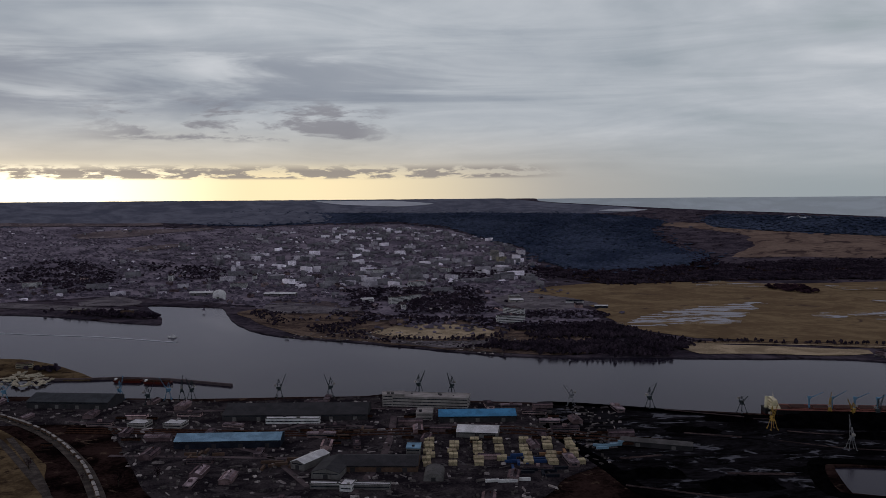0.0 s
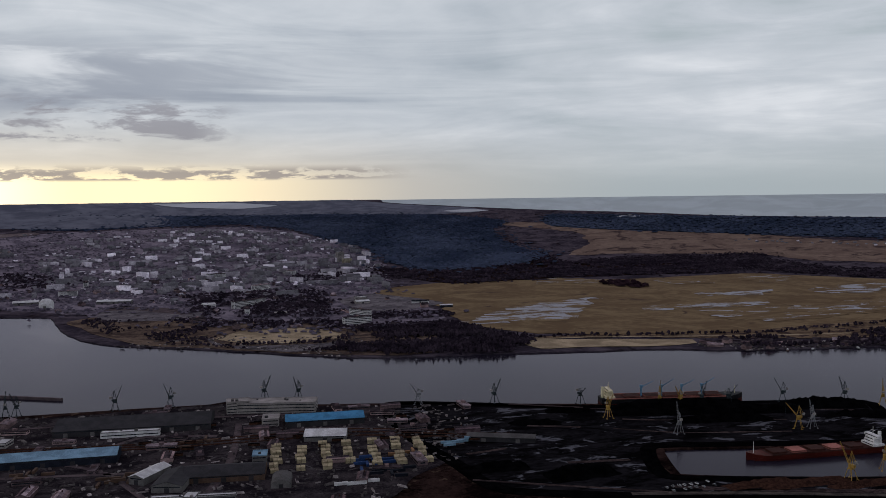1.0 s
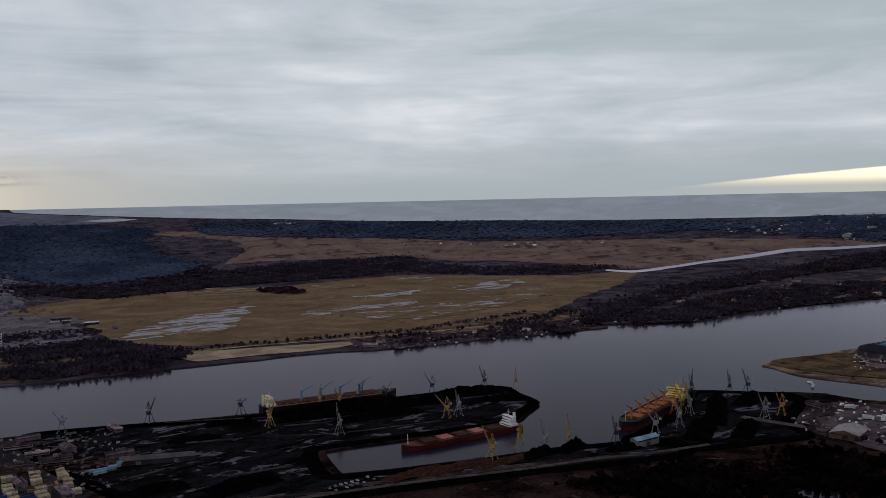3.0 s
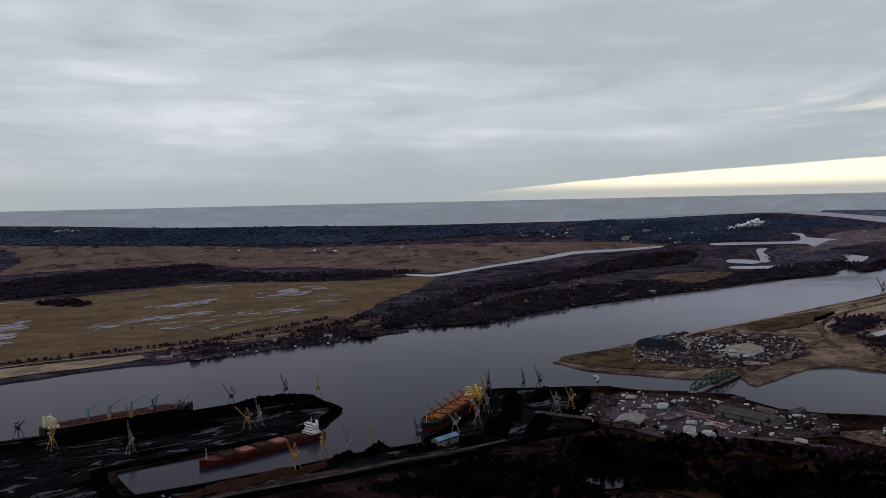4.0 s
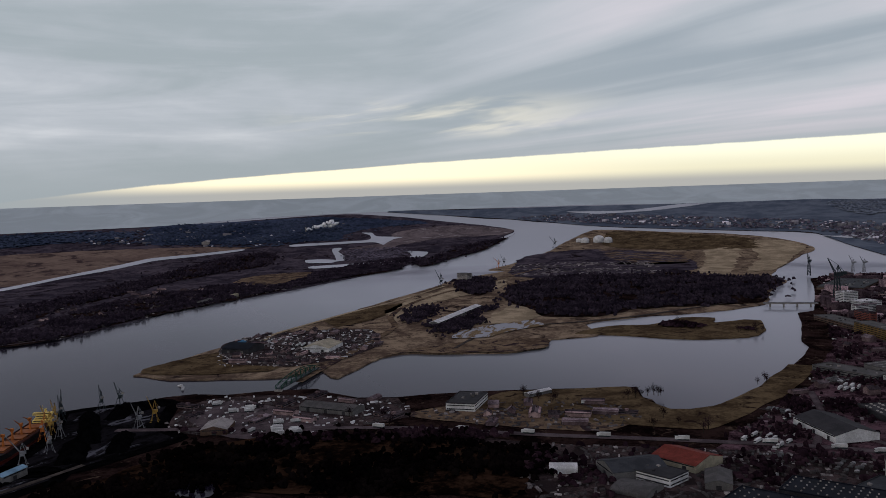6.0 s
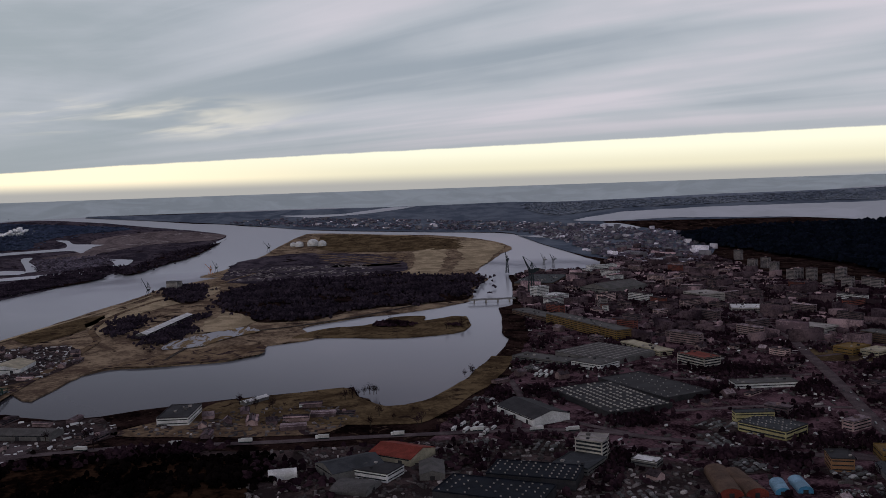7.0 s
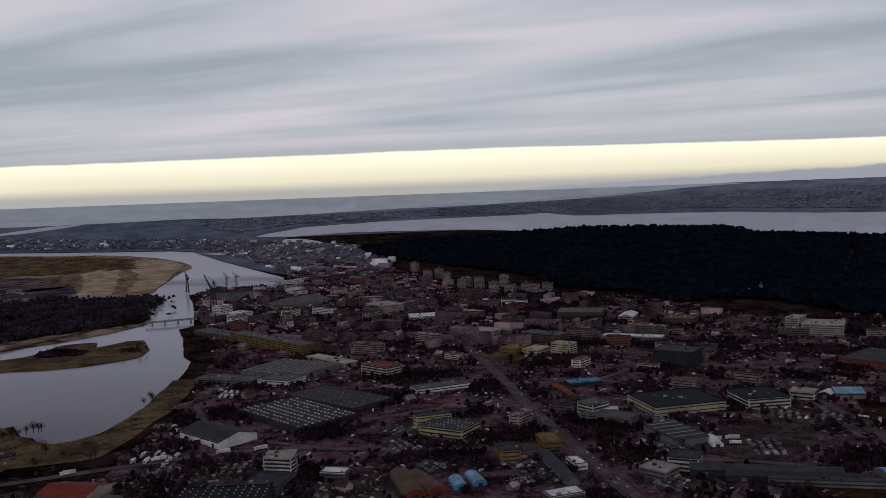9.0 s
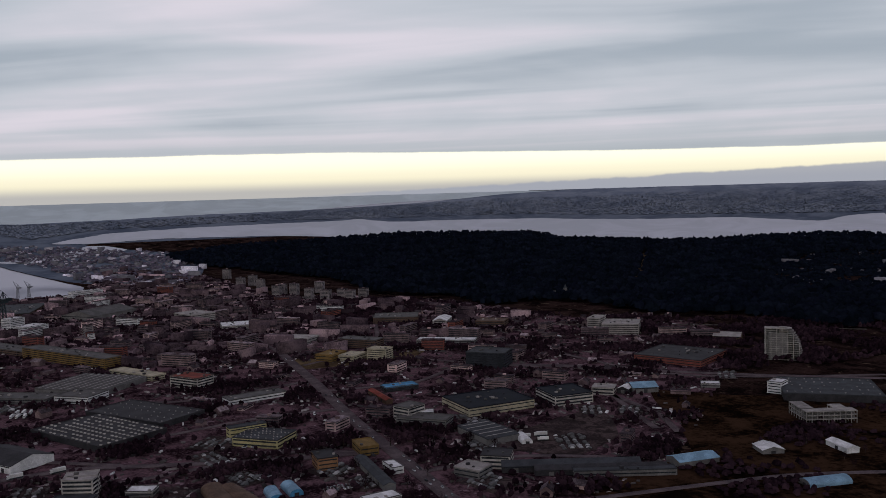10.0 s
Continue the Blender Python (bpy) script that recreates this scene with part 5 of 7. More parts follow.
put("shed", 1416, -924, -133.7, 27, 60, 10, "white", "pale")
put("flat", 1316, -970, -140.7, 53, 42, 12, "brown", "brown")
put("shed", 776, -776, -155.8, 14, 25, 7, "white", "dark")
put("shed", 768, -795, -118.8, 32, 30, 8, "lightblue", "grey")
put("flat", 728, -874, -137.9, 23, 16, 5, "white", "grey")
put("flat", 1816, -565, -76.2, 55, 70, 16, "pale", "pale")
put("flat", 1645, -592, -105.3, 57, 57, 9, "white", "pale")



put("flat", 1449, -1560, -140, 34, 16, 12, "white", "white")
put("flat", 1957, -238, -60, 34, 26, 24, "white", "white")
put("flat", 2501, -485, -70, 90, 20, 16, "white", "white")


# ---- roads and rails ----
def ribbon(name, points, width, up, material, label, category="road"):
    line = wavy(points, 0, False, 12)
    verts, faces = [], []
    for i, p in enumerate(line):
        d = (line[min(i + 1, len(line) - 1)] - line[max(i - 1, 0)]).normalized()
        side = Vector((-d.y, d.x)) * width / 2
        z = lie(*plan_of(p.x, p.y))[0].z
        for q, h in ((p + side, up - 0.5), (p + side * 0.96, up), (p - side * 0.96, up), (p - side, up - 0.5)):
            verts.append((q.x, q.y, z + h))
    for i in range(len(line) - 1):
        for j in range(3):
            faces.append((4 * i + j, 4 * i + 4 + j, 4 * i + 5 + j, 4 * i + 1 + j))
    return tagged(new(name, mesh_np(name, verts, [f[::-1] for f in faces], [material])), label, category, "", "structure")


ribbon("road_city", ROAD_CITY, 15, 3.0, ASPHALT, "wide straight asphalt avenue through the town")
ribbon("road_shore", ROAD_SHORE, 11, 3.1, ASPHALT, "asphalt road behind the river bank")
ribbon("road_north", ROAD_NORTH, 12, 3.0, ASPHALT, "asphalt road along the railway")
ribbon("road_island", ROAD_ISLAND, 13, 3.2, BANK_TAN, "worn brown track across the island")
ribbon("road_island_bank", TRACK_ISLAND, 7, 3.2, GRAVEL, "pale bank road on the island")
ribbon("road_port", ROAD_PORT, 6, 3.1, GRAVEL, "wet pale service road of the port")
for pts, w in (([(262, 1031), (344, 994)], 5), ([(257, 929), (312, 909)], 6), ([(369, 932), (409, 918), (547, 889)], 3.5), ([(555, 944), (648, 910)], 5), ([(170, 837), (213, 848)], 5),
               ([(258, 789), (319, 785)], 6), ([(346, 690), (472, 663), (620, 621)], 3.5), ([(324, 704), (408, 675), (523, 645), (598, 628)], 6), ([(345, 896), (408, 864), (525, 843)], 3), ([(312, 993), (508, 958), (671, 928)], 3), ([(159, 758), (340, 680)], 4)):
    ribbon("track_quay", pts, w, 2.8, YARD_TAN, "pale wet concrete strip across the coal quay", "quay track")
ribbon("path_bank", [(351, 1495), (518, 1495), (687, 1461), (852, 1430), (997, 1418)], 6, 3.1, SHORE_SAND, "pale path along the far bank", "path")
for pts, w in (([(-59, 1010), (-58, 930), (-62, 836), (-80, 740)], 8), ([(-59, 950), (-23, 964), (42, 968), (157, 929)], 7), ([(-192, 930), (-157, 975), (-79, 962)], 7), ([(-334, 1039), (-100, 1048), (104, 1030)], 6), ([(-334, 859), (-202, 850), (-60, 836)], 6), ([(-435, 998), (-303, 939), (-181, 860), (-121, 760)], 6)):
    ribbon("road_yard", pts, w, 2.75, ASPHALT, "wet asphalt lane through the port yard")
ribbon("road_slope", [(-466, 926), (-395, 826), (-343, 741), (-314, 658)], 7, 3.05, GRAVEL, "pale lane beside the curved railway")
ribbon("track_bed", RAIL, 14, 3.0, GRAVEL, "curved gravel railway bed", "railway")
ribbon("footpath", FOOTPATH, 7, 3.0, GRAVEL, "pale path over rough grass", "path")
for k, off in enumerate((0, 9, 18)):
    ribbon("track_bed", [(-420 + off * 0.2, 965 - off), (-150, 945 - off), (60, 960 - off * 1.5), (230, 900 - off)], 4, 3.0, RUST, "dark railway siding in the yard", "railway")
sheet_of("ground_slope", [(-566, 1007), (-486, 957), (-385, 828), (-334, 698), (-424, 657), (-645, 896)], 2.7, GRASS_BANK, 30, 5, 0, "brown rough grass beside the track", "ground")
sheet_of("ground_lot", [(724, -582), (707, -490), (649, -526), (613, -538), (643, -631), (735, -689)], 2.9, YARD_TAN, 30, 3, 0, "pale sandy bus yard", "ground")
sheet_of("ground_waste", [(755, -797), (690, -852), (559, -952), (343, -893), (318, -730), (376, -635), (498, -514), (561, -489), (550, -609), (603, -694), (699, -752)], 2.7, BRACKEN, 30, 16, 0, "brown waste ground", "ground")
sheet_of("ground_bank_grass", [(1115, 119), (1069, 101), (1011, 62), (1033, 15), (1140, -37), (1287, -84), (1285, -118), (1127, -77), (1020, -29), (933, 18), (941, 141), (978, 272), (1058, 267)], 2.7, GRASS_BANK, 30, 4, 0, "brown grass along the near river bank", "ground")
sheet_of("ground_truck_lot", [(958, 597), (933, 512), (895, 420), (825, 425), (804, 504), (865, 595)], 2.7, ASPHALT, 30, 3, 0, "grey truck parking lot", "ground")
sheet_of("ground_green", [(1290, -570), (1194, -523), (1132, -652), (1194, -739)], 2.8, GRASS_BANK, 30, 14, 0, "dry lawn between the blocks", "ground")


# side streets and parking lots of the town
STREETS = [[(1139, -690), (983, -778), (889, -878)], [(789, -759), (710, -715), (635, -678)], [(820, -312), (762, -392)], [(1029, -883), (879, -879), (791, -903), (717, -972), (628, -1094)],
           [(777, -750), (678, -725), (611, -685)], [(521, -485), (462, -651), (407, -738)], [(1439, -380), (1315, -453), (1215, -526)], [(812, -168), (807, -229), (806, -289)], [(955, -91), (920, -137), (865, -191)]]
STREETS += [[(1126, -97), (1006, -99), (897, -82)], [(1096, -485), (1089, -330), (1134, -262)], [(927, -459), (950, -372), (944, -259)], [(1203, -534), (1252, -660), (1365, -750), (1635, -892)],
           [(1312, -547), (1560, -588), (1853, -700), (2246, -809)], [(1560, -588), (1532, -443), (1620, -336)], [(1853, -700), (1836, -535), (1934, -439)], [(669, -406), (650, -506), (594, -572)], [(1026, -481), (995, -602), (1037, -687)]]
for line in STREETS:
    ribbon("road_side_street", line, 8, 2.95, ASPHALT, "narrow asphalt side street in the town")
LOTS = [(880, -290, -50, 5, 12), (828, -267, 4, 3, 14), (750, -272, 8, 3, 9), (722, -347, 8, 4, 9), (1191, -132, -40, 3, 10), (787, -546, -5, 3, 16), (707, -712, -50, 3, 12), (654, -577, -30, 4, 16), (701, -499, -10, 3, 12),
        (734, -679, -40, 3, 12), (758, -941, -50, 3, 12), (674, -354, 5, 3, 9), (606, -441, 10, 4, 10), (829, -103, -20, 3, 10), (1024, -55, 45, 2, 8), (680, -159, 5, 4, 12), (654, -106, 5, 3, 14), (849, -38, -80, 2, 9)]
for x, y, turn, rows, cols in LOTS:
    c, d = math.cos(radians(turn)), math.sin(radians(turn))
    half = cols * 1.7 + 4
    ribbon("ground_lot", [(x - c * half, y - d * half), (x, y), (x + c * half, y + d * half)], rows * 8.5 + 4, 2.85, YARD_TAN, "worn grey car park between the buildings", "car park")
    FOOT.append((x, y, radians(turn), half, rows * 4 + 2))


ribbon("track_forest_edge", [(1245, -1067), (1134, -1175), (1060, -1253), (975, -1313), (841, -1408)], 10, 3.0, GRAVEL, "railway along the forest edge", "railway")
ribbon("track_island_curve", [(1253, 754), (1438, 800), (1572, 791), (1737, 775), (1962, 738), (2250, 724)], 9, 3.15, SHORE_SAND, "pale gravel track along the island shore", "track")
for ring in (COAL_QUAY, COAL_PIER):
    ribbon("quay_edge", ring + ring[:2], 16, 2.65, COAL, "coal-blackened quay edge", "quay")


# ---- quay cranes ----
def portal_crane(x, y, turn, jib, colour, tall=17.0, reach=17.0, size=1.0, group="port cranes"):
    e = root("portal_crane", x, y, turn, {"yellow": "yellow", "white": "pale grey", "dark": "dark grey", "blue": "blue-grey", "orange": "orange", "green": "green"}[colour] + " portal crane with a raised lattice jib", "harbour crane", group)
    e.matrix_basis = e.matrix_basis @ Matrix.Scale(size, 4)
    m = STEEL[colour]
    for sx in (-1, 1):
        for sy in (-1, 1):
            bm = bmesh.new()
            bar(bm, (sx * 4.0, sy * 4.0, 0), (sx * 1.8, sy * 1.8, 10), 0.5, 0.4)
            box(bm, sx * 4.2 - 1.1, sy * 4.2 - 0.4, 0, sx * 4.2 + 1.1, sy * 4.2 + 0.4, 0.8)
            part("leg", bm, m, e)
    bm = bmesh.new()
    box(bm, -2.2, -2.2, 9.8, 2.2, 2.2, 10.5)
    drum(bm, 0, 0, 10.6, 11.6, 2.2)
    part("portal_frame", bm, m, e)
    bm = some((-3.8, -1.4, 11.6, 1.4, 1.4, 14.2), (1.4, -0.9, 12.0, 2.2, 0.6, 14.0))
    cabin = part("machine_house", bm, m, e)
    part("cab_window", some((2.15, -0.8, 12.9, 2.3, 0.5, 13.8)), GLASS, cabin)
    bm = bmesh.new()
    top = (-0.6, 0, tall + 8)
    for sy in (-1, 1):
        bar(bm, (1.6, sy * 1.3, 15), (top[0], sy * 0.35, top[2]), 0.45, 0.3)
        bar(bm, (-2.8, sy * 1.3, 15), (top[0], sy * 0.35, top[2]), 0.4, 0.3)
    for k in range(3):
        z = 16.5 + k * (tall - 10) / 3
        bar(bm, (1.1 - k * 0.4, -1.0 + k * 0.2, z), (-2.2 + k * 0.4, 1.0 - k * 0.2, z + 1.6), 0.2)
    part("mast", bm, m, e)
    a = radians(jib)
    tip = Vector((2 + reach * math.cos(a), 0, 14 + reach * math.sin(a)))
    bm = bmesh.new()
    for sy in (-1, 1):
        bar(bm, (2, sy * 1.0, 14), (tip.x, sy * 0.2, tip.z), 0.34, 0.22)
        bar(bm, (2, sy * 1.0, 15.3), (tip.x, sy * 0.2, tip.z + 0.4), 0.24, 0.18)
    for k in range(7):
        t0, t1 = k / 7, (k + 1) / 7
        s = 1 if k % 2 else -1
        bar(bm, Vector((2, 1.1 * s, 14.6)).lerp(tip + Vector((0, 0.25 * s, 0)), t0), Vector((2, -1.1 * s, 14.6)).lerp(tip + Vector((0, -0.25 * s, 0)), t1), 0.18)
    part("jib", bm, m, e)
    bm = bmesh.new()
    bar(bm, top, tip, 0.12), bar(bm, tip, tip - Vector((0, 0, tip.z * 0.45)), 0.1)
    part("cable", bm, STEEL["dark"], e)
    part("counterweight", some((-6.4, -1.3, 15.4, -4.0, 1.3, 17.6)), CONCRETE, e)
    bm = bmesh.new()
    bar(bm, (-5, 0, 17), top, 0.3)
    part("back_stay", bm, m, e)
    return e


def shipyard_crane(x, y, turn, tall, tone="dark"):
    """A slewing tower crane: braced tower, machine house, raised jib, counter-jib."""
    e = root("shipyard_crane", x, y, turn, {"dark": "dark", "white": "pale grey"}[tone] + " tall slewing crane over the shipyard slip", "harbour crane", "shipyard cranes")
    m, k = STEEL[tone], tall / 92
    half, top = 5.5 * k, 50 * k
    for sx in (-1, 1):
        for sy in (-1, 1):
            bm = bmesh.new()
            bar(bm, (sx * half, sy * half, 0), (sx * half * 0.55, sy * half * 0.55, top), 2.0 * k, 1.6 * k)
            part("leg", bm, m, e)
    for i in range(5):
        z0, z1 = top * i / 5, top * (i + 1) / 5
        w0, w1 = half * (1 - 0.45 * i / 5), half * (1 - 0.45 * (i + 1) / 5)
        bm = bmesh.new()
        for s in (-1, 1):
            bar(bm, (-w0, s * w0, z0), (w1, s * w1, z1), 0.9 * k), bar(bm, (s * w0, w0, z0), (s * w1, -w1, z1), 0.9 * k)
        part("brace", bm, m, e)
    house = part("machine_house", some((-13 * k, -4 * k, top, 5 * k, 4 * k, top + 8 * k)), m, e)
    part("cab_window", some((4.95 * k, -3 * k, top + 3 * k, 5.1 * k, 3 * k, top + 6 * k)), GLASS, house)
    tip, peak = Vector((26 * k, 0, 90 * k)), Vector((-3 * k, 0, top + 24 * k))
    bm = bmesh.new()
    for s in (-1, 1):
        bar(bm, (4 * k, s * 2.4 * k, top + 5 * k), tip + Vector((0, s * 0.5 * k, 0)), 1.5 * k, 0.9 * k)
    for i in range(6):
        s = 1 if i % 2 else -1
        bar(bm, Vector((4 * k, 2.4 * k * s, top + 5 * k)).lerp(tip, i / 6), Vector((4 * k, -2.4 * k * s, top + 5 * k)).lerp(tip, (i + 1) / 6), 0.6 * k)
    part("jib", bm, m, e)
    bm = bmesh.new()
    for s in (-1, 1):
        bar(bm, (3 * k, s * 3 * k, top + 8 * k), peak, 1.3 * k, 0.9 * k), bar(bm, (-9 * k, s * 3 * k, top + 8 * k), peak, 1.3 * k, 0.9 * k)
    part("mast", bm, m, e)
    bm = bmesh.new()
    bar(bm, peak, tip, 0.5 * k), bar(bm, peak, (-20 * k, 0, top + 9 * k), 0.5 * k)
    part("cable", bm, STEEL["dark"], e)
    part("counterweight", some((-24 * k, -3.5 * k, top + 3 * k, -13 * k, 3.5 * k, top + 9 * k)), m, e)
    return e


# the upstream quay
portal_crane(-211, 1109, 20.1, 68, "dark"), portal_crane(-147, 1114, 200, 70, "dark")
portal_crane(-33, 1128, 39.9, 62, "dark"), portal_crane(9, 1117, 219.9, 72, "dark")
portal_crane(154, 1057, 159.6, 55, "white", 12, 13), portal_crane(247, 1042, 29.2, 60, "dark"), portal_crane(348, 1014, 298.6, 45, "dark", 11, 10)
portal_crane(-414, 1106, 80.2, 66, "blue"), portal_crane(-367, 1073, 10.2, 70, "dark"), portal_crane(-352, 1104, 190.2, 60, "blue", 14)
portal_crane(-334, 1103, 100.2, 68, "dark"), portal_crane(-322, 1103, 240.2, 66, "dark")
portal_crane(-582, 1101, 120.3, 60, "blue", 12, 14), portal_crane(-559, 1101, 20.4, 55, "blue", 12, 14)
# the coal quay
portal_crane(356, 940, 278.4, 62, "yellow"), portal_crane(436, 980, 58.4, 70, "yellow"), portal_crane(486, 970, 28.3, 66, "dark")
portal_crane(589, 967, 148.3, 62, "dark"), portal_crane(661, 951, 98.2, 65, "dark"), portal_crane(694, 925, 58.1, 72, "yellow", 15)
portal_crane(538, 852, 138.3, 48, "yellow"), portal_crane(554, 851, 78.2, 64, "white"), portal_crane(405, 861, 88.4, 78, "white", 15, 20)
portal_crane(458, 972, 208.4, 60, "yellow", 13, 14), portal_crane(518, 965, 328.3, 58, "dark", 13, 14)
# the south quay
portal_crane(485, 687, 108.1, 62, "yellow", 18, 20), portal_crane(532, 704, 248, 50, "yellow", 15, 16), portal_crane(545, 680, 88, 72, "white", 16)
portal_crane(571, 673, 58.1, 62, "yellow", 17, 20), portal_crane(619, 656, 78.2, 70, "dark", 14, 14)
# the pier
portal_crane(677, 658, 128.1, 55, "white", 15, 20), portal_crane(720, 664, 57.9, 42, "white", 14, 19), portal_crane(768, 693, 197.8, 58, "white", 15, 20)
portal_crane(821, 631, 157.8, 68, "white"), portal_crane(849, 630, 117.8, 70, "yellow"), portal_crane(856, 768, 37.8, 66, "dark", 15)
portal_crane(885, 733, 57.8, 70, "dark"), portal_crane(908, 724, 87.8, 70, "dark", 14), portal_crane(796, 723, 42.9, 60, "yellow", 15), portal_crane(829, 745, 57.8, 64, "dark")
portal_crane(779, 716, 97.9, 64, "yellow", 18, 20), portal_crane(756, 705, 27.9, 52, "orange", 15, 18), portal_crane(814, 740, 67.9, 62, "yellow", 16, 16)
# far quays and the shipyard
portal_crane(2245, 731, 76.6, 62, "dark", 20, 24, 1.3)
shipyard_crane(2522, -215, 160, 64), shipyard_crane(2008, -226, 130, 92)
shipyard_crane(2609, -333, 40, 46, "white"), shipyard_crane(2605, -360, 120, 46, "white")
portal_crane(2808, 712, 66.5, 40, "orange", 15, 20, 1.2), portal_crane(2868, 708, 96.5, 66, "dark", 17, 20, 1.2), portal_crane(3751, 699, 76.4, 50, "dark", 17, 20, 1.6)


# ---- ships ----
def ship(x, y, turn, length, beam, deck, hull, trim, house, label, house_at=-0.40, cranes=4, crane_tone="yellow", hatch_tone=None, rim_tone=None, pink=(0, 1, 2, 3, 4)):
    """A bulk carrier; its bow points along +x of its own axes."""
    e = root("cargo_ship", x, y, turn, label, "ship", "", 0.0)
    stations = [(-0.5, 0.80, 0.0), (-0.46, 0.94, 0.0), (-0.3, 1.0, 0.0), (0.3, 1.0, 0.0), (0.40, 0.88, 0.4), (0.46, 0.55, 1.2), (0.5, 0.06, 2.2)]
    def loft(z0, z1, grow=1.0):
        bm = bmesh.new()
        rows = []
        for t, w, rise in stations:
            b = beam / 2 * w
            rows.append([bm.verts.new((t * length, sy * b * (0.92 if k == 0 else grow), z0 if k == 0 else z1 + rise)) for sy, k in ((-1, 0), (-1, 1), (1, 1), (1, 0))])
        for a, b in zip(rows, rows[1:]):
            for i in range(4):
                bm.faces.new((a[i], b[i], b[(i + 1) % 4], a[(i + 1) % 4]))
        bm.faces.new(rows[0]), bm.faces.new(rows[-1][::-1])
        return bm
    part("hull", loft(-1.5, deck), hull, e)
    part("boot_top", loft(-1.5, deck * 0.35, 0.96 * 1.055), HULL_RED, e, "faded red waterline band")
    part("deck", some((-0.47 * length, -beam * 0.45, deck + 0.02, 0.38 * length, beam * 0.45, deck + 0.25)), trim, e)
    for sy in (-1, 1):
        part("bulwark", some((-0.45 * length, sy * beam * 0.495 - 0.15, deck, 0.36 * length, sy * beam * 0.495 + 0.15, deck + 1.3)), rim_tone or trim, e)
    n = 5
    hx0, hx1 = (house_at + 0.09, 0.36) if house_at < 0 else (-0.40, house_at - 0.09)
    for i in range(n):
        a = (hx0 + (hx1 - hx0) * (i + 0.12) / n) * length
        b = (hx0 + (hx1 - hx0) * (i + 0.84) / n) * length
        cover = part("hatch_cover", some((a, -beam * 0.32, deck + 0.25, b, beam * 0.32, deck + 2.2)), (hatch_tone if i in pink else trim) if hatch_tone else trim, e)
        part("hatch_rim", some((a - 0.3, -beam * 0.33, deck + 1.2, b + 0.3, beam * 0.33, deck + 1.6)), rim_tone or DECK_RED, cover)
    c = house_at * length
    z = deck + 0.25
    for k, (w, d, h) in enumerate(((0.80, 12, 2.7), (0.64, 9, 2.6), (0.54, 8, 2.6), (0.84, 5, 2.6))):
        tier = part("superstructure_tier", some((c - d / 2, -beam * w / 2, z, c + d / 2, beam * w / 2, z + h)), house, e)
        part("window_row", some((c - d / 2 - 0.06, -beam * w / 2 * 0.9, z + h * 0.45, c + d / 2 + 0.06, beam * w / 2 * 0.9, z + h * 0.75)), GLASS, tier)
        z += h
    bm = bmesh.new()
    drum(bm, c - 7.5 if house_at < 0 else c + 7.5, 0, deck, deck + 13, 1.9, 1.6, 12)
    part("funnel", bm, house, e)
    bm = bmesh.new()
    bar(bm, (c, 0, z), (c, 0, z + 8), 0.5, 0.2), bar(bm, (c, -3, z + 4), (c, 3, z + 4), 0.25)
    part("mast", bm, house, e)
    bm = bmesh.new()
    bar(bm, (0.45 * length, 0, deck + 1), (0.45 * length, 0, deck + 12), 0.6, 0.25)
    part("foremast", bm, house, e)
    for i in range(cranes):
        cx = (hx0 + (hx1 - hx0) * (i + 0.98) / n) * length
        bm = bmesh.new()
        drum(bm, cx, 0, deck, deck + 11, 1.3, 1.1, 8)
        box(bm, cx - 1.6, -1.6, deck + 11, cx + 1.6, 1.6, deck + 14)
        crane = part("deck_crane", bm, STEEL[crane_tone], e)
        bm = bmesh.new()
        bar(bm, (cx + 1, -0.8, deck + 12), (cx + 16, -0.2, deck + 19 + 2 * (i % 2)), 0.6, 0.35), bar(bm, (cx + 1, 0.8, deck + 12), (cx + 16, 0.2, deck + 19 + 2 * (i % 2)), 0.6, 0.35)
        part("crane_jib", bm, STEEL[crane_tone], crane)
    return e


ship(461, 1003, -6.6, 178, 27, 9, HULL_BLACK, DECK_RED, SHIP_CREAM, "black-hulled bulk carrier with a cream superstructure, moored at the coal quay", -0.44, 4, "blue", DECK_RED, HATCH_PINK)
ship(506, 771, 181.2, 150, 23, 5, HULL_RED, DECK_RED, SHIP_WHITE, "rust-red coaster with a white bridge, lying in the basin", -0.42, 0, "yellow", HATCH_PINK, None, (1, 3))
ship(740, 722, 201.1, 168, 26, 9, HULL_BLACK, DECK_RED, SHIP_GOLD, "black bulk carrier with orange deck gear and golden bridge", -0.40, 5, "orange", ORANGE)


def small_boat(x, y, turn, size, tone):
    e = root("boat", x, y, turn, f"small {WORDS.get(tone, tone)} motor boat on the water", "boat", "small boats", 0.0)
    e.matrix_basis = e.matrix_basis @ Matrix.Scale(size, 4)
    bm = bmesh.new()
    prism(bm, [(-5, 1.2), (-4.6, -0.4), (3.6, -0.4), (6, 1.6)], -1.5, 1.5)
    part("hull", bm, ROOF[tone], e)
    cabin = part("cabin", some((-3, -1.1, 1.2, 1.2, 1.1, 3.0)), ROOF["white"], e)
    part("window", some((1.15, -0.9, 1.9, 1.3, 0.9, 2.7)), GLASS, cabin)
    return e


for x, y, turn, size, tone in ((-506, 1622, 165, 1.6, "white"), (1098, 1299, 20, 1.6, "white"), (1079, 1322, 60, 1.2, "dark"), (1220, 1291, 10, 1.5, "grey"), (1267, 1260, 30, 1.2, "white"), (1009, 1262, 40, 1.3, "dark"), (915, 1283, 80, 1.2, "dark"), (969, 1257, 70, 1.4, "dark"), (840, 1291, 30, 1.1, "dark"), (797, 1295, 60, 1.2, "brown"), (1014, 705, 30, 1.3, "white"), (1030, 719, 70, 1.0, "white")):
    small_boat(x, y, turn, size, tone)


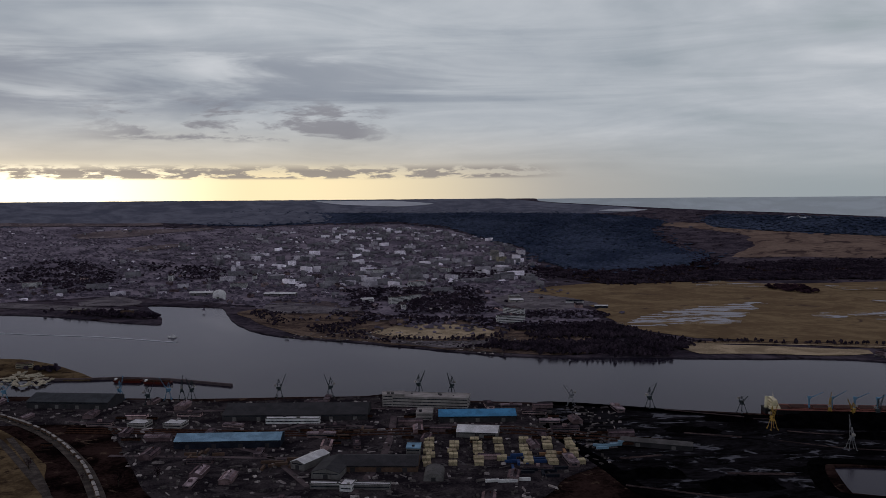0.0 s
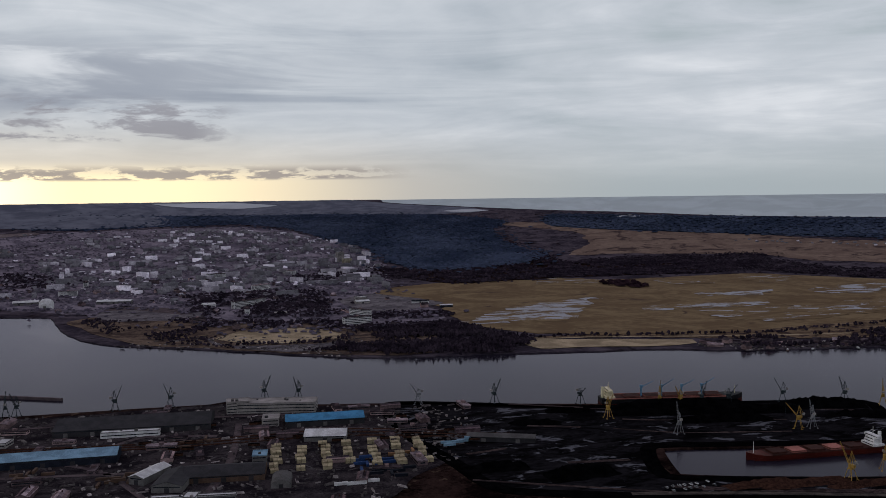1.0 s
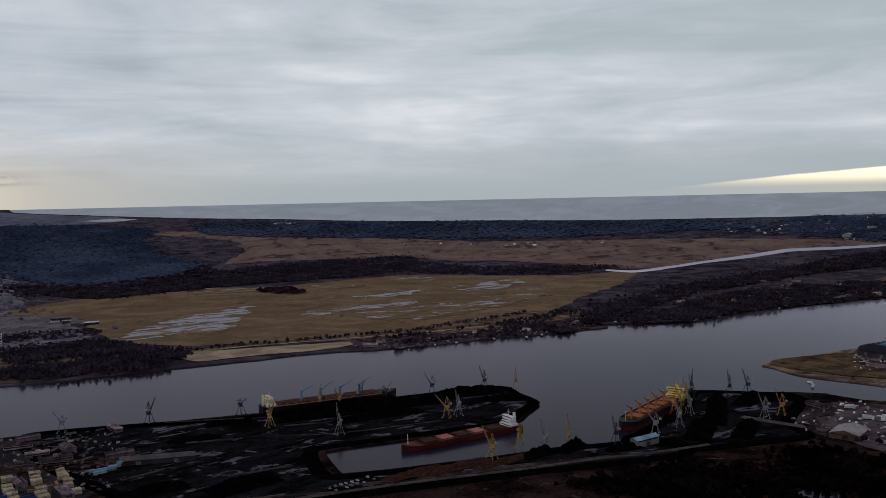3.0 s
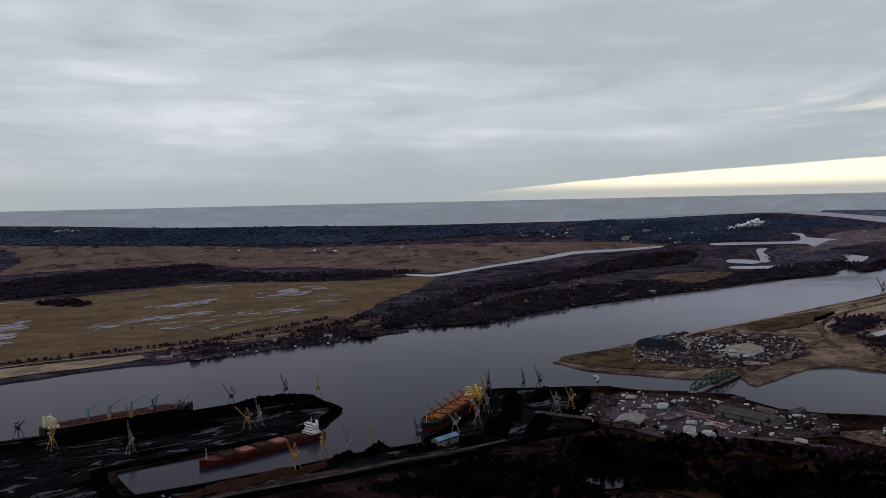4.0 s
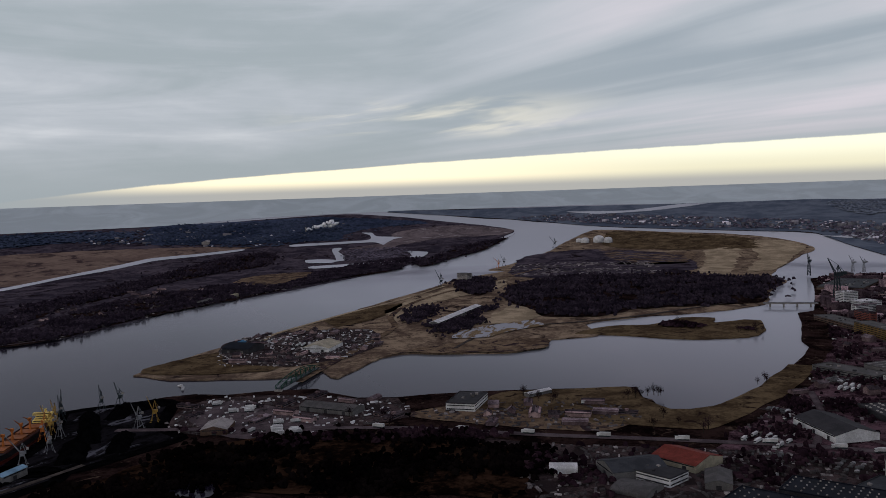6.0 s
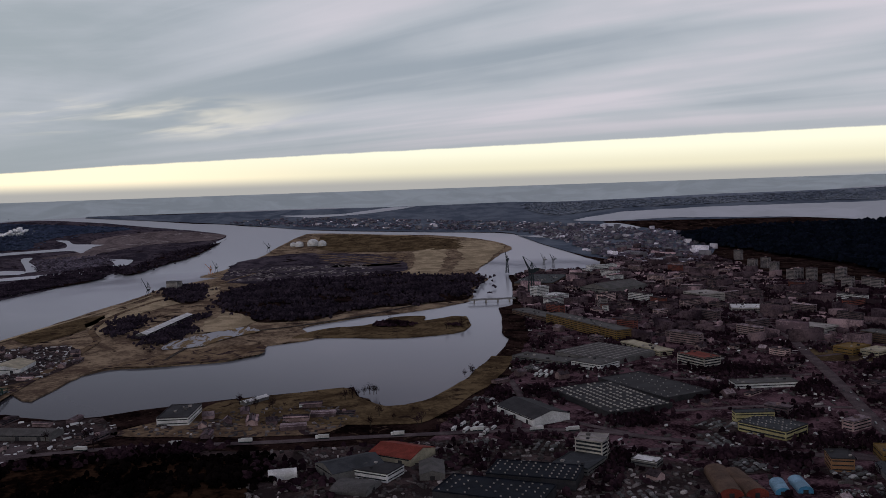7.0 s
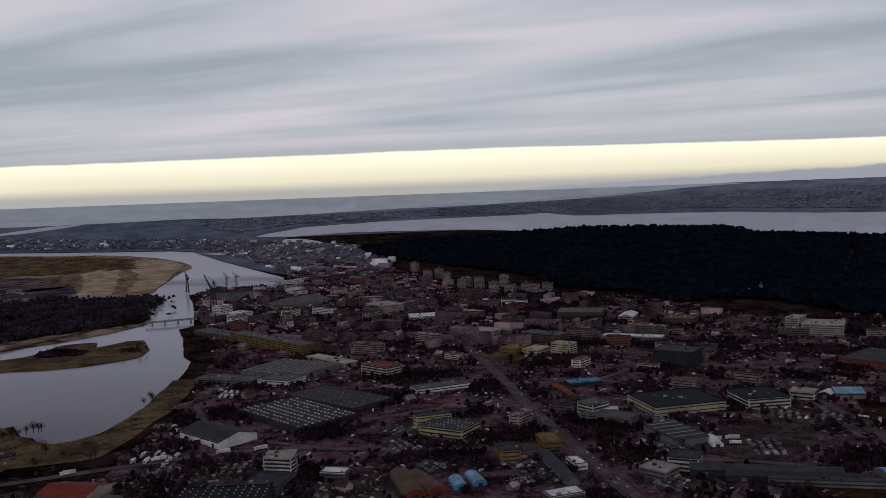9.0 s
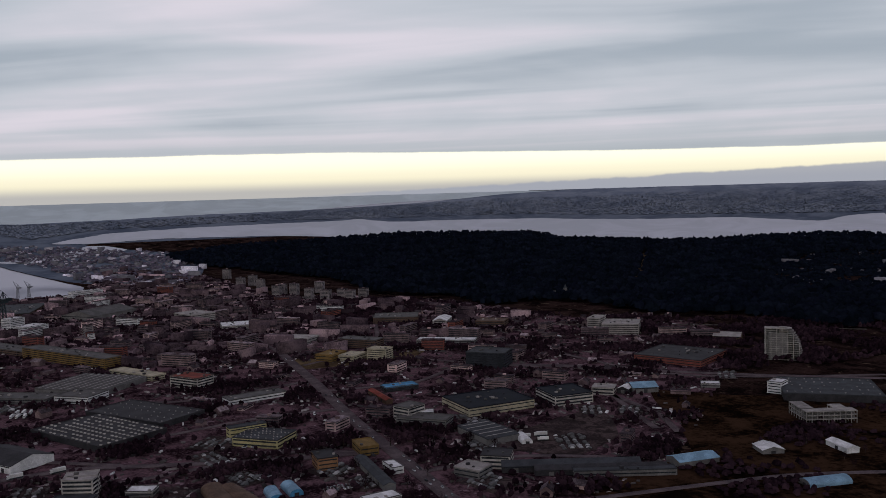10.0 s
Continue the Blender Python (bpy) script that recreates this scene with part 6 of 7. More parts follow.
ribbon("wake", [(-937, 1714), (-771, 1665), (-651, 1637), (-559, 1600), (-480, 1564)], 5, 0.6, PALE_SHEEN, "thin pale wake behind the motor boat", "wake")


def jetty(points, width, label):
    line = wavy(points, 0, False, 30)
    mid = line[len(line) // 2]
    e = root("jetty", mid.x, mid.y, 0, label, "jetty", "", 0.0)
    for a, b in zip(line, line[1:]):
        bm = bmesh.new()
        bar(bm, (a.x - mid.x, a.y - mid.y, 1.2), (b.x - mid.x, b.y - mid.y, 1.2), width)
        part("deck_section", bm, ASPHALT, e)
        bm = bmesh.new()
        drum(bm, a.x - mid.x, a.y - mid.y, -2, 1.2, 1.2, None, 8)
        part("pile", bm, RUST, e)


jetty([(-586, 1237), (-520, 1237), (-465, 1246), (-389, 1232), (-292, 1192)], 4, "long low dark mooring jetty in the river")
jetty([(1193, 1302), (1266, 1260), (1347, 1212)], 5, "low concrete jetty by the far bank")
jetty([(1084, 1294), (1132, 1268), (1172, 1263)], 4, "low timber jetty with boats")
for x, y, turn, L in ((-445, 1224, -4, 42), (-400, 1213, -6, 40)):
    e = root("barge", x, y, turn, "rust-red cargo barge moored at the jetty", "barge", "barges at the jetty", 0.0)
    bm = bmesh.new()
    prism(bm, [(-L / 2, 3), (-L / 2 + 3, -1), (L / 2 - 3, -1), (L / 2, 3)], -5, 5)
    part("hull", bm, HULL_RED, e)
    part("hold", some((-L / 2 + 4, -3.8, 3, L / 2 - 4, 3.8, 4.2)), RUST, e)
    part("cabin", some((-L / 2 + 1, -2, 3, -L / 2 + 3.8, 2, 5.5)), SHIP_WHITE, e)


# ---- bridges ----
def truss_bridge(x, y, turn, length):
    e = root("railway_bridge", x, y, turn, "green steel truss railway bridge over the river arm", "bridge")
    part("deck", some((-length / 2, -4, 2, length / 2, 4, 3.2)), STEEL["dark"], e)
    n = 8
    for sy in (-4, 4):
        prev = None
        for i in range(n + 1):
            px = -length / 2 + i * length / n
            top = 3 + 11 * math.sin(math.pi * (0.12 + 0.76 * i / n))
            bars = [("post", (px, sy, 3), (px, sy, top), 0.7)]
            if prev:
                bars += [("top_chord", (prev[0], sy, prev[1]), (px, sy, top), 0.9), ("diagonal", (prev[0], sy, 3 if i % 2 else prev[1]), (px, sy, top if i % 2 else 3), 0.6)]
            for nm, a, b, w in bars:
                bm = bmesh.new()
                bar(bm, a, b, w)
                part(nm, bm, STEEL["green"], e)
            prev = (px, top)
    for i in range(1, n):
        px = -length / 2 + i * length / n
        bm = bmesh.new()
        bar(bm, (px, -4, 3 + 11 * math.sin(math.pi * (0.12 + 0.76 * i / n))), (px, 4, 3 + 11 * math.sin(math.pi * (0.12 + 0.76 * i / n))), 0.5)
        part("cross_brace", bm, STEEL["green"], e)
    for sx in (-1, 1):
        part("pier", some((sx * length / 2 - 2.5, -5, -4, sx * length / 2 + 2.5, 5, 2)), CONCRETE, e)


truss_bridge(1087, 567, 4.9, 138)
e = root("road_bridge", 1905, -127, -86.9, "low concrete road bridge on slim piers", "bridge")
part("deck", some((-52, -6, 4.2, 52, 6, 5.6)), CONCRETE, e)
for sy in (-6, 6):
    part("railing", some((-52, sy - 0.2, 5.6, 52, sy + 0.2, 6.8)), STEEL["white"], e)
for i in range(4):
    part("pier", some((-39 + i * 26 - 1.2, -5, -5, -39 + i * 26 + 1.2, 5, 4.2)), CONCRETE, e)


# ---- yard stores: timber, containers, coal, wagons ----
stack = root("timber_stack", -16, 900, 0, "stack of pale sawn timber bundles in the open yard", "timber stack", "timber stacks in the yard")
for i in range(2):
    for j in range(3):
        b = part("timber_pack", some((-5 + i * 5.2, -4.5, j * 1.5, -0.2 + i * 5.2, 4.5, j * 1.5 + 1.3)), TIMBER, stack)
for i in range(7):
    for j in range(7):
        if (i, j) == (0, 0) or dice.random() < 0.22:
            continue
        copy_thing(stack, at_place(-16 + i * 24 + dice.uniform(-2, 2), 900 - j * 13 + dice.uniform(-2, 2), dice.choice((0, 0, 4, -3)), size=dice.uniform(0.75, 1.0)))


def container(x, y, turn, tone):
    e = root("shipping_container", x, y, turn, f"{WORDS.get(tone, tone)} steel shipping container on the yard", "container", "shipping containers")
    body = part("body", some((-6.1, -1.2, 0.1, 6.1, 1.2, 2.6)), ROOF[tone], e)
    for i in range(2):
        part("rib", some((-3.6 + i * 6.8, -1.28, 0.2, -3.2 + i * 6.8, 1.28, 2.5)), ROOF[tone], body)
    part("door", some((6.08, -1.1, 0.2, 6.2, 1.1, 2.5)), ROOF["grey"], e)
    return e


for tone, place, n in (("cobalt", (63, 838), 9), ("lightblue", (157, 879), 5), ("brown", (-171, 830), 8), ("navy", (78, 800), 7), ("brown", (-110, 940), 5), ("white", (42, 770), 4), ("orange", (99, 850), 3), ("blue", (1330, 808), 4), ("white", (1392, 758), 6), ("brown", (-253, 859), 6)):
    first = container(place[0], place[1], dice.uniform(-10, 10), tone)
    for i in range(1, n):
        copy_thing(first, at_place(place[0] + (i % 4) * 9 + dice.uniform(-3, 3), place[1] - (i // 4) * 14 + dice.uniform(-4, 4), dice.choice((0, 6, 90)), up=2.4 + (2.6 if dice.random() < 0.25 else 0)))


def heap(name, x, y, turn, L, W, H, material, label, category, group):
    """A loose heap with an uneven ridge and slumped sides."""
    p, s = lie(x, y, 2.3)
    n, m = 26, 12
    verts, faces = [], []
    for i in range(n + 1):
        for j in range(m + 1):
            u, v = i / n * 2 - 1, j / m * 2 - 1
            h = max(0.0, 1 - max(abs(v), 0) ** 1.3) * max(0.0, 1 - abs(u) ** 4) * H
            w = noise.noise((x + u * L * 0.09, y + v * W * 0.12, 1.0))
            h *= 1 + 0.5 * w
            verts.append((u * L / 2 * (1 + 0.12 * noise.noise((v * 2, x, 0))), v * W / 2 * (1 + 0.25 * noise.noise((u * 3, y, 0))), h if 0 < i < n and 0 < j < m else -0.3))
    for i in range(n):
        for j in range(m):
            a = i * (m + 1) + j
            faces.append((a, a + m + 1, a + m + 2, a + 1))
    ob = new(name, mesh_np(name, verts, faces, [material], True))
    ob.matrix_basis = Matrix.Translation(p) @ Matrix.Rotation(radians(turn), 4, "Z")
    return tagged(ob, label, category, group)


for x, y, turn, L, W, H in ((458, 971, -6, 180, 22, 10), (507, 936, -8, 150, 26, 9), (619, 936, -8, 110, 28, 11), (640, 884, -25, 60, 18, 7), (407, 949, -8, 90, 22, 7), (476, 902, -6, 120, 20, 7), (323, 978, -12, 60, 16, 5), (259, 754, 10, 70, 34, 9), (192, 787, 0, 55, 26, 6), (268, 935, -10, 60, 18, 5), (571, 669, 20, 46, 16, 9), (529, 670, 5, 40, 16, 9), (611, 636, -10, 44, 14, 6)):
    heap("coal_mound", x, y, turn, L, W, H, COAL, "long black coal heap on the quay", "coal heap", "coal heaps")
for x, y, turn, L, W, H in ((725, 638, 35, 90, 30, 10), (786, 670, 38, 90, 26, 12), (828, 704, 40, 80, 24, 12), (877, 697, 20, 70, 26, 10), (907, 681, -30, 60, 22, 8), (764, 611, 30, 80, 24, 8)):
    heap("coal_mound", x, y, turn, L, W, H, COAL, "steep black coal heap on the pier", "coal heap", "coal heaps on the pier")
for x, y, turn, L, W, H in ((441, 687, 5, 90, 20, 4), (401, 694, 8, 70, 18, 4), (493, 674, 5, 80, 16, 4)):
    heap("scrap_mound", x, y, turn, L, W, H, RUST, "long rusty scrap heap beside the basin", "scrap heap", "scrap heaps")

wagon = root("freight_wagon", -477, 981, 130.3, "brown freight wagon with a pale roof on the curved track", "wagon", "freight wagons", 3.2)
part("body", some((-6.4, -1.5, 1.1, 6.4, 1.5, 3.9)), ROOF["brown"], wagon)
bm = bmesh.new()
prism(bm, [(-1.6, 3.9), (1.6, 3.9), (0.8, 4.5), (-0.8, 4.5)], -6.5, 6.5)
bm.transform(Matrix.Rotation(radians(90), 4, "Z"))
part("roof", bm, ROOF["pale"], wagon)
for sx in (-4.6, 4.6):
    part("bogie", some((sx - 1.5, -1.0, 0.0, sx + 1.5, 1.0, 1.1)), STEEL["dark"], wagon)
track = wavy(RAIL, 0, False, 16.0)
for i in range(14, len(track) - 1):
    a, b = track[i], track[i + 1]
    if not 14 <= i <= 48:
        continue
    copy_thing(wagon, at_place((a.x + b.x) / 2, (a.y + b.y) / 2, math.degrees(math.atan2(b.y - a.y, b.x - a.x)), 3.2, 0.96))
tank = root("tank_wagon", -151, 940, 0.1, "rust-brown open freight wagon in the siding", "wagon", "wagons in the sidings", 3.0)
part("body", some((-6, -1.5, 1.1, 6, 1.5, 3.4)), RUST, tank)
part("load", some((-5.8, -1.3, 3.2, 5.8, 1.3, 3.6)), COAL, tank)
for sx in (-4.4, 4.4):
    part("bogie", some((sx - 1.5, -1.1, 0.2, sx + 1.5, 1.1, 1.1)), STEEL["dark"], tank)
for k in range(36):
    t = dice.random()
    copy_thing(tank, at_place(-420 + 640 * t + dice.uniform(-3, 3), dice.choice((997, 909, 932, 890, 1000)) - 40 * max(0, t - 0.7), dice.uniform(-4, 2), 3.0))


# ---- ordinary houses, each kind built once and then repeated ----
def gable_house(L, W, H, ridge, name, label, group):
    e = root(name, 1700, -330, 0, label, "house", group)
    bm = bmesh.new()
    prism(bm, [(-W / 2, 0), (W / 2, 0), (W / 2, H), (0, ridge - 0.2), (-W / 2, H)], -L / 2, L / 2)
    part("wall", bm, TOWN_WALL, e)
    for s in (-1, 1):
        bm = bmesh.new()
        prism(bm, [(s * (W / 2 + 0.6), H - 0.35), (0, ridge), (0, ridge - 0.3), (s * (W / 2 + 0.6), H - 0.6)], -L / 2 - 0.5, L / 2 + 0.5)
        part("roof_slope", bm, TOWN_ROOF, e)
    part("chimney", some((0.6, L * 0.2, ridge - 1.0, 1.5, L * 0.2 + 0.9, ridge + 1.1)), RUST, e)
    return e


def slab_block(L, W, H, name, label, group, wall=None):
    e = root(name, 1700, -330, 0, label, "apartment block", group)
    part("wall", some((-L / 2, -W / 2, 0, L / 2, W / 2, H)), wall or TOWN_WALL, e)
    part("roof", some((-L / 2 - 0.3, -W / 2 - 0.3, H, L / 2 + 0.3, W / 2 + 0.3, H + 0.8)), TOWN_ROOF, e)
    n = max(1, round(H / 3))
    for i in range(min(n, 12)):
        z = (i + 0.4) * H / min(n, 12)
        part("window_band", some((-L / 2 + 0.8, -W / 2 - 0.07, z, L / 2 - 0.8, W / 2 + 0.07, z + 1.2), (-L / 2 - 0.07, -W / 2 + 2, z + 0.02, L / 2 + 0.07, W / 2 - 2, z + 1.18)), GLASS, e)
    part("stair_head", some((-2, -2, H + 0.8, 2, 2, H + 2.8)), TOWN_WALL, e)
    return e


cottage = gable_house(11, 9, 4.2, 7.6, "house", "small gabled house with a dark pitched roof", "town houses")
villa = gable_house(15, 11, 6.5, 10.0, "house", "two-storey house with a pitched roof", "town houses")
barn = gable_house(24, 11, 4.2, 6.0, "storehouse", "long low storehouse with a shallow gable roof", "storehouses")
garage = slab_block(26, 8, 3.2, "garage_row", "low flat-roofed garage row", "garage rows")
block5 = slab_block(46, 12, 15, "apartment_block", "five-storey slab apartment block with window rows", "five-storey blocks")
block5w = slab_block(52, 12, 15, "apartment_block", "white-walled slab apartment block with window rows", "white apartment blocks", WALL["white"])
block5r = slab_block(40, 13, 17, "apartment_block", "red-brick apartment block with window rows", "brick apartment blocks", WALL["brick"])
block3 = slab_block(28, 13, 9.5, "town_building", "three-storey flat-roofed town building", "three-storey buildings")
tower9 = slab_block(21, 15, 28, "tower_block", "tall pale tower block with many window rows", "tower blocks", WALL["dusk"])


def taken(x, y, r=6.0):
    for fx, fy, a, hx, hy in FOOT:
        dx, dy = x - fx, y - fy
        u, v = dx * math.cos(a) + dy * math.sin(a), -dx * math.sin(a) + dy * math.cos(a)
        if abs(u) < hx + r and abs(v) < hy + r:
            return True
    return False


def near_line(x, y, line, d):
    for (ax, ay), (bx, by) in zip(line, line[1:]):
        t = max(0.0, min(1.0, ((x - ax) * (bx - ax) + (y - ay) * (by - ay)) / ((bx - ax) ** 2 + (by - ay) ** 2)))
        if math.hypot(x - ax - t * (bx - ax), y - ay - t * (by - ay)) < d:
            return True
    return False


def settle(ring, gap, kinds, turns, limit, skip=0.0, far=1e9, size=(0.85, 1.2), shores=()):
    """Strew houses over a quarter, clear of the large buildings and the roads."""
    made = 0
    places = [plan_of(x, y) for x, y in spots(ring, gap)]
    dice.shuffle(places)
    for x, y in places:
        if made >= limit or math.hypot(x, y) > far:
            continue
        kind, r = dice.choice(kinds)
        if dice.random() < skip or taken(x, y, r) or near_line(x, y, ROAD_CITY, 16 + r * 0.5) or near_line(x, y, ROAD_SHORE, 12 + r * 0.5) or near_line(x, y, ROAD_NORTH, 12 + r * 0.5) or any(near_line(x, y, w, 6 + r * 0.5) for w in STREETS):
            continue
        t = dice.choice(turns) + dice.uniform(-6, 6)
        copy_thing(kind, at_place(x, y, t, size=dice.uniform(*size)))
        FOOT.append((x, y, radians(t), r, r * 0.6))
        made += 1
    return made


# ground kept free for the landmarks of the far bank
FOOT += [(675, -588, radians(-60), 62, 46), (-428, 2291, 0, 60, 30), (-570, 2218, 0, 40, 40), (313, 2088, 0, 40, 30), (360, 1995, 0, 30, 20), (175, 2139, 0, 40, 50), (-189, 2150, 0, 30, 26), (-17, 1960, 0, 30, 20), (-646, 2328, 0, 45, 30), (-301, 2050, 0, 90, 70)]
# tower blocks along the forest edge
for x, y, t in ((2302, -905, -144), (2088, -863, -144), (2114, -889, -144), (2093, -913, -144), (1975, -900, -144), (2083, -980, -144), (1885, -902, -144), (1888, -947, -144), (1836, -941, -144), (1853, -986, -144), (2676, -941, -144), (2372, -873, -144), (2409, -923, -144)):
    copy_thing(tower9, at_place(x, y, t, size=dice.uniform(0.95, 1.1)))
    FOOT.append((x, y, radians(t), 16, 14))
for x, y, t in ((1958, -582, -120), (1816, -618, -60), (1835, -673, -150), (2307, -385, -130), (2181, -557, -150), (2093, -579, -60), (1285, -745, -140), (1359, -812, -60), (1489, -717, -150), (1444, -539, -60), (1603, -684, -145), (1014, -1124, -140), (957, -1138, -140), (1098, -1026, -140), (1568, -496, -150), (1718, -507, -60)):
    copy_thing(block5, at_place(x, y, t))
    FOOT.append((x, y, radians(t), 26, 10))
settle([(2486, -292), (2546, -830), (1941, -851), (1421, -1020), (1071, -993), (1051, -647), (1322, -428), (1388, -217)], 52, [(block5, 24), (block3, 16), (block5w, 26), (block5r, 22), (block3, 16)], (-140, -50, -150, -60), 62, 0.05)
settle(TOWN_E, 31, [(cottage, 8), (villa, 10), (barn, 14), (garage, 15), (block3, 16), (cottage, 8), (garage, 15)], (-140, -50, -150, -60), 200, 0.12)
settle(ISLAND_YARDS, 26, [(barn, 13), (garage, 14), (cottage, 8)], (-85, 5), 40, 0.3)
settle(SHORE_YARDS, 30, [(barn, 13), (garage, 14), (garage, 14)], (-95, -10), 12, 0.4)
settle(SHORE_YARDS2, 26, [(barn, 13), (garage, 14), (cottage, 8)], (-85, 5), 12, 0.4)
settle(YARD, 36, [(barn, 14), (garage, 15), (garage, 15), (barn, 14)], (2, 92, -4), 60, 0.35)
settle(BANK_HOMES, 24, [(cottage, 7), (barn, 12), (villa, 9)], (20, 110, 60), 50, 0.3)
settle([p for p in TOWN_W], 42, [(cottage, 8), (villa, 10), (barn, 14), (block3, 16), (cottage, 8), (block5w, 26)], (10, 100, 40, 130), 80, 0.25, 3000)
settle([(1552, 1331), (1854, 1243), (2165, 1189), (2371, 1385), (1968, 1726), (1500, 1553)], 48, [(cottage, 8), (barn, 13)], (20, 110), 40, 0.3)


def clear_of(at, r):
    """Leave out the places that buildings, lots and roads take up."""
    keep = np.ones(len(at), bool)
    for fx, fy, a, hx, hy in FOOT:
        dx, dy = at[:, 0] - fx, at[:, 1] - fy
        u, v = dx * math.cos(a) + dy * math.sin(a), -dx * math.sin(a) + dy * math.cos(a)
        keep &= (np.abs(u) > hx - 3 + r) | (np.abs(v) > hy - 3 + r)
    for line, wide in [(ROAD_CITY, 10), (ROAD_SHORE, 8), (ROAD_NORTH, 8)] + [(w, 5) for w in STREETS]:
        for (ax, ay), (bx, by) in zip(line, line[1:]):
            t = np.clip(((at[:, 0] - ax) * (bx - ax) + (at[:, 1] - ay) * (by - ay)) / ((bx - ax) ** 2 + (by - ay) ** 2), 0, 1)
            keep &= np.hypot(at[:, 0] - ax - t * (bx - ax), at[:, 1] - ay - t * (by - ay)) > wide + r * 0.6
    return at[keep]


crowns("trees_town_east", clear_of(spots(TOWN_E, 5.0, thin=0.22), 3.0), 2.8, 6, BARE, "bare brown trees between the buildings")
crowns("trees_streets", clear_of(spots(TOWN_E, 30), 2.0), 3.0, 6, BARE, "dark single trees in yards and streets")
crowns("trees_waste", clear_of(spots([(559, -952), (342, -913), (268, -726), (380, -595), (501, -484), (559, -519), (537, -648)], 7, thin=0.20), 3.0), 3.6, 5, BARE, "bare scrub on the waste ground")
for ring in ([(1646, 626), (1764, 657), (1867, 635), (1793, 586), (1666, 569), (1582, 585)], [(1480, 507), (1573, 516), (1692, 495), (1753, 483), (1618, 452), (1527, 459), (1445, 475)]):
    crowns("wood_island_scrub", clear_of(spots(ring, 6, thin=-0.2), 2.0), 3.2, 6, MID_BARE, "bare scrub on the island", fray=14)
crowns("wood_island_shed", clear_of(spots([(1565, 550), (1815, 533), (1821, 466), (1562, 499)], 7, thin=-0.2), 2.0), 3.8, 7, MID_BARE, "bare trees round the long shed")
crowns("trees_forest_edge", clear_of(spots([(1297, -1162), (1015, -1382), (862, -1501), (697, -1215), (770, -969), (916, -1031), (1061, -1103)], 7, thin=-0.02), 3.0), 4.0, 8, BARE, "bare trees along the forest edge")
crowns("trees_halls", clear_of(spots([(747, 170), (847, 173), (858, -59), (761, -223), (624, -237), (554, -99), (606, 82)], 9, thin=0.12), 3.0), 3.6, 6, BARE, "bare scrub round the halls")


def far_town(name, ring, gap, label, tall=0.2, near=0.0, keep=1.0, thin=0.0, tone=None):
    """Far roofs and blocks, too small to pick apart, as one object."""
    at = spots(ring, gap, near, thin)
    at = clear_of(at[rng.uniform(0, 1, len(at)) < keep], 6.0)
    verts, faces = [], []
    for x, y in at:
        px, py = plan_of(x, y)
        p, s = lie(px, py)
        s = max(s, 0.36)
        big = rng.uniform() < tall
        L, W, H = (rng.uniform(24, 60), rng.uniform(11, 14), rng.uniform(9, 20)) if big else (rng.uniform(8, 22), rng.uniform(7, 12), rng.uniform(3, 6))
        L, W, H = L * s / 2, W * s / 2, H * s
        a = rng.choice([0.3, 1.85, 2.4, 0.75]) + rng.normal(0, 0.1)
        c, d = math.cos(a), math.sin(a)
        k = len(verts)
        ridge = H if big else H * 1.45
        for u, v, z in ((-L, -W, 0), (L, -W, 0), (L, W, 0), (-L, W, 0), (-L, -W, H), (L, -W, H), (L, W, H), (-L, W, H), (-L, 0, ridge), (L, 0, ridge)):
            verts.append((x + u * c - v * d, y + u * d + v * c, p.z + 2.2 + z))
        for f in ((0, 1, 5, 4), (2, 3, 7, 6), (4, 5, 9, 8), (6, 7, 8, 9), (1, 2, 6, 5), (3, 0, 4, 7), (5, 6, 9, 9), (7, 4, 8, 8)):
            faces += [(k + f[0], k + f[1], k + f[2])] + ([(k + f[0], k + f[2], k + f[3])] if f[3] != f[2] else [])
    return tagged(new(name, mesh_np(name, verts, faces, [tone or FAR_WALL])), label, "town", "", "stuff")


DENSE_W = [(-1617, 6616), (-1109, 7860), (-20, 7162), (340, 4703), (345, 3224), (278, 2676), (57, 2608), (-223, 2434), (-495, 2557), (-861, 3335)]
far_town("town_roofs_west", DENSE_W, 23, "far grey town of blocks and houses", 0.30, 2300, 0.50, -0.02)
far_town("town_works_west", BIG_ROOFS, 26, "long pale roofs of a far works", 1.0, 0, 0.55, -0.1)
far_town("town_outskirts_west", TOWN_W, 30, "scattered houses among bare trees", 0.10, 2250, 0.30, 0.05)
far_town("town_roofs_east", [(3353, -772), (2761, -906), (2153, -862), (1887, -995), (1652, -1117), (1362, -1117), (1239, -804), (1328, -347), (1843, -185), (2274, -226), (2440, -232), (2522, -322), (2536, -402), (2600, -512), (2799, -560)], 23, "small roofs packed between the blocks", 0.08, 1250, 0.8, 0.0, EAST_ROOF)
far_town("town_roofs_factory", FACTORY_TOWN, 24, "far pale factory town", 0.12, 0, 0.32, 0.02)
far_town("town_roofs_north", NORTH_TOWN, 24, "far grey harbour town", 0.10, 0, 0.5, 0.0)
far_town("town_roofs_moor", [(2433, 4531), (3136, 3894), (3417, 3592), (3117, 3499), (2420, 4030)], 34, "scattered far houses on the heath", 0.0, 0, 0.6)
far_town("town_roofs_hill", VILLAS, 40, "villas among the trees", 0.05, 0, 0.35, 0.0)
crowns("trees_factory", spots(FACTORY_TOWN, 24), 11, 8, HAZED_PINE, "bare trees of the far town")
crowns("trees_north", spots(NORTH_TOWN, 17, thin=-0.1), 8, 8, HAZED_BARE, "bare trees of the harbour town")
sheet_of("ground_snow_patch", SNOW_ISLAND, 3.3, THICK, 20, 8, 0, "old snow and ice on the island field", "snow", fine=8)


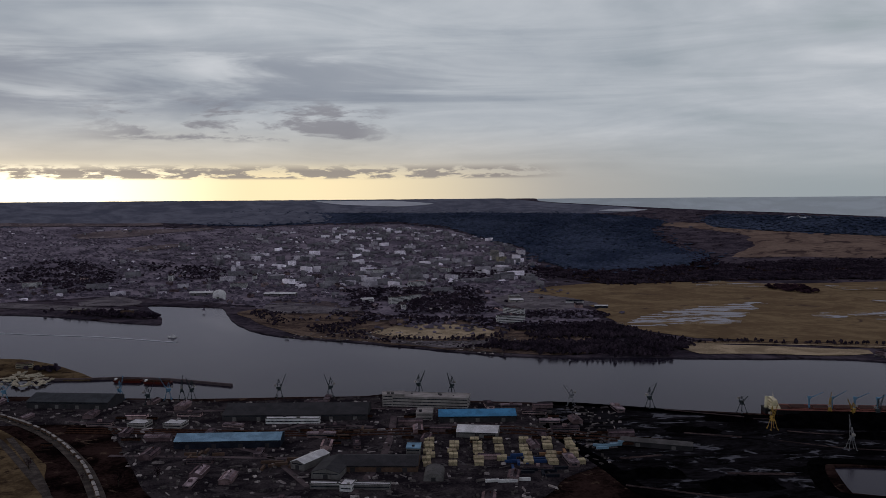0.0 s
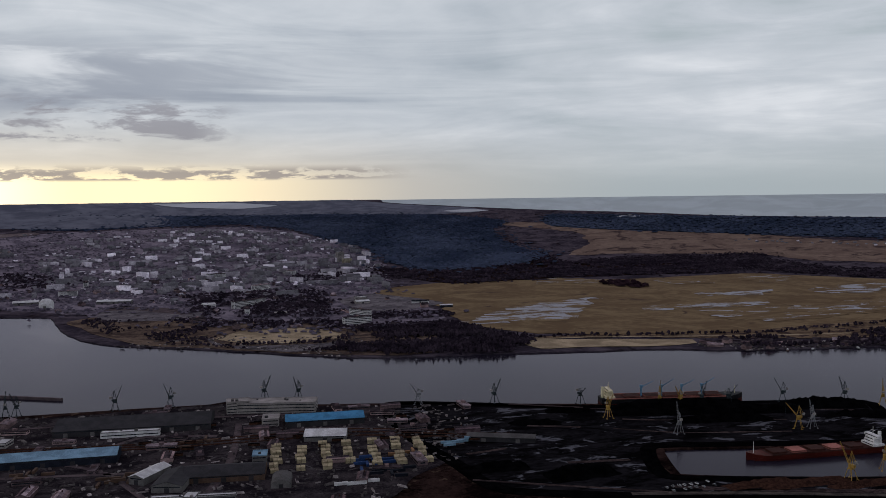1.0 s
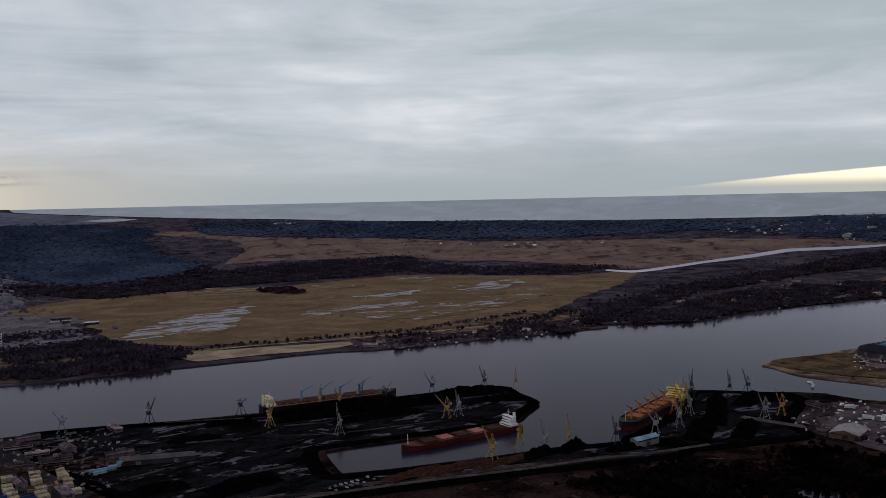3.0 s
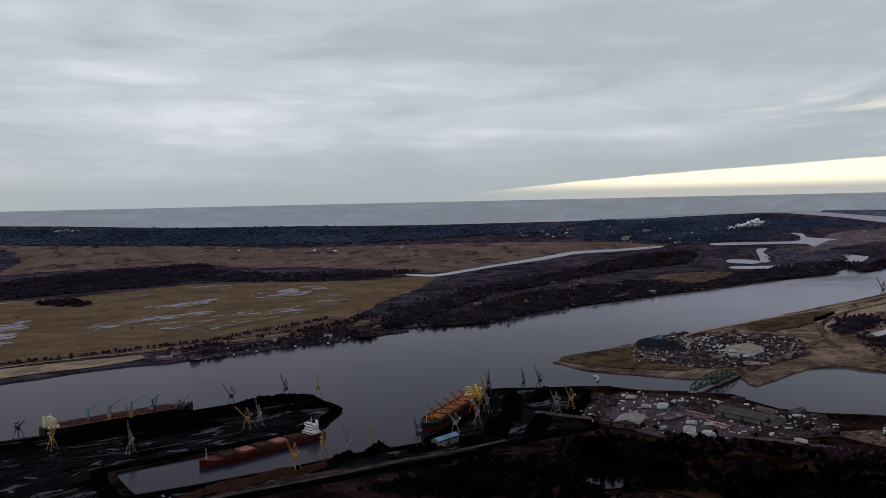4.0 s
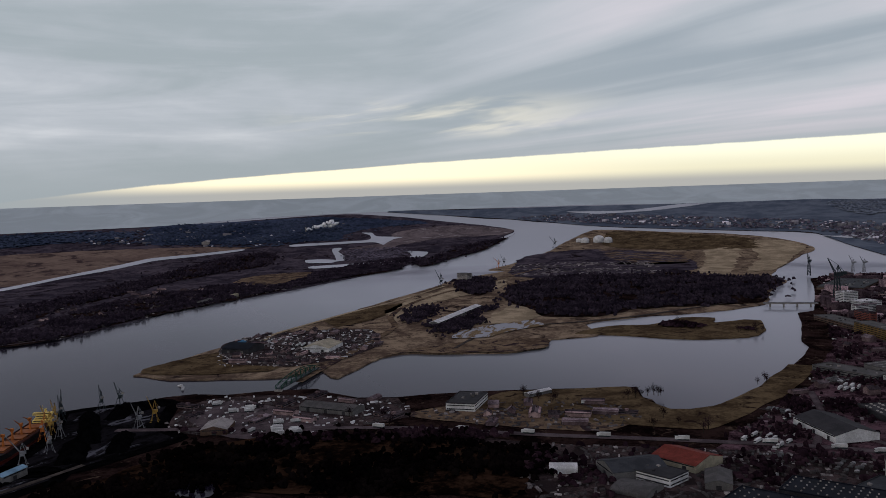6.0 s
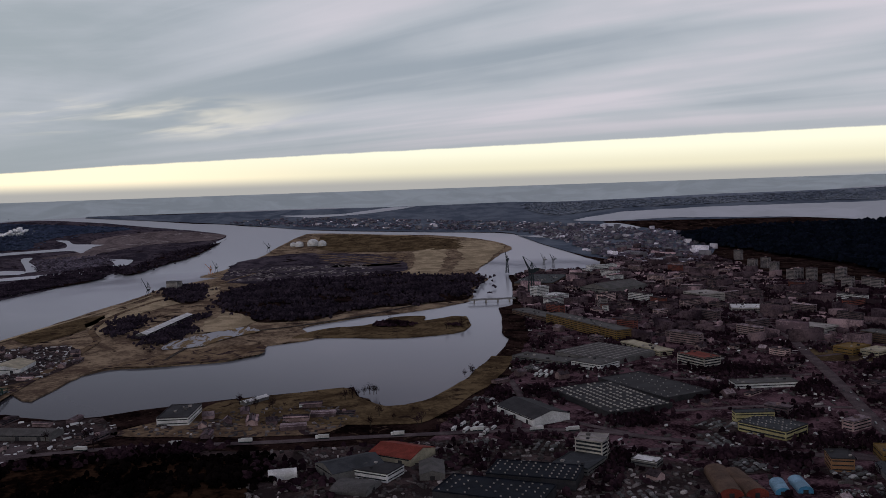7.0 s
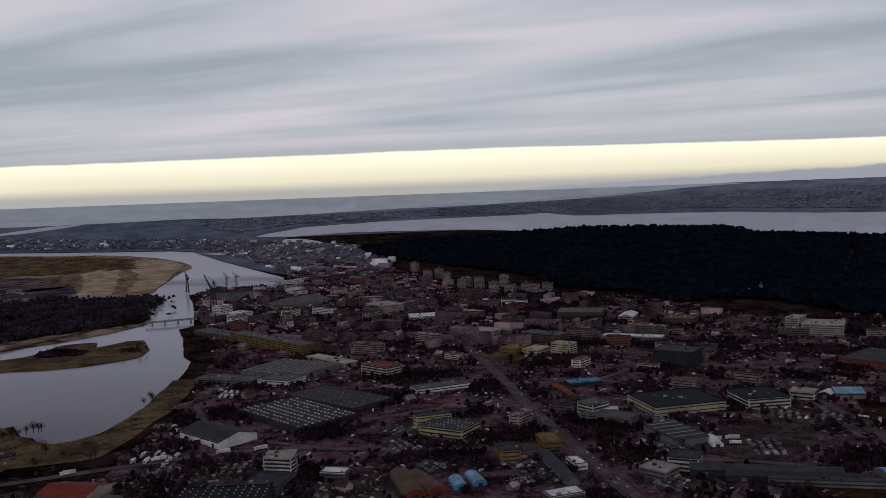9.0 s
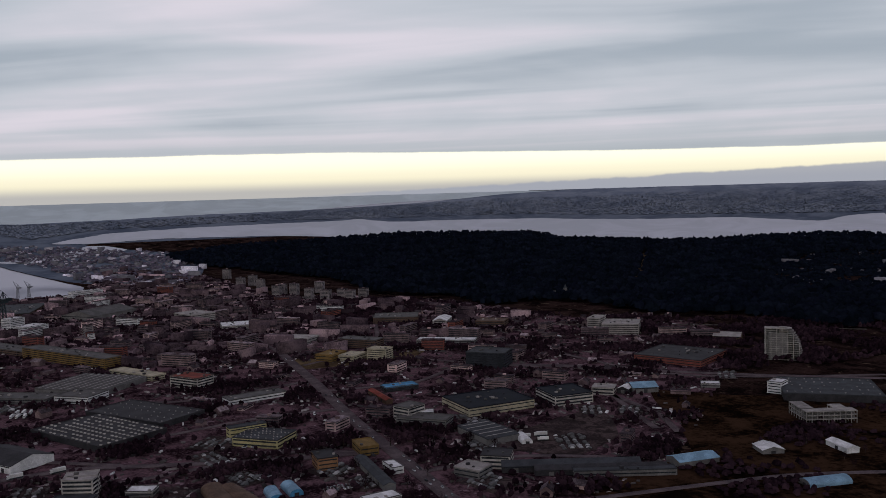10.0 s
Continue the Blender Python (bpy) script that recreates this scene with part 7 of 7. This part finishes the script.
# ---- yard clutter: crates, pallets, scrap, parked trailers ----
def clutter(name, ring, gap, label, size=(0.8, 3.2), keep=0.7, thin=0.0, tone=None):
    at = spots(ring, gap, 0.0, thin)
    at = clear_of(at[rng.uniform(0, 1, len(at)) < keep], 1.0)
    verts, faces = [], []
    for x, y in at:
        L, W, H = rng.uniform(*size) * rng.choice([1, 1, 1, 2.4]), rng.uniform(*size) * 0.6, rng.uniform(0.5, 2.2)
        a = rng.choice([0.0, 0.5, 1.57, 2.2]) + rng.normal(0, 0.15)
        c, d = math.cos(a), math.sin(a)
        k = len(verts)
        t = rng.uniform(0.75, 1.0)
        for u, v, z in ((-L, -W, 0), (L, -W, 0), (L, W, 0), (-L, W, 0), (-L * t, -W * t, H), (L * t, -W * t, H), (L * t, W * t, H), (-L * t, W * t, H)):
            verts.append((x + u * c - v * d, y + u * d + v * c, 2.3 + z))
        for f in ((4, 5, 6, 7), (0, 1, 5, 4), (1, 2, 6, 5), (2, 3, 7, 6), (3, 0, 4, 7)):
            faces.append(tuple(k + i for i in f))
    return tagged(new(name, mesh_np(name, verts, faces, [tone or CLUTTER])), label, "clutter", "", "stuff")


clutter("yard_clutter_port", YARD, 7.5, "crates, pallets and scrap strewn over the yard", (0.6, 2.6), 0.4)
clutter("yard_clutter_shore", SHORE_YARDS, 7, "pallets and trailers in the shore yards", (0.7, 2.6), 0.3)
clutter("yard_clutter_bank", SHORE_YARDS2, 8, "boats and scrap along the bank", keep=0.5)
clutter("yard_clutter_island", ISLAND_YARDS, 7, "containers and scrap on the island", (0.9, 3.6), 0.75, -0.2)
clutter("yard_clutter_town", TOWN_E, 8, "sheds, fences and parked things between the houses", (0.7, 3.0), 0.6, -0.05)
clutter("yard_clutter_halls", [(747, 170), (847, 173), (858, -59), (761, -223), (624, -237), (554, -99), (606, 82)], 6.5, "pallets, sheds and machines round the halls", keep=0.6)
clutter("yard_clutter_harbour", HARBOUR_ROWS, 15, "low rows of stacked goods on the harbour ground", (2.5, 8), 0.55, -0.1)
clutter("yard_clutter_wooded_shore", shore_strip, 15, "sheds and boats along the wooded shore", (2.0, 6.0), 0.5, 0.0)
clutter("yard_clutter_creek", WOOD_SPIT, 34, "sheds scattered through the wood", (3.0, 8.0), 0.35)
clutter("yard_clutter_point", WOOD_BANK_POINT, 12, "boathouses and sheds on the far bank", (1.5, 5.0), 0.5)
clutter("yard_clutter_shore_wood", WOOD_SHORE_A, 15, "sheds and houses in the shore wood", (2.0, 5.0), 0.45)
clutter("yard_clutter_homes", BANK_HOMES, 8, "boats and sheds on the far bank", keep=0.6)
clutter("yard_clutter_dunes", [(-299, 1600), (-186, 1555), (-83, 1515), (15, 1455), (106, 1405), (125, 1600), (-58, 1640), (-200, 1700)], 9, "boats laid up on the far bank", keep=0.4)

clutter("white_goods_island", ISLAND_YARDS, 13, "white vans, trailers and sheeted stacks on the island", (0.9, 2.6), 0.45, 0.0, WALL["white"])
clutter("white_goods_shore", SHORE_YARDS, 11, "white vans and trailers in the shore yards", (1.0, 2.6), 0.4, 0.0, WALL["white"])
clutter("white_goods_town", TOWN_E, 24, "parked white cars and vans between the houses", (0.9, 2.6), 0.5, -0.05, WALL["white"])
clutter("brick_rubble_harbour", HARBOUR_ROWS, 17, "reddish stacks and rubble on the harbour ground", (2.5, 7), 0.5, -0.1, WALL["dusk"])
clutter("sheds_spit", [(-623, 1217), (-626, 1282), (-573, 1269), (-535, 1203), (-599, 1186)], 9, "small pale sheds on the river spit", (2.0, 5.5), 0.6, 0.0, WALL["cream"])
clutter("boats_bank_yard", GREY_YARDS[2], 9, "boats and rubble on the worn bank yard", (1.0, 4.0), 0.6)


# ---- landmarks ----
def curved_tower(x, y, turn):
    e = root("unfinished_tower", x, y, turn, "unfinished curved concrete high-rise, open floors", "high-rise")
    for i in range(15):
        w = -6 + 32 * math.sqrt(1 - (i / 16.5) ** 2)
        bm = bmesh.new()
        prism(bm, [(-26, -9), (w - 6, -9), (w, -4), (w, 5), (w - 4, 9), (-26, 9)], i * 3.2, i * 3.2 + 0.7)
        bm.transform(Matrix.Rotation(radians(90), 4, "X") @ Matrix.Scale(-1, 4, (0, 0, 1)))
        floor = part("floor_slab", bm, CONCRETE, e)
        zs = [v.co.z for v in floor.data.vertices]
        if min(zs) < -1:
            for v in floor.data.vertices:
                v.co.z = -v.co.z
    for i in range(7):
        for sy in (-8.2, 8.2):
            part("column", some((-25 + i * 7.5, sy - 0.5, 0, -24 + i * 7.5, sy + 0.5, (46, 46, 46, 46, 44, 38, 26)[i])), CONCRETE, e)
    part("core", some((-6, -4, 0, 4, 4, 47)), WALL["pale"], e)
    for i in range(12):
        part("infill_wall", some((-20, -8.5, i * 3.2 + 0.7, 6, -7.9, i * 3.2 + 3.0)), WALL["grey"], e)


curved_tower(775, -1089, -144.9)


def concrete_frame(x, y, turn):
    e = root("concrete_skeleton", x, y, turn, "abandoned open concrete building skeleton on waste ground", "building shell")
    for cx, cy, L, W, fl in ((0, 0, 54, 14, 3), (-20, 22, 14, 34, 3), (22, 22, 14, 34, 2)):
        for i in range(fl):
            part("floor_slab", some((cx - L / 2, cy - W / 2, (i + 1) * 4.2, cx + L / 2, cy + W / 2, (i + 1) * 4.2 + 0.8)), CONCRETE, e)
        nx, ny = int(L / 6) + 1, int(W / 6) + 1
        for i in range(nx):
            for j in range(ny):
                px, py = cx - L / 2 + 0.5 + i * (L - 1) / max(nx - 1, 1), cy - W / 2 + 0.5 + j * (W - 1) / max(ny - 1, 1)
                part("column", some((px - 0.35, py - 0.35, 0, px + 0.35, py + 0.35, fl * 4.2 + 0.2)), CONCRETE, e)


concrete_frame(540, -835, -123)


def dome_hall(x, y, r, h, label):
    e = root("dome_hall", x, y, 0, label, "storage dome", "storage domes")
    bm = bmesh.new()
    n, rings = 16, 6
    rows = [[bm.verts.new((r * math.cos(6.2832 * i / n), r * math.sin(6.2832 * i / n), 0)) for i in range(n)]]
    for k in range(rings):
        a = math.pi / 2 * k / rings
        rows.append([bm.verts.new((r * math.cos(a) * math.cos(6.2832 * i / n), r * math.cos(a) * math.sin(6.2832 * i / n), h * 0.45 + h * 0.55 * math.sin(a))) for i in range(n)])
    for a, b in zip(rows, rows[1:]):
        for i in range(n):
            bm.faces.new((a[i], a[(i + 1) % n], b[(i + 1) % n], b[i]))
    bm.faces.new(rows[-1])
    part("shell", bm, ROOF["white"], e)
    part("gate", some((-3, -r - 0.6, 0, 3, -r + 1.5, h * 0.35)), WALL["grey"], e)


dome_hall(-570, 2218, 17, 26, "round white storage dome on the far bank")
for x, y, r, h in ((4067, 615, 20, 24), (4083, 553, 26, 32), (4060, 508, 20, 26), (4109, 649, 15, 18)):
    dome_hall(x, y, r, h, "white conical salt store on the island")
building("shed", -428, 2291, -5.9, 84, 22, 8, "white", "grey")
building("shed", 313, 2088, -8.4, 42, 12, 7, "navy", "white")
building("shed", 360, 1995, -6.5, 30, 10, 6, "white", "navy")
building("shed", 175, 2120, 11.8, 34, 18, 7, "white", "pale")
building("flat", 177, 2179, 4.8, 30, 16, 10, "white", "pale")
building("shed", -189, 2150, 20, 30, 22, 8, "white", "white")
building("shed", -17, 1960, 4.9, 30, 12, 6, "pale", "grey")
building("flat", 208, 3559, 19.8, 30, 20, 40, "pale", "pale")
building("flat", 225, 3399, 19.8, 34, 20, 24, "pale", "cream")
building("flat", 1984, 1208, 7.3, 22, 12, 9, "cream", "cream")
building("shed", 1865, 1220, 7.5, 60, 14, 9, "grey", "grey")
building("flat", 2364, 699, 66.6, 36, 22, 24, "grey", "pale")
building("shed", 4430, 2868, 27.5, 150, 40, 16, "pale", "pale")
building("shed", -646, 2328, 10.2, 60, 26, 8, "white", "grey")
building("flat", -641, 1327, 20.3, 24, 12, 7, "brown", "cream")
building("flat", -830, 1981, 10.3, 40, 14, 8, "pale", "brown")
building("flat", -698, 1922, 5.2, 26, 14, 10, "brown", "brown")

e = root("church", 1543, -1351, -64.8, "pale church with a square tower by the forest", "church")
part("tower", some((-3.5, -3.5, 0, 3.5, 3.5, 23)), WALL["grey"], e)
bm = bmesh.new()
drum(bm, 0, 0, 23, 31, 4.4, 0.2, 4)
part("spire", bm, ROOF["slate"], e)
bm = bmesh.new()
prism(bm, [(-7, 0), (7, 0), (7, 9), (0, 15), (-7, 9)], 4, 30)
part("nave", bm, WALL["grey"], e)

stack_at = (5551, 2788)
e = root("factory_chimney", *stack_at, 0, "tall factory chimney far away", "chimney")
bm = bmesh.new()
drum(bm, 0, 0, 0, 44, 4, 3, 12)
part("shaft", bm, CONCRETE, e)
bm = bmesh.new()
drum(bm, 0, 0, 44, 46, 3.6, 3.6, 12)
part("rim", bm, STEEL["dark"], e)
p0, s0 = lie(*stack_at)
verts, faces = [], []
for i in range(46):
    t = (i / 45) ** 0.8
    c = p0 + Vector((70 * t, -108 * t, 22 * s0 + 26 * t)) + Vector(rng.normal(0, 1, 3)) * (3 + 5 * t)
    r = rng.uniform(3, 6) + 6 * t
    k = len(verts)
    for v in UP:
        q = Vector(v) * r + Vector(rng.normal(0, 0.12, 3)) * r
        verts.append(tuple(c + q))
    verts.append(tuple(c - Vector((0, 0, r * 0.6))))
    faces += [tuple(k + j for j in f) for f in UPF] + [(k + 6 + j, k + 11, k + 6 + (j + 1) % 5) for j in range(5)]
tagged(new("steam_plume", mesh_np("steam_plume", verts, faces, [STEAM], True)), "white steam plume drifting from a far factory chimney", "steam", "", "stuff")


# ---- vehicles ----
def car_model(x, y):
    e = root("car", x, y, 0, "small passenger car on dark ground", "car", "parked cars", 3.0)
    bm = some((-2.1, -0.85, 0.0, 2.1, 0.85, 0.95))
    bmesh.ops.bevel(bm, geom=bm.edges[:], offset=0.15, segments=1, affect="EDGES")
    part("body", bm, CAR_PAINT, e)
    bm = bmesh.new()
    prism(bm, [(-1.6, 0.95), (1.1, 0.95), (0.5, 1.5), (-1.2, 1.5)], -0.75, 0.75)
    part("cabin", bm, GLASS, e)
    return e


def truck_model(x, y):
    e = root("truck", x, y, 0, "white box truck parked in the yard", "truck", "parked trucks", 3.0)
    part("box_body", some((-6.2, -1.25, 1.1, 3.6, 1.25, 3.9)), VAN_WHITE, e)
    bm = some((3.8, -1.2, 0.7, 6.0, 1.2, 3.2))
    cab = part("cab", bm, VAN_WHITE, e)
    part("windscreen", some((5.95, -1.05, 1.9, 6.08, 1.05, 2.9)), GLASS, cab)
    part("chassis", some((-6.0, -1.1, 0.0, 5.6, 1.1, 1.1)), STEEL["dark"], e)
    return e


auto, lorry = car_model(757, -298), truck_model(831, 493)


def park(model, x, y, turn, rows, cols, dx, dy, chance=0.75, up=3.0, head=90):
    """A lot: rows and columns of parked vehicles, with gaps."""
    c, s = math.cos(radians(turn)), math.sin(radians(turn))
    for i in range(rows):
        for j in range(cols):
            if dice.random() < chance:
                u, v = j * dx + dice.uniform(-0.6, 0.6), i * dy + dice.uniform(-1, 1)
                copy_thing(model, at_place(x + u * c - v * s, y + u * s + v * c, turn + head + dice.uniform(-5, 5), up, dice.uniform(0.92, 1.12)))


for x, y, turn, rows, cols in ((825, 458, -60, 7, 2), (861, 476, -60, 5, 2), (902, 559, -65, 4, 2), (932, 599, -60, 3, 1), (915, -26, 150, 8, 2), (999, -50, 140, 5, 1), (1017, 156, -80, 3, 2), (1158, -140, 150, 5, 2)):
    park(lorry, x, y, turn, max(1, rows * 3 // 4), cols, 19, 7.5, 0.7, 3.0, 8)
park(auto, 741, -281, -80, 2, 10, 3.2, 9, 0.8), park(auto, 675, -346, 80, 2, 10, 3.4, 8, 0.75), park(auto, 839, -313, -45, 2, 8, 3.4, 9, 0.7)
park(auto, 320, 691, 10, 2, 8, 6, 9, 0.6), park(auto, 1287, 619, -80, 2, 6, 5, 12, 0.7), park(lorry, 1330, 710, -80, 2, 6, 8, 14, 0.7), park(lorry, 676, -558, -30, 2, 6, 4, 18, 0.6)
for k in range(26):
    t = dice.random()
    i = int(t * (len(ROAD_CITY) - 2))
    (ax, ay), (bx, by) = ROAD_CITY[i], ROAD_CITY[i + 1]
    f = dice.random()
    side = dice.choice((-3.2, 3.2))
    copy_thing(auto, at_place(ax + f * (bx - ax), ay + f * (by - ay) + side, math.degrees(math.atan2(by - ay, bx - ax)), 3.2))
for x, y, turn in ((880, 197, 88), (885, 42, 92), (883, 119, 92), (891, -40, 92), (885, -101, 96), (879, -137, 98), (879, 268, 86), (872, 361, 80)):
    copy_thing(lorry, at_place(x, y, turn, 3.3, 1.15))


# ---- single trees ----
def bare_tree():
    e = root("tree", 1184, -47, -3.9, "bare leafless deciduous tree with fine twigs", "tree", "bare trees", 2.6)
    bm = bmesh.new()
    bar(bm, (0, 0, 0), (0.1, 0.1, 3.2), 0.55, 0.4)
    bar(bm, (0.1, 0.1, 3.2), (-0.1, 0.2, 8.5), 0.4, 0.12)
    part("trunk", bm, BARK, e)
    bm = bmesh.new()
    for i in range(9):
        a, z = i * 2.4, 2.8 + i * 0.55
        out = 3.6 - i * 0.22
        bar(bm, (0, 0.1, z), (out * math.cos(a), out * math.sin(a), z + 2.6), 0.22, 0.06)
        for k in range(16):
            q = Vector((out * math.cos(a), out * math.sin(a), z + 2.6)) * dice.uniform(0.5, 1.05)
            d = Vector((dice.uniform(-1, 1), dice.uniform(-1, 1), dice.uniform(0.1, 1.2))) * 1.7
            o = Vector((dice.uniform(-0.2, 0.2), dice.uniform(-0.2, 0.2), 0.1))
            bm.faces.new([bm.verts.new(p) for p in (q, q + d + o, q + d - o)])
    part("crown", bm, BARE, e)
    return e


tree = bare_tree()
for x, y, n, spread in ((1068, 96, 14, 22), (1046, 237, 10, 16), (1024, 197, 8, 14), (1164, -47, 6, 10), (923, 368, 12, 40), (1561, -35, 14, 26), (1618, 74, 12, 22), (671, -385, 16, 60), (723, -481, 14, 50), (611, -381, 12, 40), (792, -393, 12, 40), (497, -746, 14, 60), (402, -798, 10, 50), (663, -699, 10, 40), (-435, 797, 10, 50), (-303, 779, 8, 40), (945, 48, 10, 40)):
    for k in range(n * 5 // 9):
        copy_thing(tree, at_place(x + dice.gauss(0, spread * 0.5), y + dice.gauss(0, spread * 0.5), dice.uniform(0, 360), 2.6, dice.uniform(0.7, 1.5)))


# ---- full car parks: past counting, one object for each lot ----
SIDE = [(-2.1, 0.0), (2.1, 0.0), (2.1, 0.75), (1.2, 0.9), (0.6, 1.45), (-1.3, 1.45), (-2.0, 0.9)]
for x, y, turn, rows, cols in LOTS:
    c, d = math.cos(radians(turn)), math.sin(radians(turn))
    verts, faces = [], []
    for i in range(rows):
        for j in range(cols):
            if dice.random() < 0.3:
                continue
            big = 1.7 if dice.random() < 0.10 else 1.0
            u, v = (j - cols / 2) * 3.2 + dice.uniform(-0.4, 0.4), (i - (rows - 1) / 2) * 8.2 + dice.uniform(-0.8, 0.8)
            cx, cy, a = x + u * c - v * d, y + u * d + v * c, radians(turn + 90 + dice.uniform(-6, 6))
            k = len(verts)
            for w in (-0.88, 0.88):
                verts += [(cx + (p * math.cos(a) - w * math.sin(a)) * big, cy + (p * math.sin(a) + w * math.cos(a)) * big, 2.9 + q * big * 1.1) for p, q in SIDE]
            for m in range(7):
                n = (m + 1) % 7
                faces += [(k + m, k + n, k + 7 + n), (k + m, k + 7 + n, k + 7 + m)]
            for m in range(1, 6):
                faces += [(k, k + m + 1, k + m), (k + 7, k + 7 + m, k + 8 + m)]
    tagged(new("parked_cars", mesh_np("parked_cars", verts, faces, [CAR_MIX])), "mixed cars and vans in a crowded car park", "car park", "", "stuff")
